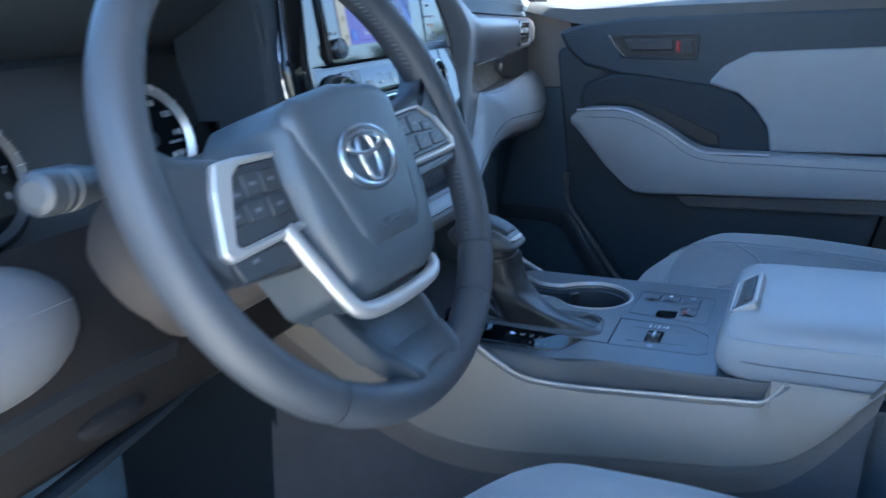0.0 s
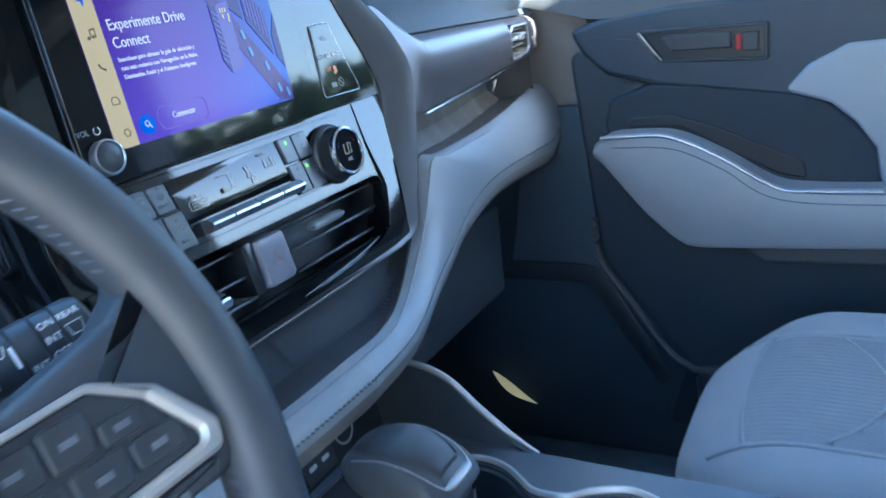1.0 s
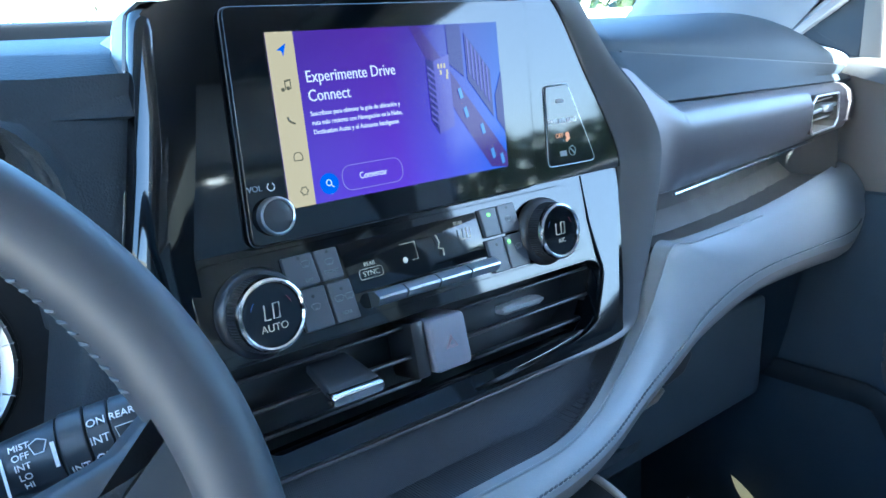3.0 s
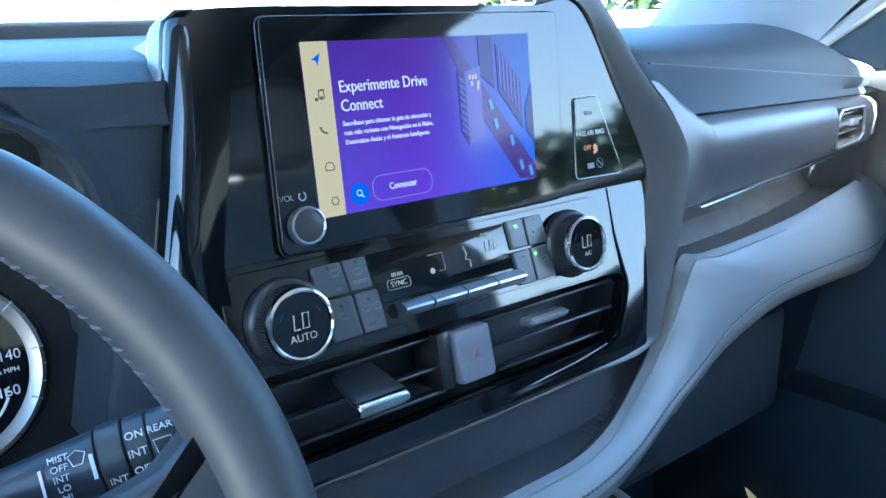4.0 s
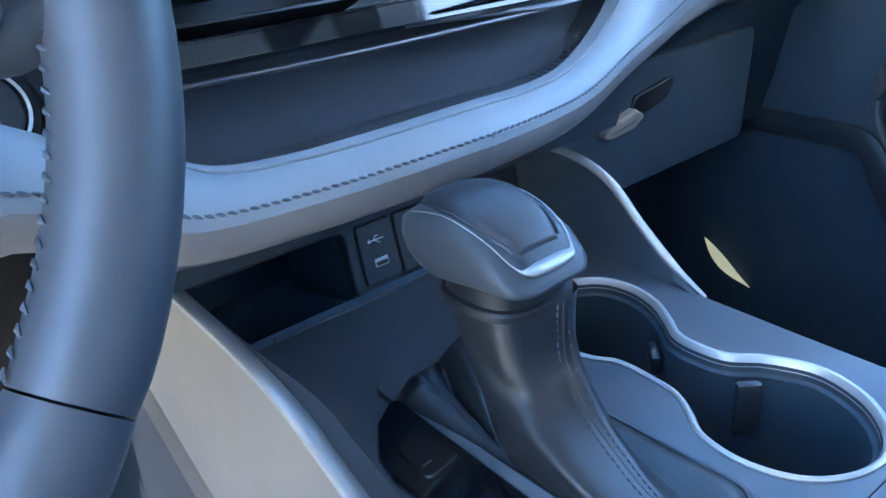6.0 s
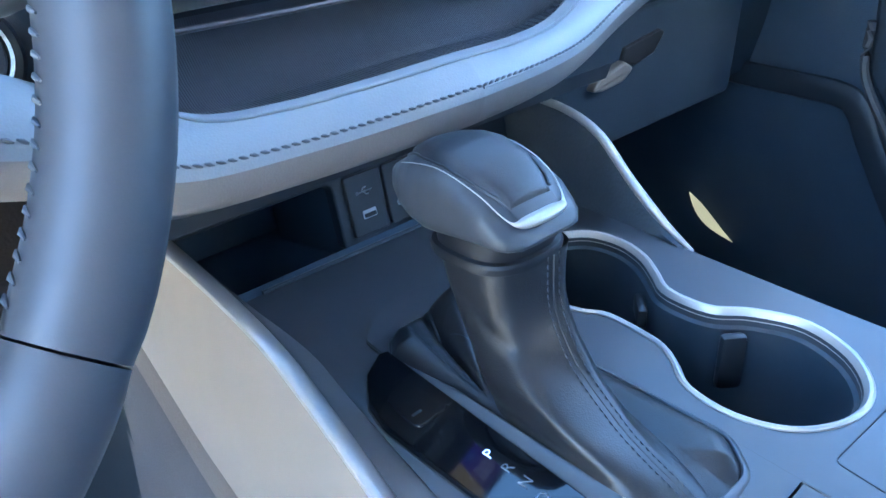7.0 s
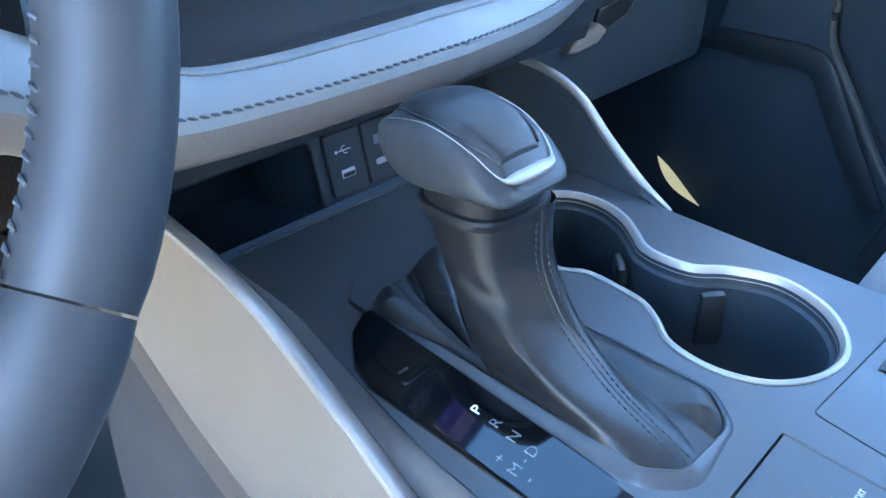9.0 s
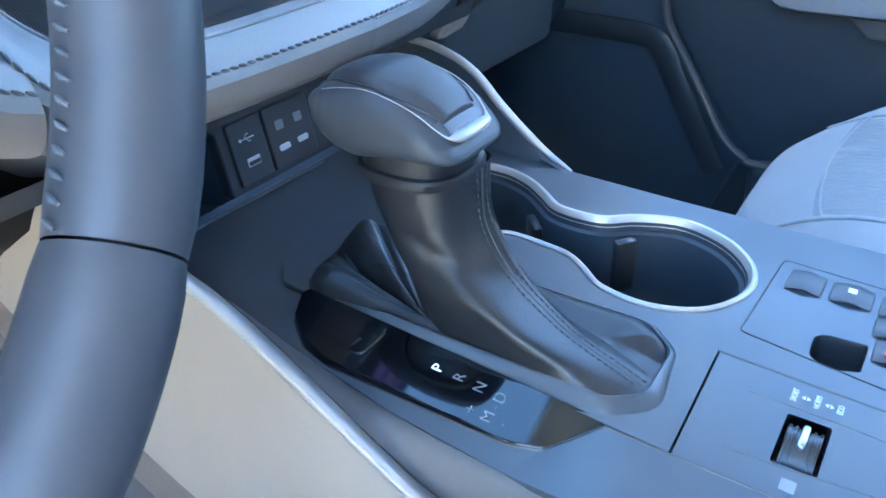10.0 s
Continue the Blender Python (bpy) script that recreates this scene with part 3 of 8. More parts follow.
for k in range(150):
    x = -0.150 + 0.300 * k / 149
    edge = ii if x > 0 else il
    p = edge[min(range(len(edge)), key=lambda q: abs(edge[q].x - abs(x)))]
    box(x - 0.00055, p.y + 0.016, p.z - 0.012, x + 0.00055, max(0.002, p.y + 0.02), p.z - 0.0090, bm=bm)
tagged(part("tray_mat", bm, RUBBER, dash, "fine ribbed rubber mat"), kind="stuff")
# passenger side: satin band, slit, shelf and upper pad
def band_profile(x):
    y = y_front(x)
    zt = 0.778 - 0.038 * (x - 0.21)
    k = min(1, max(0, (x - 0.19) / 0.05))
    return [Vector((x, y + 0.016, zt + 0.001)), Vector((x, y + 0.006, zt - 0.001)), Vector((x, y - 0.003, zt - 0.008)), Vector((x, y - 0.007, zt - 0.022)), Vector((x, y - 0.005, zt - 0.045)), Vector((x, y + 0.001, 0.711)), Vector((x, y + 0.005, 0.704)), Vector((x, y + 0.012, 0.703)), Vector((x, y + 0.05, 0.706))]


CREST = [(0.180, 0.843, 0.003), (0.198, 0.815, 0.008), (0.2145, 0.792, 0.0125), (0.2255, 0.772, 0.0155), (0.2300, 0.752, 0.0165), (0.2295, 0.730, 0.0155), (0.2235, 0.708, 0.013), (0.214, 0.682, 0.010), (0.200, 0.645, 0.006)]
crest = [Vector((x, 0.03 + 0.17 * (z - 0.8) - 0.986 * n, z + 0.168 * n)) for x, z, n in CREST]
# crest heights matched to the rows of the band, from its top to its bottom edge
crest_rows = [crest[1].lerp(crest[2], 0.3), crest[2], crest[2].lerp(crest[3], 0.6), crest[3].lerp(crest[4], 0.35), crest[4], crest[5].lerp(crest[6], 0.55), crest[6], crest[6] + Vector((0.001, 0.006, -0.003)), crest[6] + Vector((0.002, 0.04, -0.003))]
cols = []
BAND_END = 0.752
for k in range(97):
    u = k / 96
    s = min(1.0, u ** 1.3 / 0.11)
    s = s * s * (3 - 2 * s)
    col = []
    for j, c in enumerate(crest_rows):
        x = c.x + (BAND_END - c.x) * u ** 1.3
        col.append(c.lerp(band_profile(x)[j], s) if s < 1 else band_profile(x)[j])
        col[-1].x = x
    if col[0].x > 0.715:
        r = math.sqrt(max(0.01, 1 - ((col[0].x - 0.715) / 0.0375) ** 2))
        mid = Vector((col[0].x, y_front(col[0].x) + 0.016, 0.733))
        col = [mid + (p - mid) * r for p in col]
    cols.append(col)
bm = bmesh.new()
grid = [[bm.verts.new(p) for p in col] for col in cols]
for a, b in zip(grid, grid[1:]):
    for j in range(len(a) - 1):
        if not (0.577 < (a[3].co.x + b[3].co.x) / 2 < 0.664 and 2 <= j < 5):
            bm.faces.new((a[j], b[j], b[j + 1], a[j + 1]))
part("satin_band", bm, SATIN, dash, "satin silver-grey band across the dash")
cheek = spline(crest[5:], 20)
part("band_cheek", loft([[p + Vector((-0.002, 0.0015, 0)), p + Vector((0.004, 0.002, 0)), p + Vector((0.009, 0.006, 0)), p + Vector((0.013, 0.016, 0)), p + Vector((0.015, 0.05, 0))] for p in cheek]), SATIN, dash)
tube([Vector((x, y_front(x) - 0.0005, 0.7028)) for x in np.linspace(0.258, 0.60, 20)], 0.0014, dash, "chrome_slit", CHROME)


def shelf_profile(x):
    j = min(range(len(ii)), key=lambda q: abs(ii[q].x - x) + (1 if ii[q].x < 0.24 else 0))
    f = ii[j]
    return [Vector((x, f.y + 0.003, f.z - 0.001)), Vector((x, f.y + 0.02, f.z - 0.010)), Vector((x, f.y + 0.05, f.z - 0.008)), Vector((x, f.y + 0.065, f.z + 0.01)), Vector((x, f.y + 0.065, 0.715))]


part("shelf", loft([shelf_profile(x) for x in np.linspace(0.240, 0.715, 40)]), SHELF_SHADED, dash, "recessed grey shelf under the band, shade put into its colour")
part("shelf_end", loft([[Vector((0.66 + 0.05 * math.sin(a), 0.155 - 0.055 * math.cos(a) * 0 - 0.06 * (1 - math.cos(a)) * 0 - 0.075 * math.sin(a) ** 2 * 0 + 0.0 - 0.07 * (1 - math.cos(a)), z)) for z in (0.640, 0.66, 0.69, 0.716)] for a in np.linspace(0, math.pi / 2, 10)]), SHELF_SHADED, dash)


def pad_profile(x):
    y = y_front(x)
    zt = 0.778 - 0.038 * (x - 0.21)
    drop = 0.045 * max(0, (x - 0.58) / 0.15) ** 2
    zs = 0.824 - 0.085 * (x - 0.218)
    ys = 0.055 + 0.07 * (x - 0.2)
    ztop = 0.851 - drop
    back = 1.6 * max(0.0, 0.226 - x)
    y, ys = y + back, ys + back * 0.6
    ty = max(0.17, ys + 0.07) + 0.05 * (x - 0.2)
    arc = [Vector((x, ys + 0.003 + (ty - ys - 0.003) * (1 - math.cos(a)), zs + 0.002 + (ztop - zs - 0.002) * math.sin(a))) for a in np.linspace(0.12, math.pi / 2, 9)]
    return [Vector((x, y + 0.020, zt - 0.004)), Vector((x, y + 0.012, zt + 0.003)), Vector((x, y + 0.016, zt + 0.010)), Vector((x, (y + ys) / 2 + 0.006, (zt + zs) / 2 + 0.003)), Vector((x, ys - 0.002, zs - 0.0015)), Vector((x, ys + 0.002, zs - 0.0025)), *arc, Vector((x, 0.30, ztop)), Vector((x, 0.40, 0.852 - drop * 0.6)), Vector((x, 0.60, 0.858))]


part("upper_pad", loft([pad_profile(x) for x in np.linspace(0.165, 0.728, 44)]), DARK_PAD, dash, "dark blue-grey grained dash pad with a seam")
tube([Vector((x, 0.0562 + 0.07 * (x - 0.2), 0.8225 - 0.085 * (x - 0.218))) for x in np.linspace(0.25, 0.726, 30)], 0.0014, dash, "pad_seam", VENT_BLACK, n=6)
cap = [Vector((0.7285, p.y, p.z)) for p in pad_profile(0.728)]
part("pad_end", loft([cap, [p + Vector((0.010, -0.004, 0.002)) for p in cap], [p + Vector((0.022, -0.002, 0.0)) for p in cap], [p + Vector((0.028, 0.008, -0.012)) for p in cap], [p + Vector((0.028, 0.02, -0.05)) for p in cap]]), PILLAR_TRIM, dash, "pale edge strip closing the dash pad")
# defroster slots on the pad
bm = bmesh.new()
for k in range(9):
    box(0.50 + k * 0.022, 0.245 + 0.0 * k, 0.846, 0.516 + k * 0.022, 0.262, 0.8522 - 0.0006 * k * k * 0.35, 0.002, bm=bm)
part("defroster_slots", bm, VENT_BLACK, dash)

# driver side upper dash and pad beside the stack
def left_profile(x):
    t = min(1, max(0, (-x - 0.16) / 0.1))
    k = min(1.0, max(0.0, (-x - 0.140) / 0.008)) * min(1.0, max(0.0, (0.60 + x) / 0.03))
    return [Vector((p.x, p.y + 0.13 * k * (1.0 if p.z < 0.79 else 0.0), p.z)) for p in left_points(x, t)]


def left_points(x, t):
    return [Vector((x, 0.060, 0.56)), Vector((x, 0.045, 0.66)), Vector((x, 0.040, 0.76)), Vector((x, 0.046, 0.81 + 0.004 * t)), Vector((x, 0.054, 0.8255 + 0.006 * t)), Vector((x, 0.058, 0.8245 + 0.006 * t)), Vector((x, 0.058, 0.829 + 0.006 * t)), Vector((x, 0.085, 0.842 + 0.004 * t)), Vector((x, 0.14, 0.849)), Vector((x, 0.30, 0.855)), Vector((x, 0.60, 0.8655))]


part("driver_upper_pad", loft([left_profile(x) for x in np.linspace(-0.735, 0.12, 90)]), DARK_PAD, dash, "dark grained pad between cluster and centre stack")
part("underside", loft([[Vector((x, -0.030, 0.530)), Vector((x, -0.026, 0.5185)), Vector((x, -0.022, 0.5170)), Vector((x, 0.034, 0.504)), Vector((x, 0.060, 0.504))] for x in np.linspace(-0.22, 0.16, 12)]), DARK_PLASTIC, dash)

# glove box and lower passenger dash
def glove_profile(x):
    return [Vector((x, 0.04 + 0.02 * x, 0.575)), Vector((x, 0.10, 0.545)), Vector((x, 0.135, 0.50)), Vector((x, 0.15, 0.42)), Vector((x, 0.165, 0.36)), Vector((x, 0.20, 0.34)), Vector((x, 0.32, 0.35))]


part("lower_panel", loft([glove_profile(x) for x in np.linspace(0.13, 0.735, 14)]), FOOT_DARK, dash, "dark lower panel over the passenger footwell")
glove = tagged(thing("glove_box"), "dark closed glove box under the passenger dash", "glove box")
part("lid", prism(fillet([(0.24, -0.500), (0.63, -0.500), (0.62, -0.365), (0.25, -0.365)], 0.015), -0.15, -0.126, Matrix(((1, 0, 0, 0), (0, 0, -1, 0), (0, -1, 0, 0), (0, 0, 0, 1))), 0.004), FOOT_DARK, glove)
FRONT = Matrix(((1, 0, 0, 0), (0, 0, -1, 0), (0, -1, 0, 0), (0, 0, 0, 1)))
# Pale plate added to paint a streak of sunlight on the lid.
part("sun_streak_plate", prism(fillet([(0.332, -0.4345), (0.350, -0.448), (0.386, -0.4545), (0.402, -0.445), (0.385, -0.434), (0.350, -0.4315)], 0.004), -0.13, -0.116, FRONT, 0.003), GREY_PLASTIC, glove, "small pale plate imitating a streak of sunlight")
part("latch_housing", prism(fillet([(0.386, -0.452), (0.392, -0.466), (0.452, -0.474), (0.462, -0.470), (0.444, -0.450), (0.412, -0.444)], 0.004), -0.13, -0.122, FRONT, 0.002), VENT_BLACK, glove, "dark latch housing")

# Glowing patch added in place of a sun spot; no lamp sits here.
lamp = tagged(thing("sun_spot_patch"), "small pale yellow glowing patch imitating a sun spot low in the passenger footwell", "courtesy lamp")
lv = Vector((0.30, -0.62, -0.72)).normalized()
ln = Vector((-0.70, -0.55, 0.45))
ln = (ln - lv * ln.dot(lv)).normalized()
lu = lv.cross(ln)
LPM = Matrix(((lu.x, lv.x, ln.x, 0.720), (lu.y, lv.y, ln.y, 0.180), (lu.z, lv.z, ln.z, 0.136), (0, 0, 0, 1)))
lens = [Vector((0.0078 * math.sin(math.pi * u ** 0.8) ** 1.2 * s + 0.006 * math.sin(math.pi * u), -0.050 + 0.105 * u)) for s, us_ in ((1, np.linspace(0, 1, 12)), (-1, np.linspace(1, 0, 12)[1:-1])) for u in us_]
part("lens", prism(lens, -0.004, 0.0, LPM), SUN_SPOT, lamp, "pale yellow patch that glows in place of sunlight")

# driver lower dash: knee panel, left wing, felt
def knee_profile(x):
    c = abs(x + 0.39)
    return [Vector((x, 0.05, 0.64)), Vector((x, 0.015, 0.60)), Vector((x, -0.005 + 0.1 * c * c, 0.57)), Vector((x, -0.002, 0.53)), Vector((x, 0.02, 0.485)), Vector((x, 0.06, 0.455)), Vector((x, 0.16, 0.445)), Vector((x, 0.36, 0.46))]


def recess_row(x, dz):
    c = abs(x + 0.50)
    return [Vector((x, 0.004 - 0.003, 0.548 + dz - 0.6 * c * c)), Vector((x, -0.0065 + 0.1 * c * c, 0.541 + dz - 0.6 * c * c)), Vector((x, -0.002, 0.527 + dz - 0.6 * c * c))]


part("knee_band", loft([recess_row(x, 0.006) for x in np.linspace(-0.60, -0.42, 14)]), VENT_BLACK, dash, "dark band across the knee panel")
part("knee_lower_trim", sweep(spline([(-0.735, 0.045, 0.445), (-0.60, 0.034, 0.452), (-0.45, 0.040, 0.462), (-0.30, 0.050, 0.480), (-0.19, 0.060, 0.50)], 30), [(0.010 * a, 0.006 * b) for a, b in circle(1.0, 10)]), KNEE_DARK, dash)
part("knee_panel", loft([knee_profile(x) for x in np.linspace(-0.735, -0.155, 30)]), KNEE_SHADED, dash, "dark grey knee panel below the wheel, shade put into its colour")
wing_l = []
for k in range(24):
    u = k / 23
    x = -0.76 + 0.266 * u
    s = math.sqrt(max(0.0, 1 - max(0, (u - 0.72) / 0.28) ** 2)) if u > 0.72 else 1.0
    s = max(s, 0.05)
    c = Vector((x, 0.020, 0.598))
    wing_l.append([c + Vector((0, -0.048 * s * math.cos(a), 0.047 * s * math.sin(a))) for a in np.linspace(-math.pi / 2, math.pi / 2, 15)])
part("driver_wing", loft(wing_l), WING_SHADED, dash, "pale grey moulded end of the driver side dash, darkened for shade")
stitches("stitching", [Vector((-0.76 + 0.24 * k / 29, -0.0235, 0.618)) for k in range(30)], dash, STITCH)
cubby = tagged(thing("release_lever"), "dark moulded release lever under the dash", "lever")
part("lever_body", lathe([(0.004, -0.006), (0.012, -0.004), (0.014, 0.0), (0.012, 0.004), (0.004, 0.0065)], Matrix.Translation((-0.485, 0.004, 0.508)) @ Matrix.Rotation(radians(64), 4, "X") @ Matrix.Diagonal((2.3, 0.8, 1, 1)), 28), KNEE_SHADED, cubby)


# ---- centre stack ----
MS = Matrix(((1, 0, 0, 0), (0, 0.1676, -0.98585, 0.03), (0, 0.98585, 0.1676, 0.8), (0, 0, 0, 1)))


def sz(points):
    return [Vector((x, (z - 0.8) * 1.01435)) for x, z in points]


def on(x, z, n=0.0):
    """A point on the stack's face."""
    return MS @ Vector((x, (z - 0.8) * 1.01435, n))


def face(x, z, n=0.0, turn=0.0):
    """The plane of the stack's face at a point, for writing and round parts."""
    return MS @ Matrix.Translation((x, (z - 0.8) * 1.01435, n)) @ Matrix.Rotation(radians(turn), 4, "Z")


stack = tagged(thing("center_stack"), "gloss black centre stack panel with satin grey frame", "center stack")
R_IN = [(0.100, 0.868), (0.147, 0.867), (0.178, 0.804), (0.201, 0.748), (0.195, 0.714), (0.167, 0.628), (0.142, 0.611), (0.0, 0.6105)]
R_OUT = [(0.105, 0.876), (0.161, 0.876), (0.198, 0.815), (0.227, 0.770), (0.2295, 0.730), (0.200, 0.645), (0.165, 0.605), (0.0, 0.6085)]
V_IN = [(-0.148, 0.6740), (0.143, 0.6718), (0.1505, 0.6690), (0.1520, 0.6630), (0.1370, 0.6330), (0.1220, 0.6240), (-0.132, 0.6215), (-0.149, 0.629), (-0.1615, 0.662), (-0.1615, 0.6705)]


def holed_plate(outer, holes, d0, d1, m, edge=0.0015):
    """A flat plate with holes cut through it."""
    b = bmesh.new()
    edges = []
    for lp in [outer, *holes]:
        front = [b.verts.new(m @ Vector((p.x, p.y, d1))) for p in lp]
        back = [b.verts.new(m @ Vector((p.x, p.y, d0))) for p in lp]
        n = len(lp)
        for k in range(n):
            e = b.edges.new((front[k], front[(k + 1) % n]))
            edges.append(e)
        for k in range(n):
            j = (k + 1) % n
            b.faces.new((front[k], front[j], back[j], back[k]))
    bmesh.ops.triangle_fill(b, use_beauty=True, use_dissolve=False, edges=edges)
    return b


edge_pts = lambda e: [p.to_2d() for p in spline([(x, (z - 0.8) * 1.01435, 0) for x, z in e], 60)]
def left_edge():
    """The left edge with a nearly square upper corner, from the top round to the bottom."""
    top = [Vector((0.100, 0.8690)), Vector((0.140, 0.8690)), Vector((0.1510, 0.8685)), Vector((0.1545, 0.8650))]
    side = [Vector((np.interp(z, (0.6105, 0.628, 0.702, 0.7376, 0.7879, 0.8226, 0.865), (0.150, 0.167, 0.184, 0.1840, 0.1717, 0.1641, 0.1550)), z)) for z in np.linspace(0.860, 0.628, 40)]
    low = [Vector((0.158, 0.6150)), Vector((0.142, 0.6110)), Vector((0.0, 0.6105))]
    return [Vector((p.x, (p.y - 0.8) * 1.01435)) for p in top + side + low]


# how far the face rolls back at the left edge
ROLL = 0.030
panel_edge = edge_pts(R_IN)[:-1] + [Vector((-max(0.0, p.x - (ROLL * min(1.0, max(0.0, (p.y + 0.170) / 0.03)) if p.x > 0.11 else 0.0)), p.y)) for p in left_edge()[::-1]]
vent_hole = fillet(sz(V_IN), 0.004, 3)
SPLIT = (0.7345 - 0.8) * 1.01435
upper_edge = [p for p in panel_edge if p.y > SPLIT]
MT = MS @ Matrix.Translation((0, SPLIT - 0.030, -0.0028)) @ Matrix.Rotation(radians(-8.0), 4, "X") @ Matrix.Translation((0, 0.030 - SPLIT, 0.004))
k0 = next(k for k in range(len(panel_edge)) if panel_edge[k].y > SPLIT and panel_edge[k - 1].y <= SPLIT)
turned = panel_edge[k0:] + panel_edge[:k0]
xr, xl = max(p.x for p in upper_edge if p.y < SPLIT + 0.01), min(p.x for p in upper_edge if p.y < SPLIT + 0.01)
part("gloss_panel", holed_plate([p for p in turned if p.y > SPLIT] + [Vector((xr, SPLIT)), Vector((xl, SPLIT))], [], -0.03, -0.004, MS), GLOSS_BLACK, stack, "gloss black panel", smooth=30)
part("lower_gloss_panel", holed_plate([Vector((xl, SPLIT)), Vector((xr, SPLIT))] + [p for p in turned if p.y <= SPLIT], [vent_hole], -0.03, -0.004, MT), GLOSS_BLACK, stack, "gloss black panel round the climate controls", smooth=30)
bm = bmesh.new()
vo = fillet(sz(V_IN), 0.004, 3)
rings(bm, [[MT @ Vector((p.x, p.y, d)) for p in inset(vo, s)] for s, d in ((-0.0010, -0.0042), (-0.0007, -0.0032), (0.0002, -0.0032), (0.0006, -0.0045), (0.0006, -0.014))])
part("vent_rim", bm, GLOSS_BLACK, stack, "gloss black vent surround")
rws, edge_line = [], []
for p in left_edge():
    if p.x < 0.1505 or p.y < -0.165:
        continue
    w = ROLL * min(1.0, max(0.0, (p.y + 0.170) / 0.03)) + 0.0015
    rws.append([MS @ Vector((-(p.x - w + w * math.sin(a)), p.y, -0.0036 - 0.016 * (1 - math.cos(a)) * w / ROLL)) for a in np.linspace(0, math.pi / 2, 12)] + [MS @ Vector((-p.x + 0.0005, p.y, -0.05))])
    edge_line.append(MS @ Vector((-p.x - 0.0004, p.y, -0.0036 - 0.0165 * w / ROLL)))
part("gloss_wrap", loft(rws), GLOSS_BLACK, stack, "gloss black face rolling back at its edge", smooth=60)
tube(edge_line[6:], 0.0011, stack, "bright_edge", CHROME, n=6)
# proud gloss cheek beside the vents, leaning back towards the window
rws = []
for z in [*np.linspace(0.7335, 0.632, 16), 0.629, 0.626, 0.623, 0.620, 0.6175, 0.6155]:
    s = (0.7345 - z) * 1.01435
    d = -0.0018 + (min(s, 0.118) - 0.030) * math.tan(radians(8.0)) + 0.35 * min(s, 0.118) ** 2
    xo = float(np.interp(z, [p[1] for p in R_IN[::-1]], [p[0] for p in R_IN[::-1]])) - 0.6 * d - 0.002
    xi = float(np.interp(z, (0.6155, 0.619, 0.6225, 0.629, 0.645, 0.662, 0.6705, 0.684, 0.70), (0.02, 0.085, 0.120, 0.139, 0.149, 0.158, 0.156, 0.154, 0.152))) - 0.6 * d
    rws.append([MS @ Vector((x, (z - 0.8) * 1.01435, n)) for x, n in ((xi, -0.012), (xi, d - 0.0008), (xi + 0.0008, d), ((xi + xo) / 2, d), (xo - 0.0008, d), (xo, d - 0.0008), (xo + 0.002, -0.012))])
rws.append([p + Vector((0, 0.006, -0.004)) for p in rws[-1]])
part("gloss_cheek", loft(rws), GLOSS_BLACK, stack, "gloss black cheek beside the vents", smooth=30)
# bright strips under the vents
lo = [on(x, z, n) for x, z, n in [(-0.150, 0.622, 0.001), (-0.135, 0.6165, 0.0025), (-0.07, 0.6155, 0.0025), (0.0, 0.6150, 0.0025), (0.07, 0.6150, 0.0025), (0.135, 0.6165, 0.0025), (0.152, 0.625, 0.001), (0.163, 0.648, 0.0), (0.170, 0.668, -0.001)]]
tube(spline(lo, 50), 0.0017, stack, "bright_strip", SILVER)
lo2 = [on(x, z, -0.004) for x, z in [(-0.150, 0.604), (-0.08, 0.6025), (0.0, 0.602), (0.08, 0.6025), (0.150, 0.604), (0.178, 0.615), (0.203, 0.645), (0.222, 0.682), (0.235, 0.72)]]
tube(spline(lo2, 60), 0.0016, stack, "lower_bright_line", SATIN)

# satin frame: a ribbon that widens half way down
a = spline([(x, (z - 0.8) * 1.01435, 0) for x, z in R_IN], 60)
b = spline([(x, (z - 0.8) * 1.01435, 0) for x, z in R_OUT], 60)
rws = []
rise = spline([(0, 0, n) for n in (0, 0, 0.008, 0.0157, 0.0157, 0.006, 0.003, -0.004)], 60)
for p, q, h in zip(a, b, rise):
    v, n = q - p, h.z
    rws.append([MS @ Vector((w.x, w.y, d)) for w, d in ((p, -0.010), (p, -0.0030), (p + v * 0.05, -0.0016), (p + v * 0.3, -0.001 + 0.32 * n), (p + v * 0.6, 0.68 * n), (p + v * 0.85, 0.94 * n), (p + v * 0.95, n), (q, n - 0.0025), (q + v * 0.02, -0.03))])
part("satin_frame", loft(rws), FRAME_SATIN, stack, "dark satin grey frame edge")
side_rows = [p for p in left_edge() if p.x > 0.13 and p.y > -0.172]
part("satin_frame", loft([[MS @ Vector((-p.x + 0.001, p.y, -0.0215 if p.x > 0.1543 else -0.008)), MS @ Vector((-p.x - 0.0012, p.y + 0.0004, -0.0235 if p.x > 0.1543 else -0.010)), MS @ Vector((-p.x - 0.0016, p.y + 0.0006, -0.03)), MS @ Vector((-p.x - 0.0012, p.y + 0.0006, -0.042))] for p in side_rows]), FRAME_SATIN, stack, "satin grey side of the stack")
# body of the stack behind its face
part("stack_body", prism(fillet(sz([(-0.146, 0.868), (0.146, 0.868), (0.196, 0.75), (0.165, 0.62), (-0.165, 0.62), (-0.196, 0.75)]), 0.01), -0.12, -0.032, MS), DARK_PLASTIC, stack)

# screen unit
unit = tagged(thing("touch_screen"), "lit touch screen in a gloss black bezel with volume knob", "touch screen")
part("bezel", prism(fillet(sz([(-0.121, 0.7345), (0.101, 0.7345), (0.116, 0.8625), (-0.113, 0.8625)]), 0.006), -0.006, 0.0025, MS, 0.0008), GLOSS_BLACK, unit, "gloss black bezel")
bo = fillet(sz([(-0.1215, 0.734), (0.1015, 0.734), (0.1165, 0.863), (-0.1135, 0.863)]), 0.0065)
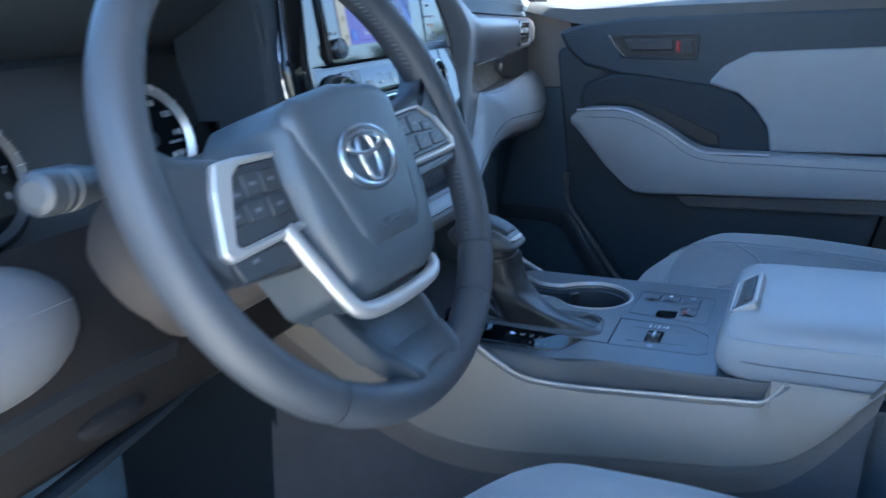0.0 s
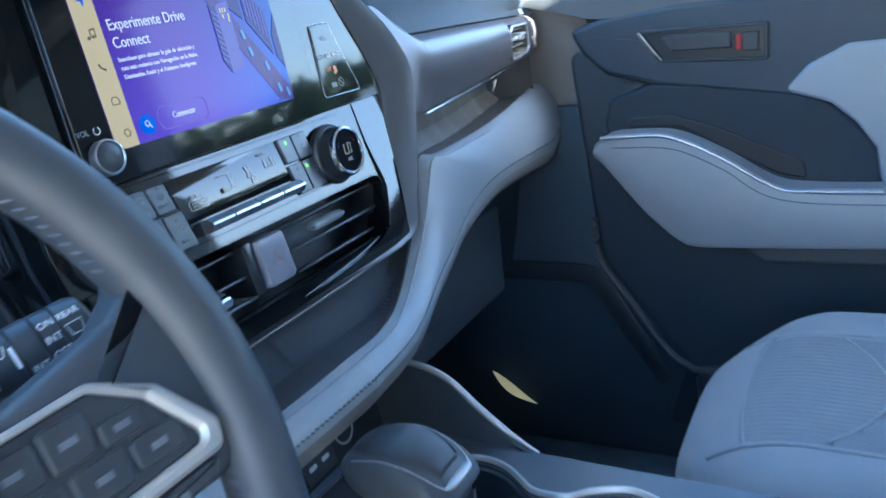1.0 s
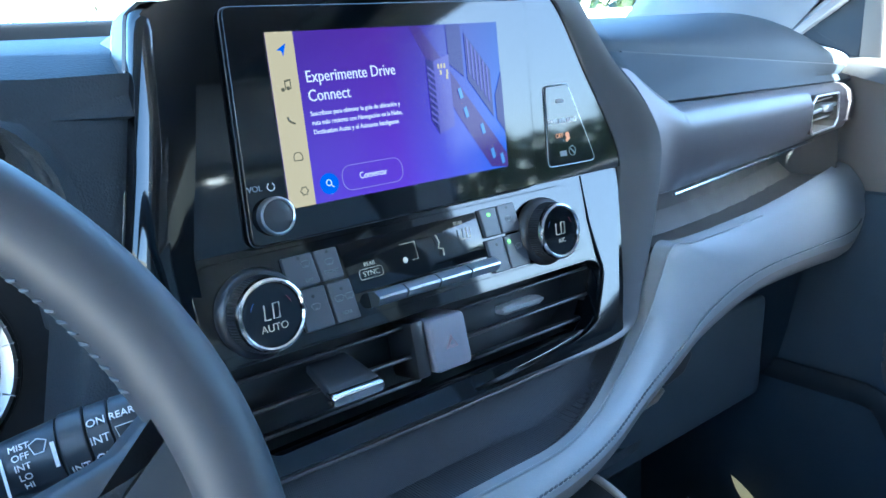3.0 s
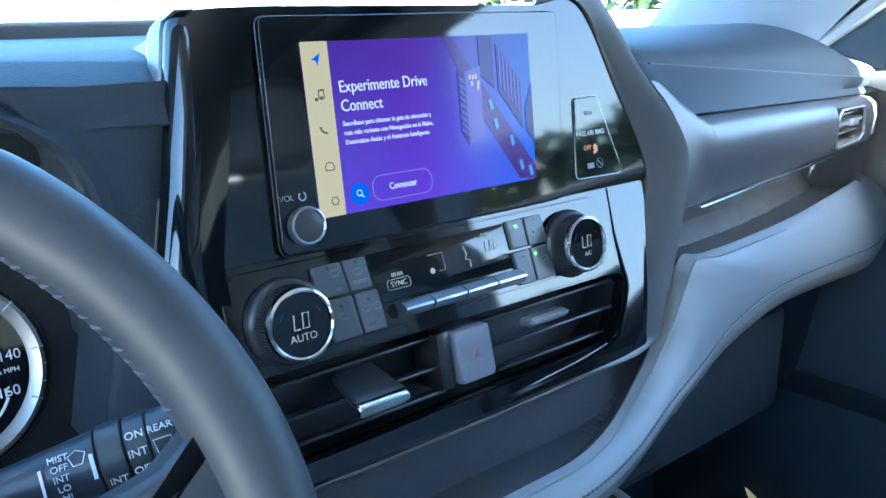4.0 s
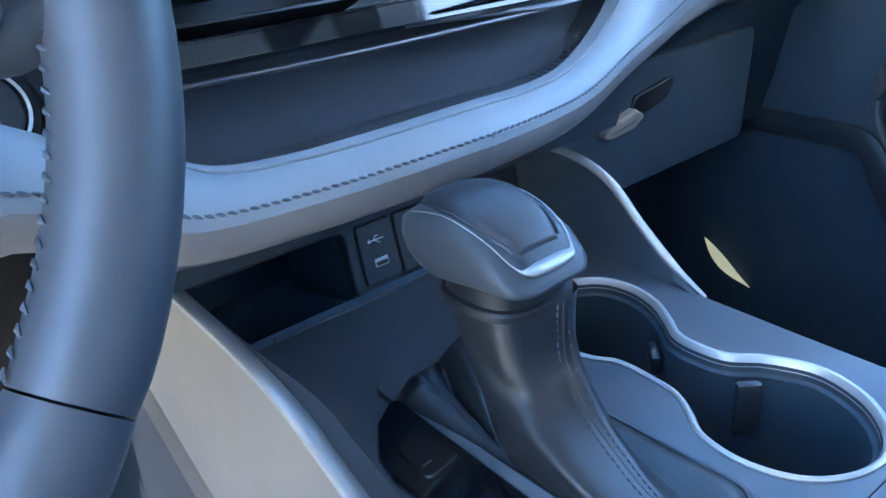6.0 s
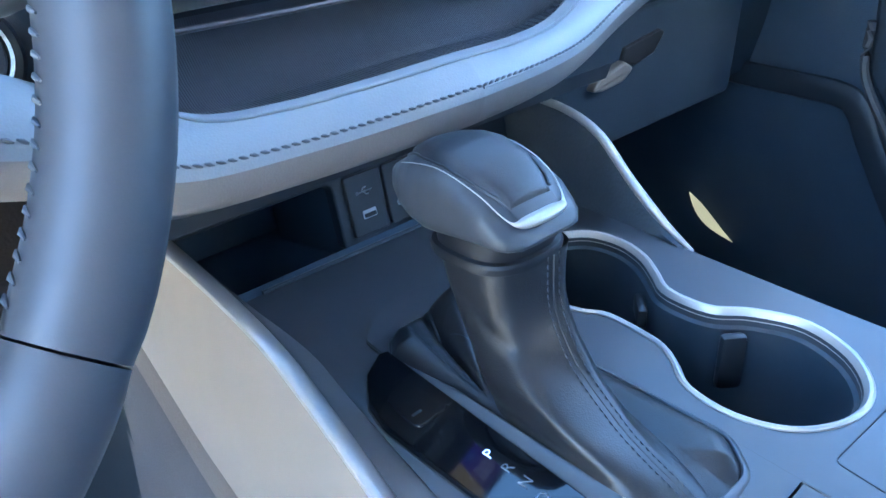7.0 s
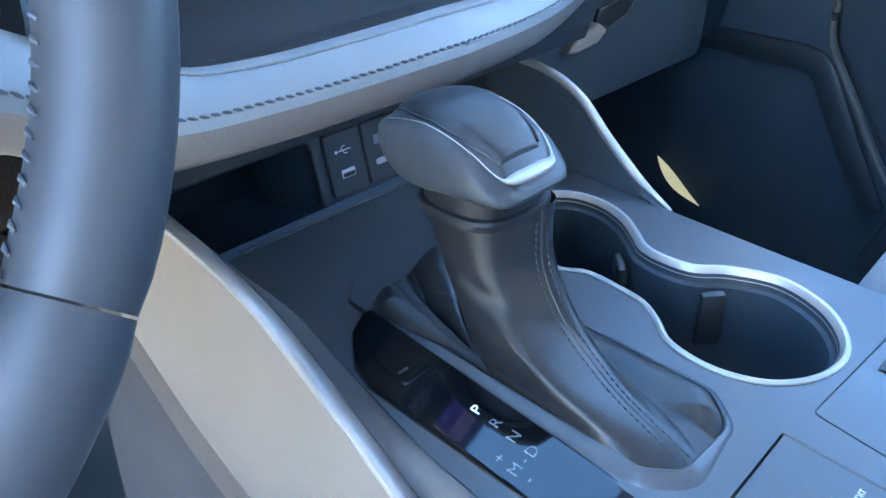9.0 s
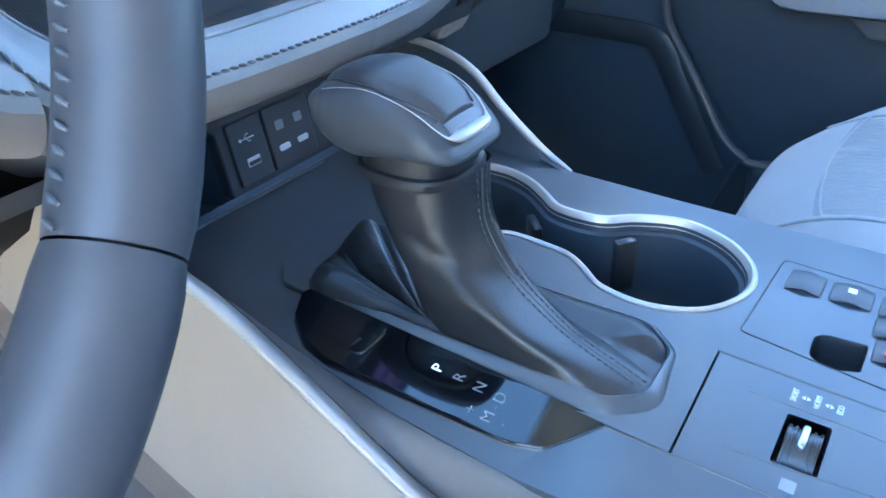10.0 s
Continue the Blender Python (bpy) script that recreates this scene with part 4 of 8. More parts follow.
tube([MS @ Vector((p.x, p.y, -0.0010)) for p in bo], 0.0004, unit, "bezel_edge", FRAME_SATIN, n=6, closed=True)
X0, X1, Z0, Z1 = -0.0930, 0.0815, 0.7515, 0.8480
SN = 0.0030


def ui(x, z):
    """The picture leans a little: its sides follow those of the bezel."""
    return x - 0.0015 * (x + 0.093) / 0.175 + (z - 0.7998) * (0.047 + 0.29 * (x + 0.093)), z


def plate(name, pts, n, material, parent=unit, thick=0.0003):
    return part(name, prism(sz([ui(x, z) for x, z in pts]), n - thick, n, MS), material, parent, smooth=0)


plate("picture", [(X0, Z0), (X1, Z0), (X1, Z1), (X0, Z1)], SN, UI_BACK)
plate("side_bar", [(X0, Z0), (X0 + 0.0172, Z0), (X0 + 0.0172, Z1), (X0, Z1)], SN + 0.0004, UI_CREAM)
# street picture on the right of the screen
plate("street", [(0.006, 0.848), (0.014, 0.848), (X1, 0.760), (X1, 0.7515), (0.066, 0.7535), (0.040, 0.790)], SN + 0.0003, UI_ROAD)
plate("tower_front", [(0.0230, 0.780), (0.0360, 0.7835), (0.0360, 0.829), (0.0230, 0.8255)], SN + 0.0006, UI_TOWER)
plate("tower_side", [(0.0170, 0.789), (0.0228, 0.780), (0.0228, 0.8255), (0.0170, 0.827)], SN + 0.0006, UI_TOWER_DARK)
for k in range(9):
    z = 0.7895 + k * 0.0040
    plate("tower_band", [(0.0172, z), (0.0226, z - 0.004), (0.0226, z - 0.0025), (0.0172, z + 0.0015)], SN + 0.0009, UI_TOWER)
plate("block", [(0.036, 0.8475), (0.048, 0.8475), (0.048, 0.814), (0.036, 0.823)], SN + 0.0005, UI_TOWER_DARK)
plate("block", [(0.051, 0.842), (0.0715, 0.817), (0.0715, 0.786), (0.051, 0.812)], SN + 0.0005, UI_TOWER_DARK)
for k in range(6):
    x = 0.0525 + k * 0.0031
    zz = 0.8385 - k * 0.0037
    plate("block_window", [(x, zz), (x + 0.0012, zz - 0.0012), (x + 0.0012, zz - 0.024), (x, zz - 0.0225)], SN + 0.0008, UI_TOWER)
plate("block", [(0.0745, 0.800), (X1, 0.815), (X1, 0.775), (0.0745, 0.784)], SN + 0.0005, UI_TOWER_DARK)
for x, z in ((0.026, 0.8205), (0.0285, 0.8205), (0.031, 0.8205), (0.0275, 0.8165), (0.033, 0.8165), (0.0325, 0.8135)):
    plate("lit_window", [(x, z), (x + 0.0014, z), (x + 0.0014, z + 0.003), (x, z + 0.003)], SN + 0.0009, UI_CREAM)
for x, z in ((0.043, 0.8035), (0.0465, 0.791), (0.060, 0.779), (0.0675, 0.762), (0.076, 0.7575)):
    plate("small_car", [(x - 0.0018, z + 0.003), (x + 0.0008, z + 0.0038), (x + 0.0026, z - 0.0026), (x, z - 0.0036)], SN + 0.0008, UI_CYAN)
NARROW = Matrix.Diagonal((0.86, 1, 1, 1))
writing("screen_title", "Experimente Drive", 0.0096, face(-0.0705, 0.8222, SN + 0.0006) @ NARROW, UI_WHITE, unit, "LEFT")
writing("screen_title", "Connect", 0.0096, face(-0.0710, 0.8115, SN + 0.0006) @ NARROW, UI_WHITE, unit, "LEFT")
for k, line in enumerate(("Suscríbase para obtener la guía de ubicación y", "ruta más reciente con Navegación en la Nube,", "Destination Assist y el Asistente Inteligente.")):
    writing("screen_text", line, 0.0040, face(-0.0715, 0.8017 - 0.0052 * k, SN + 0.0006) @ NARROW, UI_WHITE, unit, "LEFT")
writing("button_text", "Comenzar", 0.0056, face(-0.0360, 0.7628, SN + 0.0006) @ NARROW, UI_WHITE, unit)
tube([MS @ Vector((p.x, p.y, SN + 0.0004)) for p in rrect(-0.0580, (0.7555 - 0.8) * 1.014, -0.0140, (0.7700 - 0.8) * 1.014, 0.0071, 8)], 0.00028, unit, "button_outline", UI_LINE, n=5, closed=True)
part("search_disc", lathe([(0.0062, SN), (0.0062, SN + 0.0006)], face(-0.0672, 0.7615), 28), UI_BLUE, unit)
tube([face(-0.0678, 0.7621, SN + 0.0009) @ Vector((0.0017 * math.cos(a), 0.0017 * math.sin(a), 0)) for a in np.linspace(0, 2 * math.pi, 17)[:-1]], 0.0003, unit, "search_ring", UI_WHITE, n=5, closed=True)
tube([on(-0.0665, 0.7608, SN + 0.0009), on(-0.0649, 0.7592, SN + 0.0009)], 0.00035, unit, "search_handle", UI_WHITE, n=5)
# icons in the side bar
ix = X0 + 0.0086
plate("icon_arrow", [(ix - 0.003, 0.838), (ix + 0.003, 0.8415), (ix + 0.0008, 0.8345), (ix, 0.8375)], SN + 0.0009, UI_BLUE)
for dx in (-0.0016, 0.0018):
    part("icon_note", lathe([(0.0011, 0), (0.0011, 0.0003)], face(ix + dx, 0.8165 + (0.0006 if dx > 0 else 0), SN + 0.0006), 12), UI_ICON, unit)
    plate("icon_stem", [(ix + dx + 0.0007, 0.8165), (ix + dx + 0.0012, 0.8165), (ix + dx + 0.0012, 0.8215), (ix + dx + 0.0007, 0.8215)], SN + 0.0009, UI_ICON)
plate("icon_beam", [(ix - 0.0009, 0.8205), (ix + 0.0030, 0.8212), (ix + 0.0030, 0.8222), (ix - 0.0009, 0.8215)], SN + 0.0009, UI_ICON)
tube(spline([on(ix - 0.002, 0.8015, SN + 0.0008), on(ix - 0.001, 0.799, SN + 0.0008), on(ix + 0.002, 0.7975, SN + 0.0008)], 8), 0.0006, unit, "icon_phone", UI_ICON, n=5)
tube([MS @ Vector((p.x, p.y, SN + 0.0008)) for p in fillet(sz([(ix - 0.0028, 0.7772), (ix + 0.0028, 0.7772), (ix + 0.0028, 0.7797), (ix + 0.0016, 0.7815), (ix - 0.0016, 0.7815), (ix - 0.0028, 0.7797)]), 0.0006, 3)], 0.0003, unit, "icon_car", UI_ICON, n=5, closed=True)
tube([face(ix, 0.7600, SN + 0.0008) @ Vector(((0.0022 + 0.0004 * math.cos(6 * a)) * math.cos(a), (0.0022 + 0.0004 * math.cos(6 * a)) * math.sin(a), 0)) for a in np.linspace(0, 2 * math.pi, 37)[:-1]], 0.0003, unit, "icon_gear", UI_ICON, n=5, closed=True)
writing("knob_print", "VOL", 0.0047, face(-0.1140, 0.7655, 0.0028), PAINT_DIM, unit)
tube([face(-0.1042, 0.7655, 0.003) @ Vector((0.0022 * math.sin(a), 0.0022 * math.cos(a), 0)) for a in np.linspace(0.5, 2 * math.pi - 0.5, 14)], 0.00025, unit, "power_ring", PAINT_WHITE, n=5)
vol = part("volume_knob", lathe([(0.0098, 0.0), (0.0098, 0.004), (0.0094, 0.0054), (0.0075, 0.0062), (0.0040, 0.0065)], face(-0.1055, 0.7495, 0.002), 36), BUTTON, unit, "round black volume knob")
part("chrome_ring", lathe([(0.0106, 0.0), (0.0108, 0.0052), (0.0105, 0.0064), (0.0097, 0.0068), (0.0091, 0.0062), (0.0090, 0.0050)], face(-0.1055, 0.7495, 0.002), 36, cap0=False, cap1=False), TOGGLE_METAL, vol)

# airbag indicator
ind = tagged(thing("airbag_indicator"), "gloss black airbag indicator lens with a thin bright edge", "indicator")
ao = fillet(sz([(0.121, 0.7445), (0.173, 0.7435), (0.153, 0.8025), (0.128, 0.8020)]), 0.004)
part("lens", prism(ao, -0.006, -0.0025, MS, 0.001), GLOSS_BLACK, ind)
tube([MS @ Vector((p.x, p.y, -0.0033)) for p in ao], 0.0004, ind, "bright_edge", TOGGLE_METAL, n=6, closed=True)
writing("print", "PASS AIR BAG", 0.0050, face(0.1410, 0.7760, -0.0022), PAINT_WHITE, ind)
writing("print", "OFF", 0.0048, face(0.1360, 0.7655, -0.0022), LED_AMBER, ind)
part("symbol", lathe([(0.0022, 0), (0.0022, 0.0003)], face(0.1445, 0.7655, -0.0024), 14), LED_AMBER, ind)
part("symbol", box(-0.0025, -0.0012, 0, 0.0025, 0.0012, 0.0003, m=face(0.1445, 0.7625, -0.0024, 30)), LED_AMBER, ind)
tube([face(0.1475, 0.7535, -0.0022) @ Vector((0.0035 * math.cos(a), 0.0035 * math.sin(a), 0)) for a in np.linspace(0, 2 * math.pi, 19)[:-1]], 0.0003, ind, "symbol_ring", PAINT_DIM, n=5, closed=True)
part("print_bar", box(-0.0035, -0.002, 0, 0.0035, 0.002, 0.0003, m=face(0.1375, 0.7525, -0.0024)), PAINT_DIM, ind)
part("symbol_bar", box(-0.0028, -0.0004, 0, 0.0028, 0.0004, 0.0003, m=face(0.1475, 0.7535, -0.0022, -45)), PAINT_DIM, ind)
part("symbol", box(-0.004, -0.0014, 0, 0.004, 0.0014, 0.0003, m=face(0.1415, 0.7905, -0.0024)), PAINT_DIM, ind)

# climate controls, on the lower panel that leans back a little more
def low_on(x, z, n=0.0):
    return MT @ Vector((x, (z - 0.8) * 1.01435, n))


def low_face(x, z, n=0.0):
    return MT @ Matrix.Translation((x, (z - 0.8) * 1.01435, n))


clim = tagged(thing("climate_controls"), "black climate control strip with two dials and a small display", "climate controls")
part("surround", prism(fillet(sz([(-0.158, 0.680), (-0.158, 0.716), (-0.150, 0.7305), (0.135, 0.7305), (0.143, 0.716), (0.140, 0.6805)]), 0.006), -0.006, -0.0034, MT, 0.0005), GLOSS_BLACK, clim)
part("climate_display", prism(sz([(-0.0655, 0.7255), (0.0445, 0.7255), (0.0455, 0.6945), (-0.0615, 0.6945)]), -0.004, -0.0026, MT, 0.0004), GLOSS_BLACK, clim, "gloss black display")

writing("segment_text", "REAR", 0.0034, low_face(0.0265, 0.7210, -0.0006), LED_WARM, clim, thin=0.012)
writing("segment_text", "REAR", 0.0036, low_face(-0.0480, 0.7100, -0.0006), LED_WARM, clim, thin=0.012)
writing("segment_text", "SYNC", 0.0048, low_face(-0.0480, 0.7045, -0.0006), LED_WARM, clim, thin=0.012)
tube([MT @ Vector((p.x, p.y, -0.0007)) for p in rrect(-0.0565, (0.7015 - 0.8) * 1.014, -0.0395, (0.7075 - 0.8) * 1.014, 0.002, 4)], 0.0002, clim, "segment_frame", LED_WARM, n=5, closed=True)
tube([low_on(-0.0230, 0.7165, -0.0007), low_on(-0.0115, 0.7165, -0.0007), low_on(-0.0115, 0.7055, -0.0007), low_on(-0.0160, 0.7055, -0.0007)], 0.0003, clim, "fan_frame", LED_WARM, n=5)
part("fan_symbol", lathe([(0.0019, 0), (0.0019, 0.0003)], low_face(-0.0215, 0.7065, -0.0009), 12), LED_WARM, clim)
tube([low_on(0.0060, 0.7170, -0.0007), low_on(0.0075, 0.7120, -0.0007), low_on(0.0060, 0.7085, -0.0007), low_on(0.0095, 0.7075, -0.0007), low_on(0.0090, 0.7030, -0.0007)], 0.0005, clim, "seat_symbol", LED_WARM, n=5)
for k in range(4):
    xa = -0.0565 + k * 0.0262
    sh = 0.0 if k else 0.004
    tb = bmesh.new()
    prof = [(-0.0050, -0.006), (-0.0048, 0.0030), (-0.0042, 0.0050), (-0.0008, 0.0082), (0.0006, 0.0080), (0.0042, 0.0035), (0.0046, -0.006)]
    rings(tb, [[low_face(x, 0.6890, 0.0) @ Vector((0, v, n)) for v, n in prof] for x in (xa + sh, xa + 0.0248)], True, True, True)
    part("toggle_key", tb, TOGGLE_METAL, clim, "satin chrome toggle key", smooth=30)
for pts, led in (([(-0.1035, 0.7065), (-0.0825, 0.7065), (-0.0845, 0.7250), (-0.1040, 0.7250)], None), ([(-0.0812, 0.7065), (-0.0665, 0.7065), (-0.0675, 0.7250), (-0.0832, 0.7250)], None),
                 ([(-0.0990, 0.6810), (-0.0800, 0.6810), (-0.0815, 0.7050), (-0.1010, 0.7050)], None), ([(-0.0787, 0.6810), (-0.0622, 0.6810), (-0.0640, 0.7050), (-0.0802, 0.7050)], None),
                 ([(0.0478, 0.7065), (0.0622, 0.7065), (0.0622, 0.7262), (0.0468, 0.7262)], (0.0545, 0.7215)), ([(0.0634, 0.7065), (0.0810, 0.7065), (0.0800, 0.7262), (0.0634, 0.7262)], None),
                 ([(0.0480, 0.6820), (0.0628, 0.6820), (0.0622, 0.7050), (0.0470, 0.7050)], None), ([(0.0640, 0.6820), (0.0820, 0.6820), (0.0812, 0.7050), (0.0634, 0.7050)], (0.0668, 0.7005))):
    bt = part("button", prism(fillet(sz(pts), 0.0015, 3), -0.004, -0.0008, MT, 0.0009), PANEL_KEY, clim, "matt black button")
    cx, cz = sum(p[0] for p in pts) / 4, sum(p[1] for p in pts) / 4
    if led:
        part("indicator_lamp", lathe([(0.0013, 0), (0.0013, 0.0004)], low_face(*led, -0.0008), 12), LED_GREEN, bt)
    else:
        part("lamp_dot", lathe([(0.0011, 0), (0.0011, 0.0002)], low_face(cx, cz + 0.0072, -0.0008), 10), VENT_BLACK, bt)
for cx, cz, txt in ((-0.0745, 0.7148, "FRONT"), (-0.0710, 0.6895, "REAR"), (-0.0900, 0.7130, "OFF")):
    writing("print", txt, 0.0030, low_face(cx, cz - 0.0035, -0.0004), PAINT_DIM, clim)
for cx, cz in ((-0.0745, 0.7165), (-0.0900, 0.6935), (-0.0740, 0.6945), (-0.0670, 0.6945), (-0.0900, 0.7185), (0.0715, 0.7155), (0.0745, 0.6955)):
    tube([low_face(cx, cz, -0.0005) @ Vector(p) for p in ((-0.0030, 0.0014, 0), (-0.0018, 0.0024, 0), (0.0018, 0.0024, 0), (0.0030, 0.0014, 0), (0.0018, -0.0012, 0), (-0.0018, -0.0012, 0))], 0.0002, clim, "symbol", PAINT_DIM, n=5, closed=True)
    tube([low_face(cx, cz, -0.0005) @ Vector((x, -0.0004 - abs(x) * 0.2, 0)) for x in (-0.0008, 0, 0.0008)], 0.0002, clim, "symbol", PAINT_DIM, n=5)


def segments(m, h, parent):
    """The letters LO as thin slanting segments, h high."""
    w, sl = 0.44 * h, 0.08
    place = lambda x, y: m @ Vector((x + sl * y, y, 0))
    tube([place(-1.25 * w, h / 2), place(-1.25 * w, -h / 2), place(-0.30 * w, -h / 2)], 0.055 * h, parent, "segment_text", LED_WARM, n=5)
    tube([place(0.20 * w, h / 2), place(1.20 * w, h / 2), place(1.20 * w, -h / 2), place(0.20 * w, -h / 2)], 0.055 * h, parent, "segment_text", LED_WARM, n=5, closed=True)


def dial(x, z, r, txt, small):
    m = face(x, z, -0.003)
    d = part("dial", lathe([(r * 1.30, 0.0), (r * 1.30, 0.003), (r * 1.26, 0.0055), (r * 1.16, 0.0075), (r * 1.08, 0.0080)], m, 56), VENT_BLACK, clim, "round black temperature dial")
    b = bmesh.new()
    seg = 150
    loops = []
    for rr, dd in ((r * 1.10, 0.0075), (r * 1.09, 0.0105), (r * 1.05, 0.0165)):
        loops.append([m @ Vector(((rr + (0.0003 if i % 2 else -0.0003)) * math.cos(2 * math.pi * i / seg), (rr + (0.0003 if i % 2 else -0.0003)) * math.sin(2 * math.pi * i / seg), dd)) for i in range(seg)])
    rings(b, loops)
    part("knurled_grip", b, VENT_BLACK, d, "fine knurled grip", smooth=0)
    part("chrome_ring", lathe([(r * 1.04, 0.0160), (r * 1.05, 0.0180), (r * 1.02, 0.0200), (r * 0.95, 0.0208), (r * 0.90, 0.0200), (r * 0.885, 0.0185)], m, 64, cap0=False, cap1=False), CHROME, d, "satin chrome ring")
    part("dial_face", lathe([(r * 0.90, 0.0184), (r * 0.87, 0.0190)], m, 48), GLOSS_BLACK, d, "gloss black dial face")
    top = m @ Matrix.Translation((0, 0, 0.0194))
    segments(top @ Matrix.Translation((0, r * 0.10, 0)), r * 0.42, d)
    writing("segment_text", txt, r * small, top @ Matrix.Translation((0, -r * 0.36, 0)), LED_WARM, d, thin=0.012)
    for a0, a1, mt in ((2.42, 2.78, ARC_BLUE), (0.36, 0.72, ARC_RED)):
        tube([top @ Vector((r * 0.66 * math.cos(a), r * 0.66 * math.sin(a), 0)) for a in np.linspace(a0, a1, 8)], 0.0002, d, "heat_arc", mt, n=5)


dial(-0.1240, 0.6995, 0.0195, "AUTO", 0.30)
dial(0.1030, 0.7010, 0.0190, "A/C", 0.22)

segments(low_face(0.0310, 0.7135, -0.0006), 0.0070, clim)

# centre vents
vent = tagged(thing("air_vent"), "wide black centre air vents with slats and bright tabs", "air vent")
part("duct", loft([[MS @ Vector((p.x, p.y, d)) for p in inset(vo, 0.0007 + s)] for s, d in ((0.0, -0.006), (0.0, -0.03), (0.004, -0.055))], True, False), VENT_BLACK, vent)
part("duct_back", prism(inset(vo, 0.004), -0.058, -0.054, MS), VENT_BLACK, vent)
for z, dd in ((0.663, -0.014), (0.6445, -0.010), (0.6285, -0.010)):
    for a, b in ((-0.152, -0.016), (0.019, 0.155)):
        k = 0.006 if z < 0.64 else 0.0
        b2 = box((a + k), -0.0012, -0.018, (b - k), 0.0012, 0.006, 0.001, m=MS @ Matrix.Translation((0, (z - 0.8) * 1.01435, dd)) @ Matrix.Rotation(radians(-14), 4, "X"))
        part("slat", b2, VENT_BLACK, vent)
for x in (-0.128, -0.104, -0.052, -0.030, 0.036, 0.040, 0.088, 0.112, 0.136):
    part("vane", box(x - 0.0006, -0.020, -0.012, x + 0.0006, 0.020, 0.004, m=MS @ Matrix.Translation((0, (0.648 - 0.8) * 1.01435, -0.038))), VENT_BLACK, vent)


def vent_tab(x, z, droop, w, out):
    """A flat tab that sticks out of the vent, its tip bright."""
    m = MS @ Matrix.Translation((x, (z - 0.8) * 1.01435, -0.010)) @ Matrix.Rotation(radians(droop), 4, "X")
    rws = []
    for n, k, th in ((-0.012, 0.80, 0.0030), (-0.004, 0.86, 0.0034), (out - 0.006, 0.95, 0.0036), (out - 0.002, 1.0, 0.0034), (out, 0.97, 0.0022)):
        rws.append([m @ Vector((p.x, p.y, n)) for p in rrect(-w * k, -th, w * k, th, th * 0.6, 3)])
    t = part("tab", loft(rws, True, True), BUTTON, vent, "matt black vent tab")
    part("bright_tip", loft([[m @ Vector((p.x, p.y - 0.0012, n)) for p in rrect(-w * k, -th, w * k, th, th * 0.7, 3)] for n, k, th in ((out - 0.004, 1.04, 0.0030), (out + 0.002, 1.06, 0.0042), (out + 0.0048, 1.0, 0.0030))], True, True), CHROME, t, "chrome tip")


vent_tab(-0.078, 0.6510, 24, 0.0175, 0.020)
# the passenger side tab: a slim faceted chrome bar on the slat
bar = []
for x, k in ((-0.0195, 0.35), (-0.0165, 0.95), (0.0, 1.0), (0.0165, 0.95), (0.0195, 0.35)):
    bar.append([face(0.066 + x, 0.6568, 0.004) @ Vector((0, v * k, n * (0.6 + 0.4 * k))) for v, n in ((-0.0030, -0.008), (-0.0034, 0.001), (-0.0012, 0.0042), (0.0016, 0.0046), (0.0034, 0.0015), (0.0030, -0.008))])
part("chrome_tab", loft(bar, True, True), SILVER, vent, "slim faceted chrome tab", smooth=20)
hz = bmesh.new()
ho = fillet(sz([(-0.0135, 0.6310), (0.0165, 0.6310), (0.0150, 0.6665), (-0.0155, 0.6665)]), 0.004)
hc = sum(ho, Vector((0, 0))) / len(ho)
rings(hz, [[MS @ Vector((hc.x + (p.x - hc.x) * s, hc.y + (p.y - hc.y) * s, d)) for p in ho] for s, d in ((1, -0.03), (1, 0.0), (0.985, 0.0020), (0.94, 0.0032), (0.86, 0.0035), (0.5, 0.0036))], True, True, True)
haz = part("hazard_switch", hz, HAZARD_GREY, vent, "pale grey hazard switch with a pinkish triangle")
tri = [face(0.001, 0.6480, 0.0038) @ Vector((0.0052 * math.sin(a), 0.0052 * math.cos(a), 0)) for a in (0, 2 * math.pi / 3, 4 * math.pi / 3)]
tube(tri, 0.0004, haz, "triangle", HAZARD_PRINT, n=5, closed=True)
tube([face(0.001, 0.6480, 0.0038) @ Vector((0.003 * math.sin(a), 0.003 * math.cos(a), 0)) for a in (0, 2 * math.pi / 3, 4 * math.pi / 3)], 0.0003, haz, "triangle", HAZARD_PRINT, n=5, closed=True)
part("hazard_side", box(-0.0265, -0.019, -0.03, -0.0150, 0.019, 0.0, 0.003, m=MS @ Matrix.Translation((0, (0.6490 - 0.8) * 1.01435, 0))), VENT_BLACK, vent)

# passenger end vent
pv = tagged(thing("side_vent"), "bright-framed air vent at the end of the dash", "air vent")
VM = Matrix(((0.989, 0, 0.148, 0.62), (0.148, 0, -0.989, y_front(0.62) - 0.0055), (0, 1, 0, 0), (0, 0, 0, 1)))
slot = fillet([(-0.0455, 0.7125), (0.034, 0.7130), (0.0450, 0.7200), (0.0455, 0.7515), (-0.034, 0.7535), (-0.0455, 0.7470)], 0.005)
part("cavity", loft([[VM @ Vector((p.x, p.y, d)) for p in inset(slot, s)] for s, d in ((-0.0015, -0.0005), (0.0, -0.004), (0.002, -0.028))], True, False), VENT_BEIGE, pv, "pale brown inside of the vent")
part("cavity_back", prism(inset(slot, 0.0015), -0.030, -0.026, VM), VENT_BLACK, pv)
part("fin", box(-0.045, -0.0022, -0.020, 0.044, 0.0022, -0.001, 0.0012, m=VM @ Matrix.Translation((0, 0.7370, 0)) @ Matrix.Rotation(radians(2), 4, "Z")), SILVER, pv, "bright fin")
part("fin", box(-0.045, -0.0012, -0.022, 0.044, 0.0012, -0.006, 0.0008, m=VM @ Matrix.Translation((0, 0.7255, 0))), VENT_BEIGE, pv)
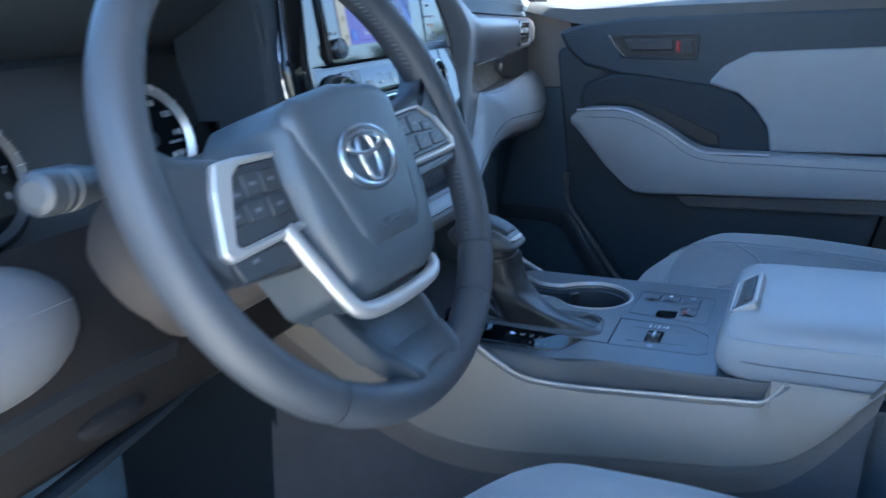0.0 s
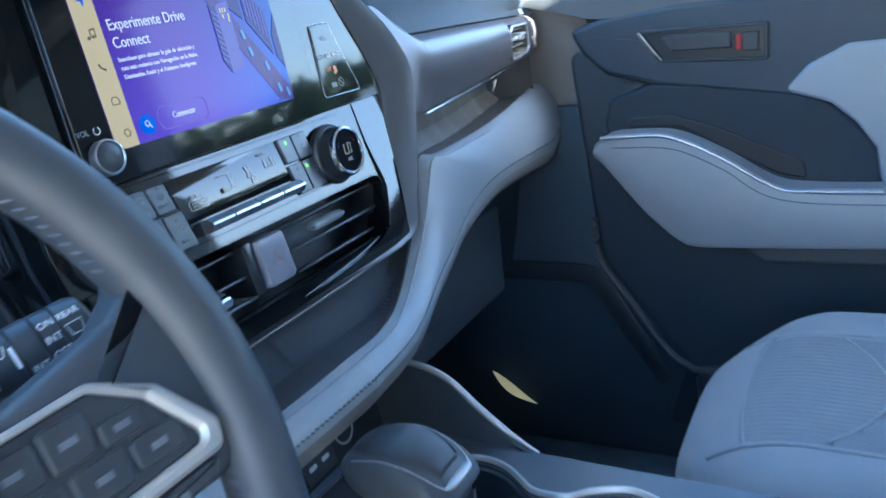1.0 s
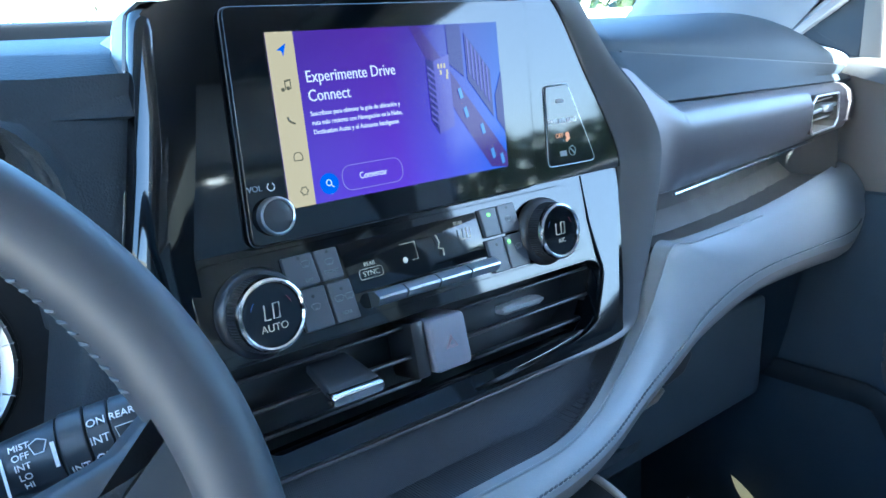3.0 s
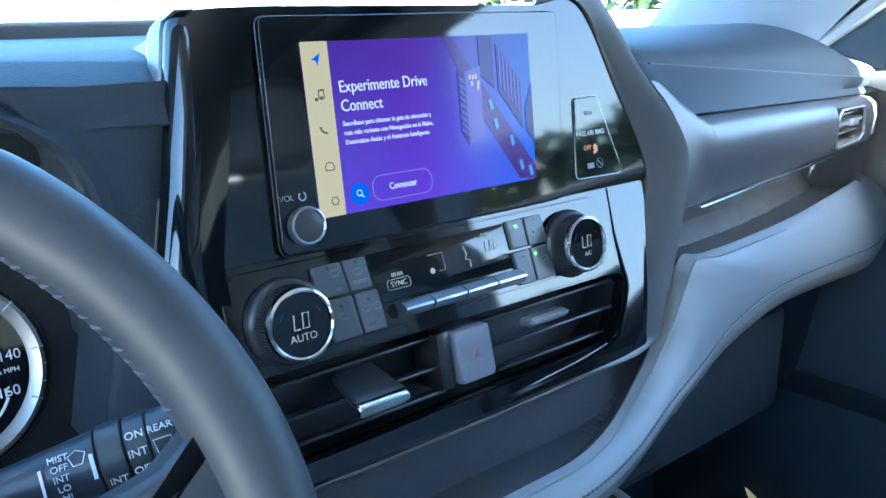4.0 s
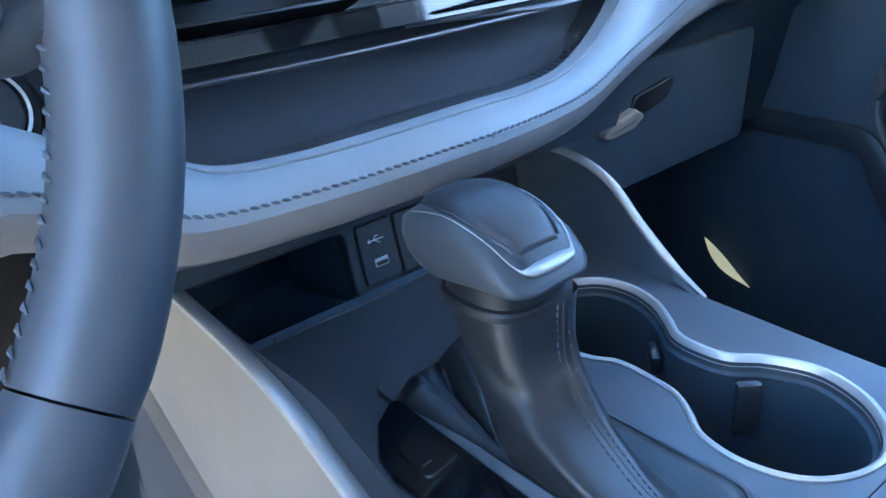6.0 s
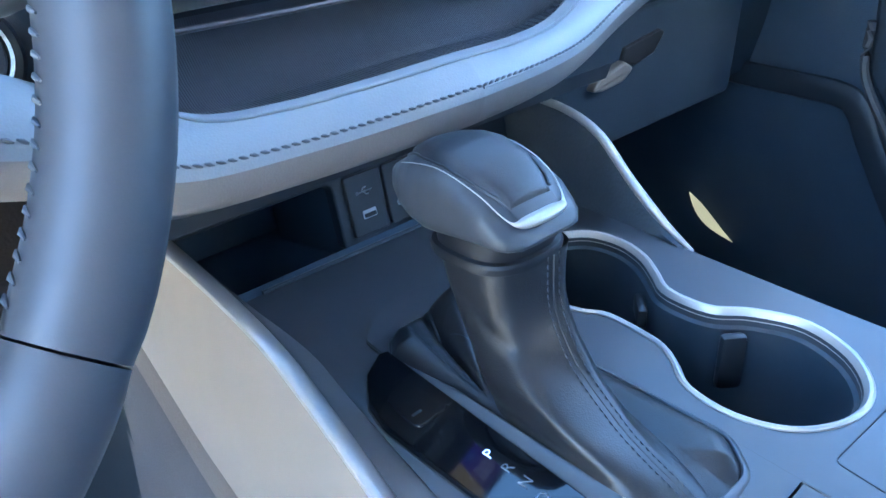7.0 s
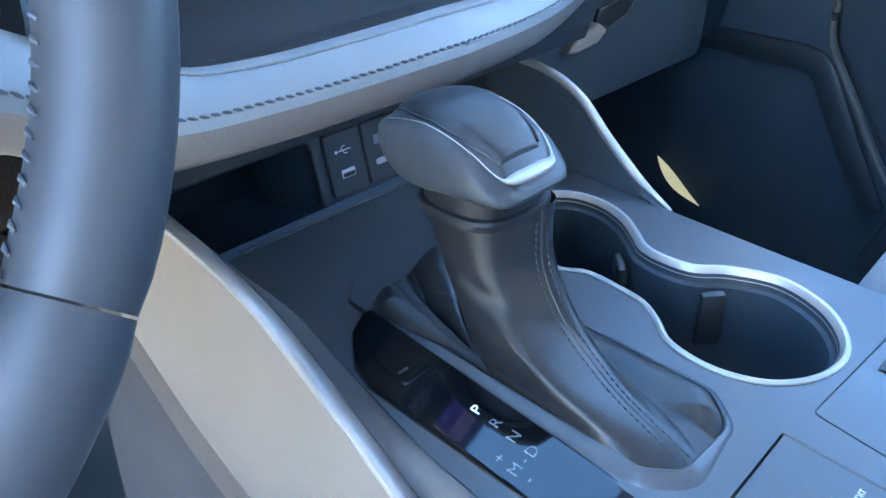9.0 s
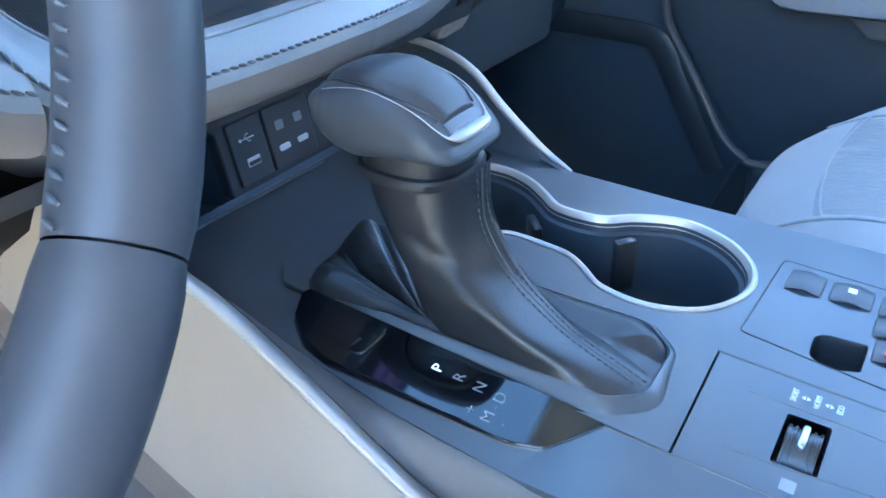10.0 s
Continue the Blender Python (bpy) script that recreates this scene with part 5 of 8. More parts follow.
part("fin", box(-0.040, -0.0012, -0.022, 0.044, 0.0012, -0.006, 0.0008, m=VM @ Matrix.Translation((0, 0.7465, 0))), VENT_BEIGE, pv)
part("vent_tab", box(-0.010, -0.0045, -0.006, 0.012, 0.0045, 0.004, 0.002, m=VM @ Matrix.Translation((0.004, 0.7375, 0))), SILVER, pv, "small bright tab")
tube([VM @ Vector((p.x, p.y, 0.0004)) for p in slot], 0.0014, pv, "rim", SILVER, closed=True)

# start button on the dash beside the column
sbm = Matrix.Translation((-0.2225, -0.018, 0.6135)) @ Matrix.Rotation(radians(72), 4, "X")
start = tagged(thing("start_button"), "round dark start button in a chrome ring", "start button")
part("button_cap", lathe([(0.0150, -0.01), (0.0150, 0.0030), (0.0140, 0.0040), (0.0090, 0.0034)], sbm, 40), BUTTON, start, "dark button cap")
part("chrome_ring", lathe([(0.0185, -0.012), (0.0185, 0.0020), (0.0175, 0.0040), (0.0160, 0.0042), (0.0153, 0.0025)], sbm, 44, cap0=False, cap1=False), CHROME, start, "chrome ring")
part("socket", lathe([(0.0250, -0.03), (0.0245, -0.006), (0.0215, -0.001), (0.0185, -0.0015)], sbm, 40), DARK_PLASTIC, start, "dark socket round the button")
for k, w in enumerate((0.0120, 0.0105, 0.0120)):
    writing("button_print", ("ENGINE", "START", "STOP")[k], 0.0042, sbm @ Matrix.Translation((0, 0.0050 - 0.0050 * k, 0.0040)), PAINT_WHITE, start)

# beyond the windows: cream wall, hedge and a parked car
plain("backdrop_wall", box(-16, 13.0, -0.42, 18, 13.3, 1.35, 0.02), WALL_CREAM, "cream boundary wall far beyond the bonnet", "wall")
# Unseen wall added on the driver side: hides blue sky, warms the light.
plain("backdrop_bounce_wall", box(-6.2, -14, -0.42, -5.9, 16, 2.2, 0.02), WALL_CREAM, "unseen plain cream wall added to warm the light from the driver side", "wall")
rng = np.random.default_rng(5)
hv, hf = [], []
for k in range(2600):
    c = Vector((rng.uniform(-16, 16), 14.2 + rng.uniform(-0.7, 0.9), 0.9 + rng.uniform(0, 1.0) * (1.3 + 0.8 * math.sin(k * 12.9))))
    a, t = Vector(rng.normal(size=3)).normalized(), rng.uniform(0.10, 0.22)
    b = a.orthogonal().normalized()
    n0 = len(hv)
    hv += [c - a * t, c + b * t * 0.5, c + a * t, c - b * t * 0.5]
    hf.append((n0, n0 + 1, n0 + 2, n0 + 3))
hme = bpy.data.meshes.new("hedge")
hme.from_pydata(hv, [], hf)
tagged(link("hedge", hme, DRY_LEAVES, None, "", 0), "sunlit dry brownish hedge behind the boundary wall", "hedge", kind="stuff")
tv, tf = [], []
for k in range(4200):
    az = rng.uniform(radians(40), radians(175))
    top = 5.2 + 0.9 * noise.noise(Vector((az * 9, 0.3, 0))) + 0.5 * noise.noise(Vector((az * 40, 1.3, 0)))
    d = 42 + rng.uniform(-2, 2)
    c = Vector((d * math.sin(az), d * math.cos(az), -0.4 + (top + 0.8) * rng.uniform(0, 1) ** 0.7))
    a, t = Vector(rng.normal(size=3)).normalized(), rng.uniform(0.5, 0.95)
    b = a.orthogonal().normalized()
    n0 = len(tv)
    tv += [c - a * t, c + b * t * 0.6, c + a * t, c - b * t * 0.6]
    tf.append((n0, n0 + 1, n0 + 2, n0 + 3))
tme = bpy.data.meshes.new("tree_belt")
tme.from_pydata(tv, [], tf)
tagged(link("tree_belt", tme, LEAVES, None, "", 0), "dark green belt of trees beyond the lot", "trees", kind="stuff")
pcar = tagged(thing("parked_car"), "dark blue car parked beside in the lot", "car")
CARX = 2.75
rws = []
for y, zb, zt, w in ((-2.6, -0.05, 0.35, 0.70), (-2.45, -0.2, 0.48, 0.84), (-1.2, -0.22, 0.55, 0.90), (0.6, -0.22, 0.56, 0.90), (1.6, -0.22, 0.50, 0.88), (2.1, -0.15, 0.32, 0.78), (2.2, -0.05, 0.15, 0.6)):
    rws.append([Vector((CARX + 0.2 + w * math.copysign(abs(math.cos(a)) ** 0.4, math.cos(a)), y, (zb + zt) / 2 + (zt - zb) / 2 * math.copysign(abs(math.sin(a)) ** 0.6, math.sin(a)))) for a in np.linspace(0, 2 * math.pi, 33)[:-1]])
part("body", loft(rws, True, True), BLUE_PAINT, pcar, "dark blue painted body")
rws = []
for y, z, w in ((-2.2, 0.50, 0.62), (-1.7, 0.92, 0.66), (-0.9, 1.02, 0.68), (0.0, 0.98, 0.66), (0.95, 0.54, 0.64)):
    rws.append([Vector((CARX + 0.2 + sx * w * k, y, zz)) for sx, k, zz in ((-1, 1.18, 0.5), (-1, 1.0, max(0.51, z - 0.05)), (-1, 0.85, z), (1, 0.85, z), (1, 1.0, max(0.51, z - 0.05)), (1, 1.18, 0.5))])
part("cabin", loft(rws), GLOSS_BLACK, pcar, "dark glazed cabin")
for y in (-1.6, 1.35):
    for sx in (-1, 1):
        wh = part("wheel", lathe([(0.30, -0.10), (0.33, -0.07), (0.33, 0.07), (0.30, 0.10)], Matrix.Translation((CARX + 0.2 + sx * 0.80, y, -0.09)) @ Matrix.Rotation(radians(90), 4, "Y"), 32), VENT_BLACK, pcar)
        part("rim", lathe([(0.20, -0.112), (0.20, 0.112)], Matrix.Translation((CARX + 0.2 + sx * 0.80, y, -0.09)) @ Matrix.Rotation(radians(90), 4, "Y"), 28), SILVER, wh)


# ---- centre console ----
CZ = 0.447
con = tagged(thing("center_console"), "grey centre console with satin dark top and silver edge trims", "center console")
CUP = spline([(0.060, -0.062, 0), (0.080, -0.078, 0), (0.0845, -0.100, 0), (0.078, -0.121, 0), (0.066, -0.138, 0), (0.0565, -0.150, 0), (0.054, -0.165, 0), (0.0565, -0.181, 0), (0.068, -0.196, 0), (0.0765, -0.221, 0), (0.068, -0.247, 0), (0.050, -0.2645, 0), (0.030, -0.2705, 0), (0.010, -0.2655, 0), (-0.006, -0.252, 0), (-0.0135, -0.230, 0), (-0.010, -0.207, 0), (0.001, -0.193, 0), (0.0085, -0.182, 0), (0.0115, -0.170, 0), (0.013, -0.144, 0), (0.006, -0.130, 0), (0.003, -0.108, 0), (0.012, -0.082, 0), (0.034, -0.065, 0), (0.060, -0.062, 0)], 100)[:-1]
CUP = [p.to_2d() for p in CUP]
EDGE_L = [(-0.118, 0.01), (-0.118, -0.055), (-0.129, -0.115), (-0.139, -0.174), (-0.1435, -0.228), (-0.1445, -0.2735)]
boot_base = fillet([(-0.0930, -0.0915), (-0.084, -0.0795), (-0.052, -0.074), (-0.033, -0.078), (-0.030, -0.110), (-0.030, -0.238), (-0.044, -0.2545), (-0.080, -0.2545), (-0.0895, -0.2425), (-0.0895, -0.135)], [0.006, 0.010, 0.012, 0.010, 0.02, 0.014, 0.014, 0.010, 0.010, 0.03], 6)
GEAR_EDGE = [(-0.1022, -0.2475), (-0.1258, -0.2350), (-0.1302, -0.2220), (-0.1298, -0.1285), (-0.1252, -0.1118), (-0.1130, -0.0955), (-0.0990, -0.0877)]
BAY = fillet([(-0.0945, -0.0862), (-0.0935, -0.0705), (-0.0745, -0.0550), (-0.0400, -0.0510), (-0.0222, -0.0597), (-0.0243, -0.172), (-0.0304, -0.272), (-0.0345, -0.345), (-0.0530, -0.3685), (-0.0975, -0.3725), (-0.1045, -0.3640), (-0.1030, -0.2746), *GEAR_EDGE], [0.004, 0.010, 0.010, 0.010, 0.008, 0.05, 0.05, 0.01, 0.010, 0.006, 0.006, 0.002, 0.003, 0.006, 0.010, 0.010, 0.010, 0.006, 0.003], 5)
top_out = [Vector(p) for p in [*EDGE_L, (-0.1455, -0.402), (0.0965, -0.402), (0.0985, -0.2735), (0.1005, -0.20), (0.1035, -0.13), (0.108, -0.06), (0.112, 0.01)]]
coin_hole = fillet([(0.0085, -0.3275), (-0.0135, -0.3275), (-0.0170, -0.3190), (-0.0150, -0.3060), (0.0070, -0.3050)], [0.002, 0.003, 0.006, 0.010, 0.008], 5)


# beside the gear lever the top leans over to the driver side, from a line along the lever's frame
def lean(p):
    h = 0.2128 * max(0.0, -0.089325 + 0.0475 * p.y - p.x) * min(1.0, max(0.0, (p.y + 0.275) / 0.03)) * min(1.0, max(0.0, (-0.062 - p.y) / 0.022))
    return Vector((p.x + 0.7 * h, p.y + 0.79 * h, p.z - h))


def leaned(b):
    for v in b.verts:
        v.co = lean(v.co)
    return b


part("top_panel", leaned(holed_plate(top_out, [CUP, BAY, coin_hole], CZ - 0.012, CZ, Matrix())), CONSOLE_TOP, con, "satin dark top panel", smooth=30)
# bays sunk into the top: boot surround and drive mode panel, with fine gaps
gap_in = lambda poly: inset(poly, 0.0002)
BAY_FRONT = fillet([(-0.0935, -0.0885), (-0.0935, -0.0705), (-0.0745, -0.0550), (-0.0400, -0.0510), (-0.0222, -0.0597), (-0.0243, -0.172), (-0.0303, -0.2718), (-0.1030, -0.2741), (-0.1010, -0.2430), (-0.0955, -0.130)], [0.004, 0.010, 0.010, 0.010, 0.008, 0.05, 0.001, 0.001, 0.05, 0.05], 5)
BAY_REAR = fillet([(-0.0304, -0.2724), (-0.0345, -0.345), (-0.0530, -0.3685), (-0.0975, -0.3725), (-0.1045, -0.3640), (-0.1030, -0.2747)], [0.001, 0.01, 0.010, 0.006, 0.006, 0.001], 5)
tog_hole = rrect(-0.0860, -0.3240, -0.0555, -0.3070, 0.0015, 3)
rise_at = lambda y: 0.0012 * min(1.0, max(0.0, (y + 0.135) / 0.055))


def raised(b):
    """Lifts the outer rim of the boot's panel towards the front."""
    for v in b.verts:
        if v.co.z > CZ - 0.005:
            near = min((v.co.to_2d() - p).length for p in boot_base)
            v.co.z += rise_at(v.co.y) * min(1.0, max(0.0, (near - 0.003) / 0.004))
    return b


part("boot_panel", raised(holed_plate(gap_in(BAY_FRONT), [inset(boot_base, -0.0012)], CZ - 0.012, CZ + 0.0006, Matrix())), CONSOLE_TOP, con, "satin dark panel round the gear lever", smooth=30)
part("toggle_panel", holed_plate(gap_in(BAY_REAR), [tog_hole], CZ - 0.012, CZ - 0.0001, Matrix()), CONSOLE_TOP, con, "satin dark panel with a drive mode wheel", smooth=30)
tube([Vector((x, y, CZ - 0.0001)) for x, y in ((-0.0883, -0.2900), (-0.0872, -0.312), (-0.0852, -0.334), (-0.0840, -0.350))], 0.0004, con, "panel_line", VENT_BLACK, n=5)
tube([Vector((x, y, CZ - 0.0001)) for x, y in ((-0.0505, -0.2900), (-0.0510, -0.312), (-0.0520, -0.334), (-0.0530, -0.350))], 0.0003, con, "panel_line", CONSOLE_SIDE, n=5)
tube([lean(Vector((p.x, p.y, CZ - 0.0001))) for p in BAY], 0.00055, con, "bay_gap", VENT_BLACK, n=6, closed=True)
part("groove_bed", box(-0.108, -0.385, CZ - 0.034, -0.018, -0.268, CZ - 0.0135), VENT_BLACK, con)
so = fillet([(0.0640, -0.2785), (0.0590, -0.362), (-0.024, -0.362), (-0.0105, -0.2755)], 0.004, 4)
tube([Vector((p.x, p.y, CZ)) for p in so], 0.0004, con, "switch_seam", VENT_BLACK, n=5, closed=True)
# front bin: floor that dips towards the bulkhead
bin_rows = []
for y, z in ((0.010, CZ - 0.001), (0.016, CZ + 0.002), (0.020, CZ - 0.002), (0.028, 0.425), (0.06, 0.41), (0.14, 0.41), (0.15, 0.52)):
    bin_rows.append([Vector((x, y, z)) for x in np.linspace(-0.155, 0.118, 8)])
part("front_bin", loft(bin_rows), BIN_NAVY, con, "dark storage bin under the dash")
tube([Vector((x, 0.0075 - 0.02 * x, CZ + 0.0012)) for x in np.linspace(-0.105, 0.03, 8)], 0.0014, con, "bin_lip", CONSOLE_TOP)

# silver trims and side panels
TL = [(-0.162, 0.12, 0.519), (-0.158, 0.06, 0.513), (-0.155, 0.0, 0.502), (-0.1525, -0.047, 0.4925), (-0.1500, -0.085, 0.4795), (-0.1490, -0.117, 0.4625), (-0.1485, -0.148, 0.4440), (-0.1480, -0.172, 0.4290), (-0.1478, -0.200, 0.4165), (-0.1475, -0.250, 0.4140), (-0.1470, -0.327, 0.4185), (-0.1465, -0.404, 0.4235), (-0.1465, -0.428, 0.4265), (-0.1465, -0.441, 0.4365), (-0.1465, -0.450, 0.4490)]
TR = [(0.118, 0.06, 0.509), (0.121, 0.015, 0.508), (0.1235, -0.022, 0.504), (0.1215, -0.052, 0.494), (0.1175, -0.080, 0.473), (0.1115, -0.109, 0.456), (0.1055, -0.137, 0.4455)]
def tilted(w, h, deg):
    """A flat oval section, leaning over to the driver side."""
    c, s = math.cos(radians(deg)), math.sin(radians(deg))
    return [(w * math.copysign(abs(math.cos(a)) ** 0.8, math.cos(a)) * c - h * math.sin(a) * s, w * math.copysign(abs(math.cos(a)) ** 0.8, math.cos(a)) * s + h * math.sin(a) * c) for a in np.linspace(0, 2 * math.pi, 19)[:-1]]


tl, tr = spline(TL, 80), spline(TR, 50)
part("silver_trim", sweep([p + Vector((-0.0020, 0, 0.0)) for p in tl], tilted(0.0088, 0.0032, 43), up=(0, 0, 1)), SILVER_PAINT, con, "brushed silver edge trim")
part("silver_trim", sweep(tr, tilted(0.0042, 0.0030, 30), scale=lambda u: 1 - 0.6 * max(0.0, (u - 0.8) / 0.2)), SILVER_PAINT, con, "brushed silver edge trim")
# inner walls between trims and top
edge_l = spline([(*p, CZ - 0.0005) for p in [(-0.122, 0.07), *EDGE_L, (-0.145, -0.34), (-0.145, -0.415), (-0.145, -0.436), (-0.145, -0.448)]][:12], 80)
rws = []
for p in tl:
    t = Vector((p.x + 0.003, p.y, p.z))
    q = Vector((float(np.interp(-p.y, [-a.y for a in edge_l], [a.x for a in edge_l])), p.y, CZ - 0.0003))
    q = lean(q)
    rws.append([t, t.lerp(q, 0.35) + Vector((-0.001, 0, 0.001)), t.lerp(q, 0.75) + Vector((-0.002, 0, 0.002)), t.lerp(q, 0.93) + Vector((-0.0008, 0, 0.0012)), q])
part("side_band", loft(rws), CONSOLE_SIDE, con, "dark grey band under the top edge")
rws = []
for p in tr:
    u = min(1, max(0, (p.y + 0.13) / 0.19))
    rws.append([Vector((p.x - 0.003, p.y, p.z)), Vector((p.x - 0.006, p.y, (p.z + CZ) / 2)), Vector((0.1035 + 0.0085 * u, p.y, CZ - 0.0003))])
part("side_band", loft(rws), DARK_SOFT, con)
BOT = [(0.12, 0.452), (0.07, 0.420), (0.04, 0.400), (0.0, 0.374), (-0.03, 0.360), (-0.06, 0.348), (-0.10, 0.336), (-0.16, 0.332), (-0.245, 0.343), (-0.30, 0.350), (-0.36, 0.357), (-0.41, 0.364), (-0.45, 0.378), (-0.485, 0.411), (-0.510, 0.445), (-0.525, 0.468)]
bot = spline([(-0.160, y, z) for y, z in BOT], 80)
top_line = []
for p in bot:
    e = min(tl, key=lambda q: abs(q.y - p.y))
    top_line.append(Vector((e.x - 0.004, p.y, e.z if p.y > -0.43 else 0.452)))
rws = [[a, a.lerp(b, 0.1) + Vector((-0.002, 0, 0)), a.lerp(b, 0.4) + Vector((-0.006, 0, 0)), a.lerp(b, 0.75) + Vector((-0.006, 0, 0)), a.lerp(b, 0.97) + Vector((-0.003, 0, 0)), b + Vector((0.004, 0, 0))] for a, b in zip(top_line, bot)]
rws = [r for r, p in zip(rws, bot) if p.y < 0.11]
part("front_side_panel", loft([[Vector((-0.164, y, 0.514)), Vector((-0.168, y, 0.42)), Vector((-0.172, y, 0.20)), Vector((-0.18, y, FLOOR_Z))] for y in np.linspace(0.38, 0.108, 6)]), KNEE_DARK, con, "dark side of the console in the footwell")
part("side_panel", loft(rws), GREY_PLASTIC, con, "pale grey moulded side panel")
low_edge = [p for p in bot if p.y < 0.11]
# Lighter strip above, dark part below: colour draws the shadow edge.
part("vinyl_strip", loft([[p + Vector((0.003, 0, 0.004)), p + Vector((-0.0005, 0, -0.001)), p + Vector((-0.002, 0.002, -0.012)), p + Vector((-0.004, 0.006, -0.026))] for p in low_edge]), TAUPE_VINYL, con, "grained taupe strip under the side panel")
part("shaded_lower_side", loft([[p + Vector((-0.0035, 0.006, -0.025)), p + Vector((-0.008, 0.012, -0.06)), Vector((p.x - 0.016, p.y + 0.03, 0.12)), Vector((p.x - 0.03, p.y + 0.04, FLOOR_Z))] for p in low_edge]), SIDE_SHADED, con, "lower console side in slate grey, shade painted in")
rws = []
for p in spline([(0.112, 0.07, CZ), (0.108, -0.06, CZ), (0.1035, -0.13, CZ), (0.1005, -0.20, CZ), (0.0985, -0.30, CZ), (0.097, -0.52, CZ)], 20):
    rws.append([p + Vector((0, 0, -0.0005)), p + Vector((0.006, 0, -0.008)), p + Vector((0.012, 0, -0.06)), Vector((p.x + 0.02, p.y, FLOOR_Z))])
part("passenger_side_panel", loft(rws), DARK_PLASTIC, con, "dark passenger side of the console")
rws = []
for p in tr:
    rws.append([p + Vector((0.003, 0, -0.003)), p + Vector((0.004, 0, -0.02)), Vector((p.x + 0.01, p.y, 0.38)), Vector((p.x + 0.02, p.y, FLOOR_Z))])
part("passenger_front_panel", loft(rws), DARK_SOFT, con)

# cup holders: ring, wells, grip tab
cup = tagged(thing("cup_holder"), "double cup holder with a bright silver rim", "cup holder")
bm = bmesh.new()
rings(bm, [[Vector((p.x, p.y, z)) for p in inset(CUP, s)] for s, z in ((-0.0022, CZ - 0.0005), (-0.0020, CZ + 0.0008), (-0.0008, CZ + 0.0016), (0.0006, CZ + 0.0013), (0.0022, CZ - 0.0008), (0.0030, CZ - 0.0045))])
part("rim", bm, SILVER_PAINT, cup, "bright silver rim")
bm = bmesh.new()
rings(bm, [[Vector((p.x, p.y, z)) for p in inset(CUP, s)] for s, z in ((0.0026, CZ - 0.002), (0.0034, CZ - 0.0075), (0.0056, CZ - 0.0088), (0.0064, CZ - 0.040), (0.0060, CZ - 0.072), (0.0090, CZ - 0.076))], True, False, True)
part("well", bm, WELL_NAVY, cup, "deep black wells")
part("grip_tab", box(-0.0035, -0.0072, -0.017, 0.0035, 0.0072, 0.017, 0.003, m=Matrix.Translation((0.0520, -0.1960, CZ - 0.024)) @ Matrix.Rotation(radians(52), 4, "Z")), VENT_BLACK, cup, "spring grip tab")
part("grip_tab", box(-0.003, -0.010, -0.006, 0.003, 0.010, 0.006, 0.002, m=Matrix.Translation((0.052, -0.1385, CZ - 0.018)) @ Matrix.Rotation(radians(-48), 4, "Z")), VENT_BLACK, cup, "spring grip tab")

# shifter: frame, boot, knob, gear panel
shift = tagged(thing("gear_shifter"), "automatic gear lever with black leather boot and chrome-trimmed knob", "gear shifter")
bm = bmesh.new()
wide = lambda p: (0.12 + 0.88 * min(1.0, max(0.0, (-0.088 - p.y) / 0.03))) * (1.0 if p.x < -0.075 else 0.45)
frame_rows = []
for s, z in ((-0.0080, -0.0002), (-0.0074, 0.0006), (-0.0052, 0.0022), (-0.0030, 0.0038), (-0.0016, 0.0042), (-0.0006, 0.0036), (0.0002, 0.0010), (0.0004, -0.006)):
    frame_rows.append([Vector((b.x + (p.x - b.x) * wide(b), b.y + (p.y - b.y) * wide(b), CZ + 0.0006 + z * (wide(b) if z > 0 else 1))) for p, b in zip(inset(boot_base, s), boot_base)])
rings(bm, frame_rows)
part("boot_frame", raised(bm), CONSOLE_TOP, shift, "satin dark boot frame")
NSEG = 144
SEAM_K = int(NSEG * 5.80 / 8)


def glide(values, s):
    """A smooth curve through evenly spaced values, at s from 0 to 1."""
    q = s * (len(values) - 1)
    k = min(int(q), len(values) - 2)
    u = q - k
    a, b, c, d = values[max(0, k - 1)], values[k], values[k + 1], values[min(len(values) - 1, k + 2)]
    return 0.5 * (2 * b + (c - a) * u + (2 * a - 5 * b + 4 * c - d) * u * u + (3 * b - a - 3 * c + d) * u ** 3)


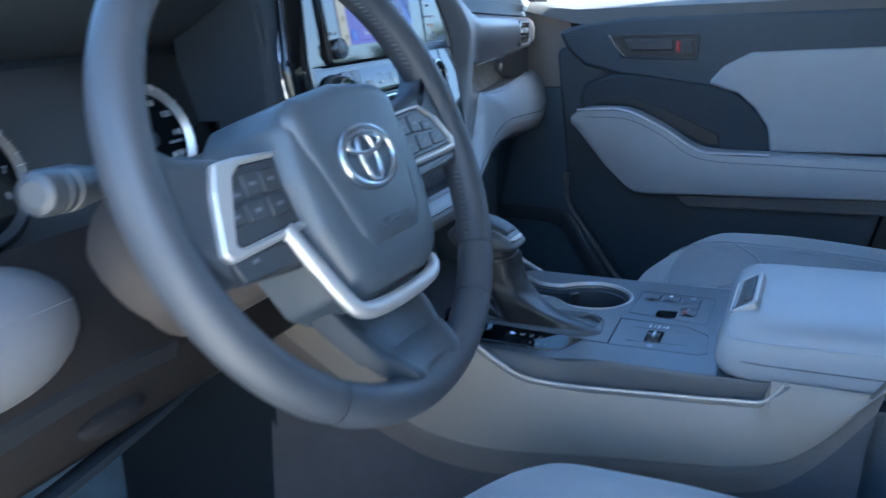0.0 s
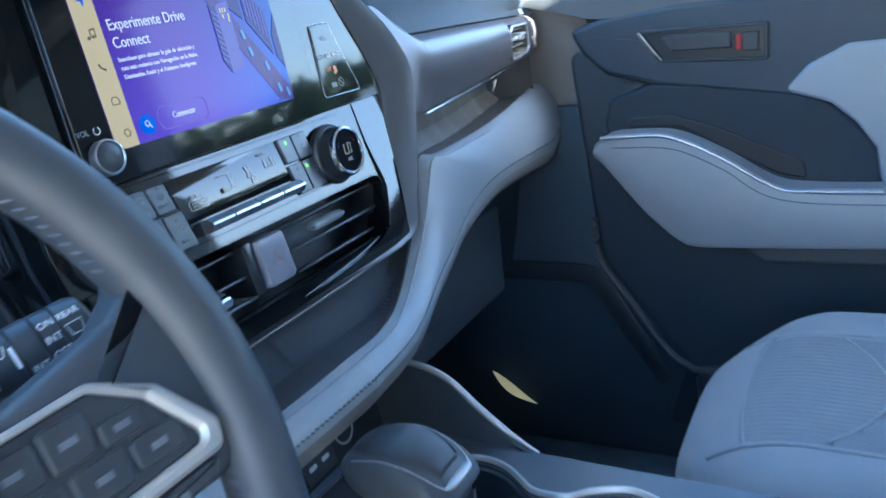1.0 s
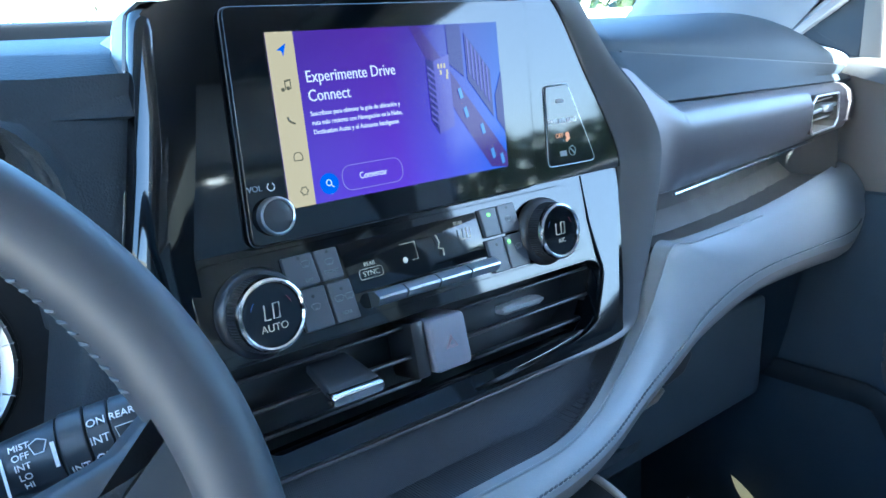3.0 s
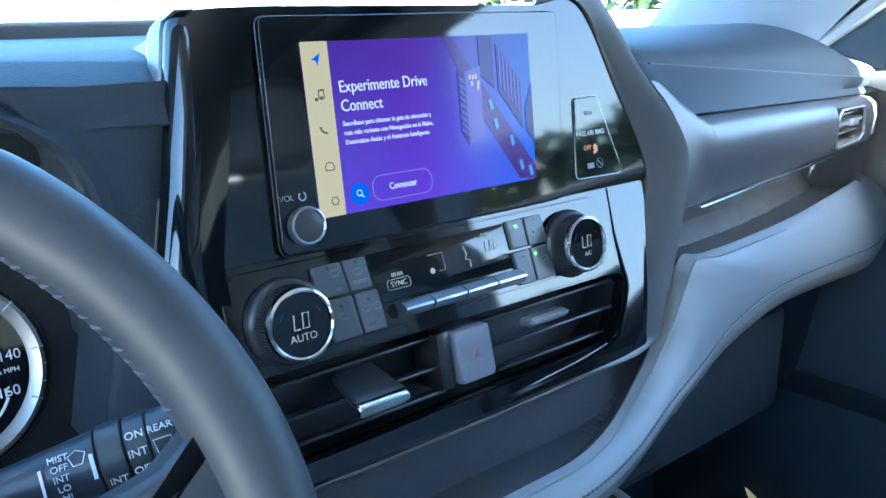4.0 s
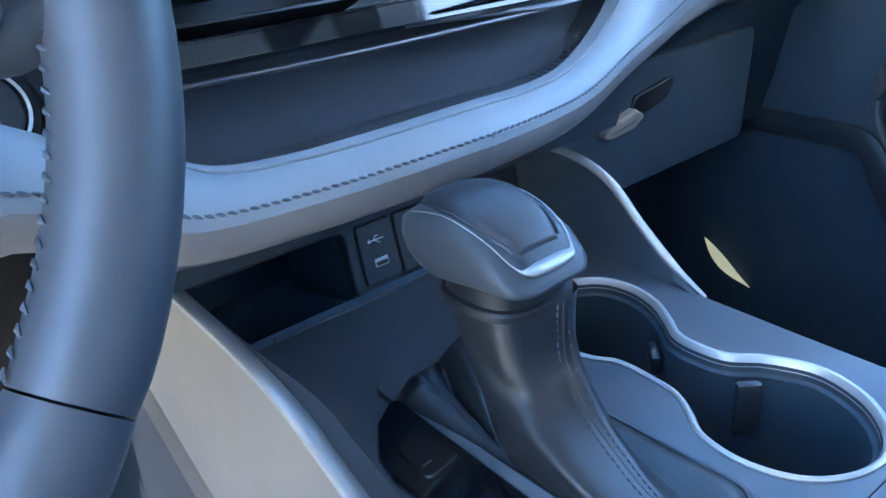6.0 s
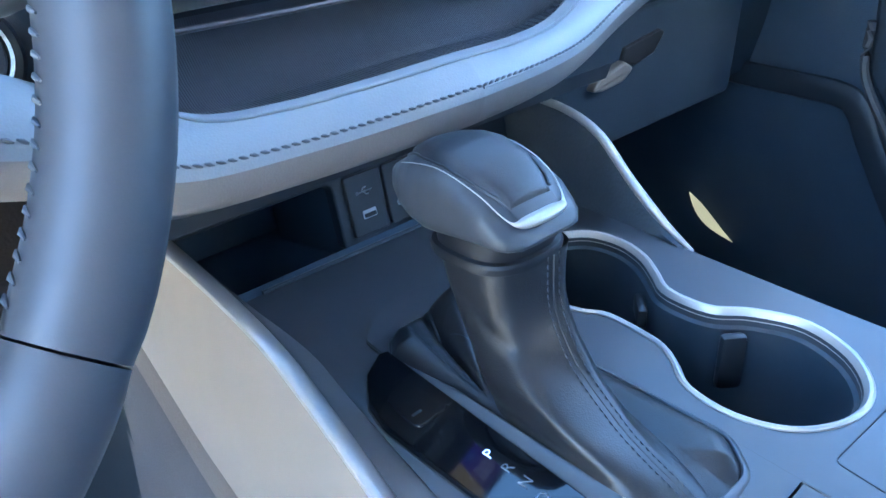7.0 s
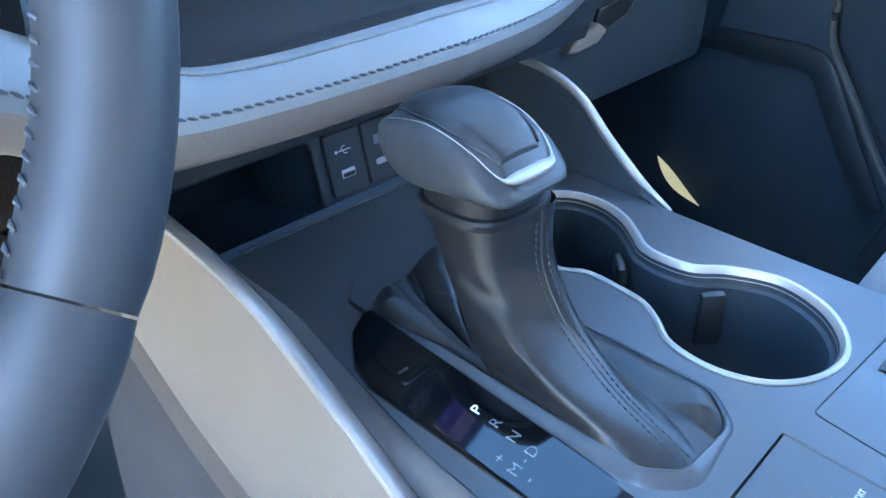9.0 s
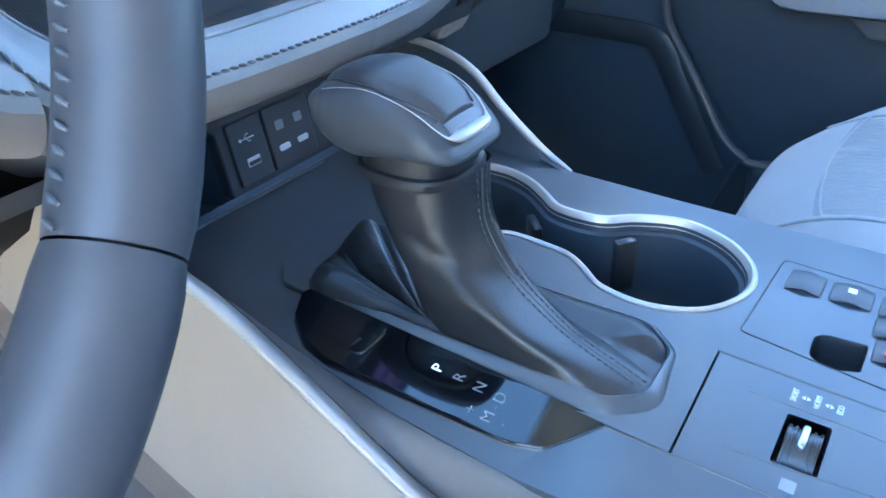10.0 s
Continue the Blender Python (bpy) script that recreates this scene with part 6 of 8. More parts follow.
def column_ring(s):
    """The column's outline at s, from 0 at the collar to 1 at its spread foot: it leans forward, its seam trails to the rear."""
    front = glide((-0.114, -0.1185, -0.1245, -0.1335, -0.142, -0.147, -0.1495, -0.152), s)
    rear = glide((-0.1640, -0.1665, -0.1715, -0.1845, -0.2055, -0.2245, -0.240, -0.2545), s)
    left = glide((-0.0885, -0.088, -0.0885, -0.0895, -0.0915, -0.0910, -0.0895, -0.0900), s)
    z = glide((0.522, 0.511, 0.497, 0.480, 0.466, 0.4580, 0.4535, 0.4495), s)
    right = -0.0405 - 0.0085 * s
    bulge = math.exp(-((s - 0.62) / 0.20) ** 2)
    mid = lambda k: front + (rear - front) * k
    ctrl = [Vector(p) for p in (
        (right, mid(0.5 - 0.14 * s), z - 0.002 * bulge),
        (right - 0.006 + 0.002 * s, front - 0.006 - 0.002 * s, z),
        (-0.0655, front, z + 0.002 * bulge),
        (left + 0.0050 - 0.0010 * s, front - 0.0048, z + 0.004 * bulge),
        (left, mid(0.5 - 0.06 * s), z + 0.0075 * bulge),
        (left + 0.0060 * (1 - s), rear + 0.0045 + 0.010 * s, z + 0.0045 * bulge),
        (-0.052 - 0.018 * s, rear, z - 0.0035 * bulge),
        (-0.0425 - 0.0120 * s, rear + 0.0070 + 0.021 * s, z - 0.005 * bulge))]
    out = []
    centre = sum(ctrl, Vector()) / 8
    for i in range(NSEG):
        a = i / NSEG * 8
        j, v = int(a), a - int(a)
        p0, p1, p2, p3 = (ctrl[(j + d) % 8] for d in (-1, 0, 1, 2))
        p = 0.5 * (2 * p1 + (p2 - p0) * v + (2 * p0 - 5 * p1 + 4 * p2 - p3) * v * v + (3 * p1 - p0 - 3 * p2 + p3) * v ** 3)
        away = (p - centre).to_2d().normalized()
        ease = math.sin(math.pi * min(1.0, max(0.0, s))) ** 0.8
        # soft lengthwise drags and slanting creases in the hide
        fold = 0.0011 * noise.noise(Vector((p.x * 45, p.y * 45 + 3, p.z * 60)))
        fold += 0.0019 * math.sin(7.5 * s + 0.55 * a - 0.6) * math.exp(-((a - 5.0) / 1.1) ** 2)
        fold -= 0.0020 * math.exp(-((s - 0.33 - 0.06 * (a - 4)) / 0.05) ** 2) * math.exp(-((a - 4.6) / 1.0) ** 2)
        fold += 0.0010 * math.exp(-((a - 6.0) / 0.12) ** 2)
        out.append(p + Vector((away.x, away.y, 0)) * fold * ease)
    return out


part("leather_boot", loft([column_ring(k / 44) for k in range(45)], True), BOOT_LEATHER, shift, "creased black leather boot", smooth=80)


# the spread skirt: rolled edge, gathered front with creases that meet beside the column, hollow beside the seam
def skirt_height(x, y, d):
    tail = min(1.0, max(0.0, (y + 0.254) / 0.026 + max(0.0, x + 0.052) / 0.014))
    z = tail * (0.0052 * (1 - math.exp(-d / 0.0030)) - 0.0026 * min(1.0, max(0.0, (d - 0.009) / 0.014))) - 0.0022 * (1 - tail)
    vx, vy = x + 0.0850, y + 0.1520
    r, ang = math.hypot(vx, vy), math.degrees(math.atan2(vx, vy))
    front = min(1.0, max(0.0, (y + 0.168) / 0.030))
    lobe = lambda a0, a1, p: max(0.0, math.sin(math.pi * min(1.0, max(0.0, (ang - a0) / (a1 - a0))))) ** p
    gather = r * (0.115 * lobe(-26, 17, 0.55) + 0.20 * lobe(19, 52, 0.6) + 0.24 * lobe(50, 120, 0.7))
    for a0, deep, wide in ((18, 0.0062, 2.4), (33, 0.0034, 2.0), (46, 0.0040, 2.5), (5, 0.0016, 1.8), (62, 0.0020, 3.0)):
        gather -= deep * math.exp(-abs(ang - a0 - 70 * (r - 0.03)) / wide) * min(1.0, r / 0.012)
    gather += 0.0005 * noise.noise(Vector((x * 60, y * 45, 0.4))) * min(1.0, d / 0.01)
    return z + front * gather * (1 - math.exp(-d / 0.0085)) * 1.25


loop = []
for a, b in zip(boot_base, boot_base[1:] + boot_base[:1]):
    n = max(1, int((b - a).length / 0.0009))
    loop += [a.lerp(b, k / n) for k in range(n)]
skirt = []
for k in range(46):
    s = 1 - (k / 45) ** 1.25
    row = []
    for p in loop:
        c = Vector((-0.0655, min(-0.105, max(-0.225, p.y))))
        q = c.lerp(p, s)
        row.append(Vector((q.x, q.y, CZ + 0.0010 + skirt_height(q.x, q.y, (p - q).length))))
    skirt.append(row)
part("boot_skirt", loft([[Vector((p.x, p.y, CZ - 0.008)) for p in loop], *skirt], True), BOOT_LEATHER, shift, "gathered black leather with creases", smooth=80)
for side in (-1, 1):
    pth = []
    for s in np.linspace(0.02, 0.97, 26):
        ring = column_ring(s)
        k = SEAM_K + side * 2
        away = (ring[k] - sum(ring, Vector()) / NSEG).normalized()
        pth.append(ring[k] + away * 0.0004)
    stitches("boot_stitching", pth, shift, STITCH_DARK, 0.0023, 0.0010, 0.00050)
tube(spline([column_ring(s)[SEAM_K] - Vector((0, 0.0002, 0.0004)) for s in np.linspace(0.02, 0.98, 24)], 50), 0.0006, shift, "boot_seam", VENT_BLACK, n=6)
KC = Vector((-0.0655, -0.137, 0))
collar = [[Vector((KC.x + k * math.copysign(abs(math.cos(a)) ** 0.72, math.cos(a)), KC.y - 0.0010 + k * math.copysign(abs(math.sin(a)) ** 0.72, math.sin(a)), z)) for a in np.linspace(0, 2 * math.pi, 49)[:-1]] for k, z in ((0.0245, 0.5180), (0.0261, 0.5192), (0.0264, 0.5222), (0.0256, 0.5236), (0.0236, 0.5241), (0.0236, 0.5350))]
part("collar", loft(collar, True), COLLAR_BLACK, shift, "gloss black collar")
ST = [(-0.0318, 0.5340, 0.5350, 0.013), (-0.0306, 0.5322, 0.5370, 0.0185), (-0.0275, 0.5312, 0.5400, 0.0225), (-0.0234, 0.5305, 0.5435, 0.0248), (-0.016, 0.5295, 0.5510, 0.0264), (-0.004, 0.5275, 0.5575, 0.0270), (0.01, 0.5250, 0.5615, 0.0270), (0.020, 0.5238, 0.5612, 0.0265), (0.030, 0.5255, 0.5590, 0.0252), (0.037, 0.5290, 0.5560, 0.0235), (0.043, 0.5345, 0.5522, 0.0208), (0.048, 0.5400, 0.5490, 0.0162), (0.0508, 0.5435, 0.5468, 0.0095)]


def knob_at(f):
    for a, b in zip(ST, ST[1:]):
        if a[0] <= f <= b[0]:
            u = (f - a[0]) / (b[0] - a[0])
            return [a[k] + (b[k] - a[k]) * u for k in range(4)]
    return ST[-1] if f > 0 else ST[0]


def knob_ring(f, grow=0.0):
    _, zb, zt, w = knob_at(f)
    zc, h = (zb + zt) / 2, (zt - zb) / 2
    out = []
    for i in range(40):
        a = 2 * math.pi * i / 40
        c, s = math.cos(a), math.sin(a)
        e = 0.72 if s > 0 else 0.60
        out.append(Vector((KC.x + (w + grow) * math.copysign(abs(c) ** e, c), KC.y + f, zc + (h + grow) * math.copysign(abs(s) ** e, s))))
    return out


def knob_top(f, x, lift=0.0):
    _, zb, zt, w = knob_at(f)
    zc, h = (zb + zt) / 2, (zt - zb) / 2
    q = min(0.999, abs(x) / w)
    s = max(0.0, 1 - q ** (2 / 0.72)) ** (0.72 / 2)
    return Vector((KC.x + x, KC.y + f, zc + h * s + lift))


part("knob", loft([knob_ring(f) for f in sorted({s[0] for s in ST} | set(np.linspace(-0.031, 0.046, 24)))], True, True), WHEEL_HUB, shift, "dark grey knob shell")
PAD_W = (0.0128, 0.0160, 0.0180, 0.0188, 0.0188, 0.0178, 0.0150, 0.0112, 0.0060)
rws = []
for k in range(30):
    f = -0.0200 + 0.0680 * k / 29
    w = glide(PAD_W, k / 29)
    row = []
    for q in np.linspace(-1, 1, 17):
        roll = max(0.0, (abs(q) - 0.80) / 0.20)
        row.append(knob_top(f, q * w, 0.0032 - 0.0010 * q * q - 0.0030 * roll * roll - 0.0035 * max(0.0, (f - 0.040) / 0.008) ** 2))
    rws.append(row)
e0 = [p + Vector((0, -0.0009, -0.0012)) for p in rws[0]]
e1 = [p + Vector((0, -0.0006, -0.0050)) for p in rws[0]]
part("knob_pad", loft([e1, e0, *rws]), BLACK_LEATHER, shift, "black leather knob pad", smooth=60)
seam = [knob_top(-0.0200 + 0.0680 * u, sg * (glide(PAD_W, u) + 0.0004), 0.0001) for sg, us_ in ((-1, np.linspace(0.02, 1, 22)), (1, np.linspace(1, 0.02, 22))) for u in us_]
tube(seam, 0.0008, shift, "pad_seam", VENT_BLACK, n=6)
cpath = [(0.036, -0.0200), (0.026, -0.0212), (0.012, -0.0216), (-0.002, -0.0212), (-0.013, -0.0200), (-0.0205, -0.0182), (-0.0248, -0.0155), (-0.0264, -0.0120), (-0.0268, -0.006), (-0.0269, 0.0)]
cpath += [(f, -x) for f, x in cpath[-2::-1]]
cp = spline([knob_top(f, x, 0.0011) for f, x in cpath], 80)
part("knob_trim", sweep(cp, [(0.0026 * math.copysign(abs(a) ** 0.6, a), 0.0014 * b) for a, b in circle(1.0, 12)], scale=lambda u: 0.13 + 1.36 * math.exp(-((u - 0.5) / 0.14) ** 4)), SILVER_PAINT, shift, "satin chrome U-shaped trim")
part("release_notch", loft([[knob_top(f, x, 0.0009) for x in np.linspace(-0.0125, 0.0125, 9)] for f in (-0.0250, -0.0232, -0.0205)]), VENT_BLACK, shift)
gp = fillet([(-0.0935, -0.0888), *[(x + 0.0005, y) for x, y in GEAR_EDGE[::-1]], (-0.0985, -0.2470)], [0.002, 0.003, 0.006, 0.010, 0.010, 0.010, 0.006, 0.003, 0.003], 5)
NOSE = Matrix.Translation((0, -0.24, CZ)) @ Matrix.Rotation(radians(1.6), 4, "X") @ Matrix.Translation((0, 0.24, -CZ))
part("gear_panel", leaned(prism(gp, CZ - 0.010, CZ + 0.0006, NOSE, 0.0010)), GLOSS_BLACK, shift, "gloss black gear indicator panel")
part("shift_lock_cover", leaned(prism(fillet([(-0.1024, -0.1070), (-0.0992, -0.1417), (-0.1211, -0.1425), (-0.1190, -0.1180)], 0.005, 5), CZ - 0.002, CZ + 0.0016, NOSE, 0.0009)), GLOSS_BLACK, shift, "flush gloss cover of the shift lock")
part("lock_slot", leaned(box(-0.1170, -0.1352, CZ + 0.0008, -0.1115, -0.1338, CZ + 0.0018, m=NOSE)), VENT_BLACK, shift)
for txt, x, y, mt in (("P", -0.1087, -0.1745, LED_BLUE), ("R", -0.1087, -0.1855, PAINT_DIM), ("N", -0.1093, -0.1960, PAINT_DIM), ("D", -0.1102, -0.2065, PAINT_DIM), ("M", -0.1222, -0.2082, PAINT_DIM), ("+", -0.1222, -0.2002, PAINT_DIM), ("-", -0.1224, -0.2152, PAINT_DIM), ("-", -0.1162, -0.2073, PAINT_DIM)):
    writing("gear_letter", txt, 0.0074, Matrix.Translation(lean(NOSE @ Vector((x, y, CZ + 0.0007)))) @ Matrix.Rotation(radians(-14), 4, "Y"), mt, shift, thin=0.012)

# switches and mode wheel
sw = tagged(thing("seat_switches"), "small grey seat heater and camera switches", "switches")
for x0, y0, x1, y1 in ((0.0365, -0.3020, 0.0560, -0.2835), (0.0365, -0.3245, 0.0550, -0.3040), (0.0355, -0.3480, 0.0535, -0.3265), (0.0165, -0.3480, 0.0335, -0.3265), (-0.0030, -0.3480, 0.0145, -0.3290)):
    rws = []
    for y, z in ((y0, CZ - 0.001), (y0 + 0.001, CZ + 0.0012), ((y0 + y1) / 2, CZ + 0.0030), (y1 - 0.001, CZ + 0.0012), (y1, CZ - 0.001)):
        rws.append([Vector((x, y, z - (0.0008 if k in (0, 5) else 0))) for k, x in enumerate(np.linspace(x0, x1, 6))])
    part("rocker_switch", loft(rws), BUTTON, sw, "curved grey rocker switch")
part("switch_print", box(0.044, -0.316, CZ + 0.0030, 0.048, -0.312, CZ + 0.0034), PAINT_WHITE, sw)
part("switch_print", box(0.040, -0.342, CZ + 0.0026, 0.049, -0.336, CZ + 0.0033), PAINT_DIM, sw)
part("red_symbol", box(0.000, -0.337, CZ + 0.0026, 0.0035, -0.334, CZ + 0.0033), RED, sw, "red lit symbol")
part("switch_print", box(0.006, -0.340, CZ + 0.0026, 0.012, -0.337, CZ + 0.0033), PAINT_DIM, sw)
well = bmesh.new()
rings(well, [[Vector((p.x, p.y, z)) for p in coin_hole] for z in (CZ - 0.001, CZ - 0.02)], True, False, True)
part("coin_well", well, DARK_PLASTIC, sw, "round dark recess")
mode = tagged(thing("drive_mode_wheel"), "ribbed drive mode wheel with a bright centre bar", "mode wheel")
bm = bmesh.new()
rings(bm, [[Vector((p.x, p.y, z)) for p in tog_hole] for z in (CZ - 0.0005, CZ - 0.016)], True, False, True)
part("recess", bm, VENT_BLACK, mode)
part("wheel_body", loft([[Vector((-0.0708 + 0.0128 * math.cos(a), y, CZ - 0.0098 + 0.0128 * math.sin(a))) for a in np.linspace(0, 2 * math.pi, 29)[:-1]] for y in (-0.3215, -0.3095)], True, True), BUTTON, mode, smooth=30)
for y in (-0.3215, -0.3190, -0.3122, -0.3098):
    part("wheel_rib", loft([[Vector((-0.0708 + (0.0132 + r) * math.cos(a), y + d, CZ - 0.0098 + (0.0132 + r) * math.sin(a))) for a in np.linspace(0.2, math.pi - 0.2, 16)] for r, d in ((-0.002, -0.0007), (0.0004, -0.0005), (0.0004, 0.0005), (-0.002, 0.0007))]), VENT_BLACK, mode)
part("bright_bar", box(-0.0770, -0.3172, CZ + 0.0005, -0.0635, -0.3142, CZ + 0.0040, 0.001), TOGGLE_METAL, mode, "bright bar")
for txt, y in (("SPORT", -0.3070), ("NORM", -0.3160), ("ECO", -0.3248)):
    writing("print", txt, 0.0034, Matrix.Translation((-0.0430, y, CZ + 0.0001)) @ Matrix.Diagonal((0.85, 1, 1, 1)), PAINT_WHITE, mode)
for y in (-0.3115, -0.3204):
    for sg in (-1, 1):
        part("arrow_print", prism([Vector((-0.0442, y + sg * 0.0003)), Vector((-0.0418, y + sg * 0.0003)), Vector((-0.0430, y + sg * 0.0017))], CZ - 0.0002, CZ + 0.0002), PAINT_WHITE, mode, smooth=0)
part("print_bar", prism(rrect(-0.0990, -0.3185, -0.0925, -0.3130, 0.0008), CZ - 0.0002, CZ + 0.0002), PAINT_DIM, mode)

# USB panel under the dash
usb = tagged(thing("usb_panel"), "dark sloping panel with USB sockets and a power outlet", "usb panel")
ax, av = Vector((1, 0, 0)), Vector((0, 0.22, 0.97)).normalized()
an = ax.cross(av)
UP = Matrix(((ax.x, av.x, an.x, 0.0), (ax.y, av.y, an.y, 0.0235), (ax.z, av.z, an.z, 0.4700), (0, 0, 0, 1)))
shape = fillet([(-0.158, 0.019), (-0.0395, 0.019), (-0.0395, -0.026), (0.116, -0.026), (0.116, 0.045), (-0.158, 0.045)], [0.002, 0.007, 0.006, 0.002, 0.002, 0.002], 5)
part("plate", prism(shape, -0.008, 0.0, UP, 0.0018), DARK_PLASTIC, usb, "dark plastic plate")
part("cavity", loft([[UP @ Vector(p) for p in ((-0.158, -0.030, d), (-0.158, 0.022, d), (-0.036, 0.022, d), (-0.036, -0.030, d))] for d in (-0.004, -0.09)]), BIN_NAVY, usb)
for x, w in ((-0.0175, 0.014), (0.0185, 0.020)):
    part("socket_plate", prism(rrect(x - w, -0.020, x + w, 0.020, 0.0025), -0.002, 0.0022, UP, 0.001), BUTTON, usb, "grey socket plate")
part("usb_socket", prism(rrect(-0.0228, -0.0095, -0.0122, -0.0040, 0.0008), 0.0, 0.0026, UP, 0.0004), SILVER, usb, "silver USB socket")
part("usb_tongue", prism(rrect(-0.0220, -0.0088, -0.0130, -0.0062, 0.0003), 0.0, 0.0030, UP), VENT_BLACK, usb)
for pth in (((-0.0235, 0.0080), (-0.0125, 0.0080)), ((-0.0205, 0.0080), (-0.0185, 0.0105), (-0.0165, 0.0105)), ((-0.0190, 0.0080), (-0.0172, 0.0058), (-0.0155, 0.0058))):
    tube([UP @ Vector((x, y, 0.0024)) for x, y in pth], 0.00035, usb, "usb_print", PAINT_WHITE, n=5)
part("usb_print", lathe([(0.0011, 0.0), (0.0011, 0.0004)], UP @ Matrix.Translation((-0.0238, 0.0080, 0.0021)), 12), PAINT_WHITE, usb)
for x in (0.0100, 0.0270):
    part("usb_socket", prism(rrect(x - 0.0050, -0.0095, x + 0.0050, -0.0055, 0.0019), 0.0, 0.0028, UP, 0.0004), SILVER, usb, "small USB socket")
    part("print_bar", prism(rrect(x - 0.0035, 0.004, x + 0.0035, 0.010, 0.001), 0.0, 0.0025, UP), PAINT_DIM, usb)
tube([UP @ Vector((0.0590 + 0.0120 * math.cos(a), 0.0120 * math.sin(a), 0.001)) for a in np.linspace(0, 2 * math.pi, 33)[:-1]], 0.0012, usb, "outlet_ring", SILVER, n=6, closed=True)
part("outlet_cap", lathe([(0.0112, 0.0), (0.0112, 0.0012)], UP @ Matrix.Translation((0.059, 0, 0)), 28), DARK_PLASTIC, usb)
part("print_bar", prism(rrect(0.078, 0.008, 0.086, 0.014, 0.001), 0.0, 0.0006, UP), PAINT_DIM, usb)

# armrest lid
lid = tagged(thing("console_armrest"), "padded pale grey leather console armrest, closed", "armrest")


def lid_ring(y, k):
    x0, x1, z0, z1 = -0.150, 0.068, 0.434, 0.504
    s = 0.22 + 0.78 * k
    cxx = (x0 + x1) / 2
    out = []
    for i in range(48):
        a = 2 * math.pi * i / 48
        c, sn = math.cos(a), math.sin(a)
        zz = (z0 + z1) / 2 - 0.003 * (1 - k) + (z1 - z0) / 2 * s * math.copysign(abs(sn) ** 0.62, sn)
        out.append(Vector((cxx + (x1 - x0) / 2 * (0.82 + 0.18 * k) * math.copysign(abs(c) ** 0.40, c), y, zz)))
    return out


lid_rows = [lid_ring(y, k) for y, k in ((-0.3830, 0.0), (-0.3834, 0.20), (-0.3850, 0.42), (-0.3885, 0.64), (-0.3945, 0.82), (-0.404, 0.94), (-0.418, 1.0), (-0.46, 1.0), (-0.55, 1.0), (-0.66, 1.0), (-0.74, 1.0), (-0.75, 0.6))]
part("pad", loft(lid_rows, True, True), GREY_LEATHER, lid, "pale grey padded leather")
tube(spline([(-0.146, -0.402, 0.4665), (-0.1505, -0.42, 0.4660), (-0.1508, -0.50, 0.4655), (-0.1508, -0.74, 0.4655)], 24), 0.0006, lid, "seam", STITCH)
tube(spline([(-0.120, -0.3890, 0.489), (-0.146, -0.398, 0.488), (-0.1515, -0.42, 0.487), (-0.1512, -0.50, 0.487), (-0.1512, -0.74, 0.487)], 30), 0.0009, lid, "piping", GREY_LEATHER)
lt = tagged(thing("armrest_latch"), "dark armrest latch recess with a pale rim and grey paddle", "latch")
LM = Matrix(((1, 0, 0, -0.0620), (0, 0.866, 0.5, -0.4030), (0, -0.5, 0.866, 0.5015), (0, 0, 0, 1)))
part("recess", prism(rrect(-0.043, -0.0105, 0.043, 0.0110, 0.004), -0.006, 0.0012, LM, 0.0004), VENT_BLACK, lt)
part("latch_frame", frame_plate(rrect(-0.0475, -0.0150, 0.0475, 0.0125, 0.006), rrect(-0.0425, -0.0100, 0.0425, 0.0110, 0.004), -0.004, 0.0026, LM, 0.0012), SILVER_PAINT, lt, "pale satin rim")
part("latch_paddle", box(-0.030, -0.0095, 0.0, 0.036, -0.0010, 0.0036, 0.0014, m=LM), CONSOLE_SIDE, lt, "dark grey paddle")
for k in range(5):
    part("paddle_rib", box(-0.026, -0.0085 + 0.0015 * k, 0.0034, 0.032, -0.0079 + 0.0015 * k, 0.0040, m=LM), VENT_BLACK, lt)
part("console_box", box(-0.146, -0.76, 0.10, 0.095, -0.395, 0.436, 0.01), DARK_SOFT, con, "dark console box under the armrest")

# ---- steering wheel ----
WM = Matrix(((0.99890, 0.01809, -0.04314, -0.389), (-0.04678, 0.38623, -0.92122, -0.148), (0.0, 0.92223, 0.38665, 0.687), (0, 0, 0, 1)))
wheel = tagged(thing("steering_wheel"), "black leather steering wheel with silver spoke trim and buttons", "steering wheel")
WR = 0.1718


def rim_point(deg, r=0.0, a=0.0):
    """A point on the rim's section at an angle round the wheel: a is the angle round the tube."""
    d = radians(deg)
    k = r * math.cos(a)
    return WM @ Vector(((WR + k) * math.cos(d), (WR + k) * math.sin(d), r * 1.06 * math.sin(a)))


def rim_radius(deg):
    d = (deg + 360) % 360
    bulge = sum(math.exp(-(((d - c + 180) % 360 - 180) / 16) ** 2) for c in (18, 162))
    return 0.0146 + 0.0008 * bulge


def rim_arc(d0, d1, n, grow=0.0):
    rws = []
    for k in range(n + 1):
        dg = d0 + (d1 - d0) * k / n
        edge = min(k, n - k)
        r = rim_radius(dg) + grow - (0.0009 if edge == 0 else 0.0002 if edge == 1 else 0)
        rws.append([rim_point(dg, r, 2 * math.pi * i / 20) for i in range(20)])
    return rws


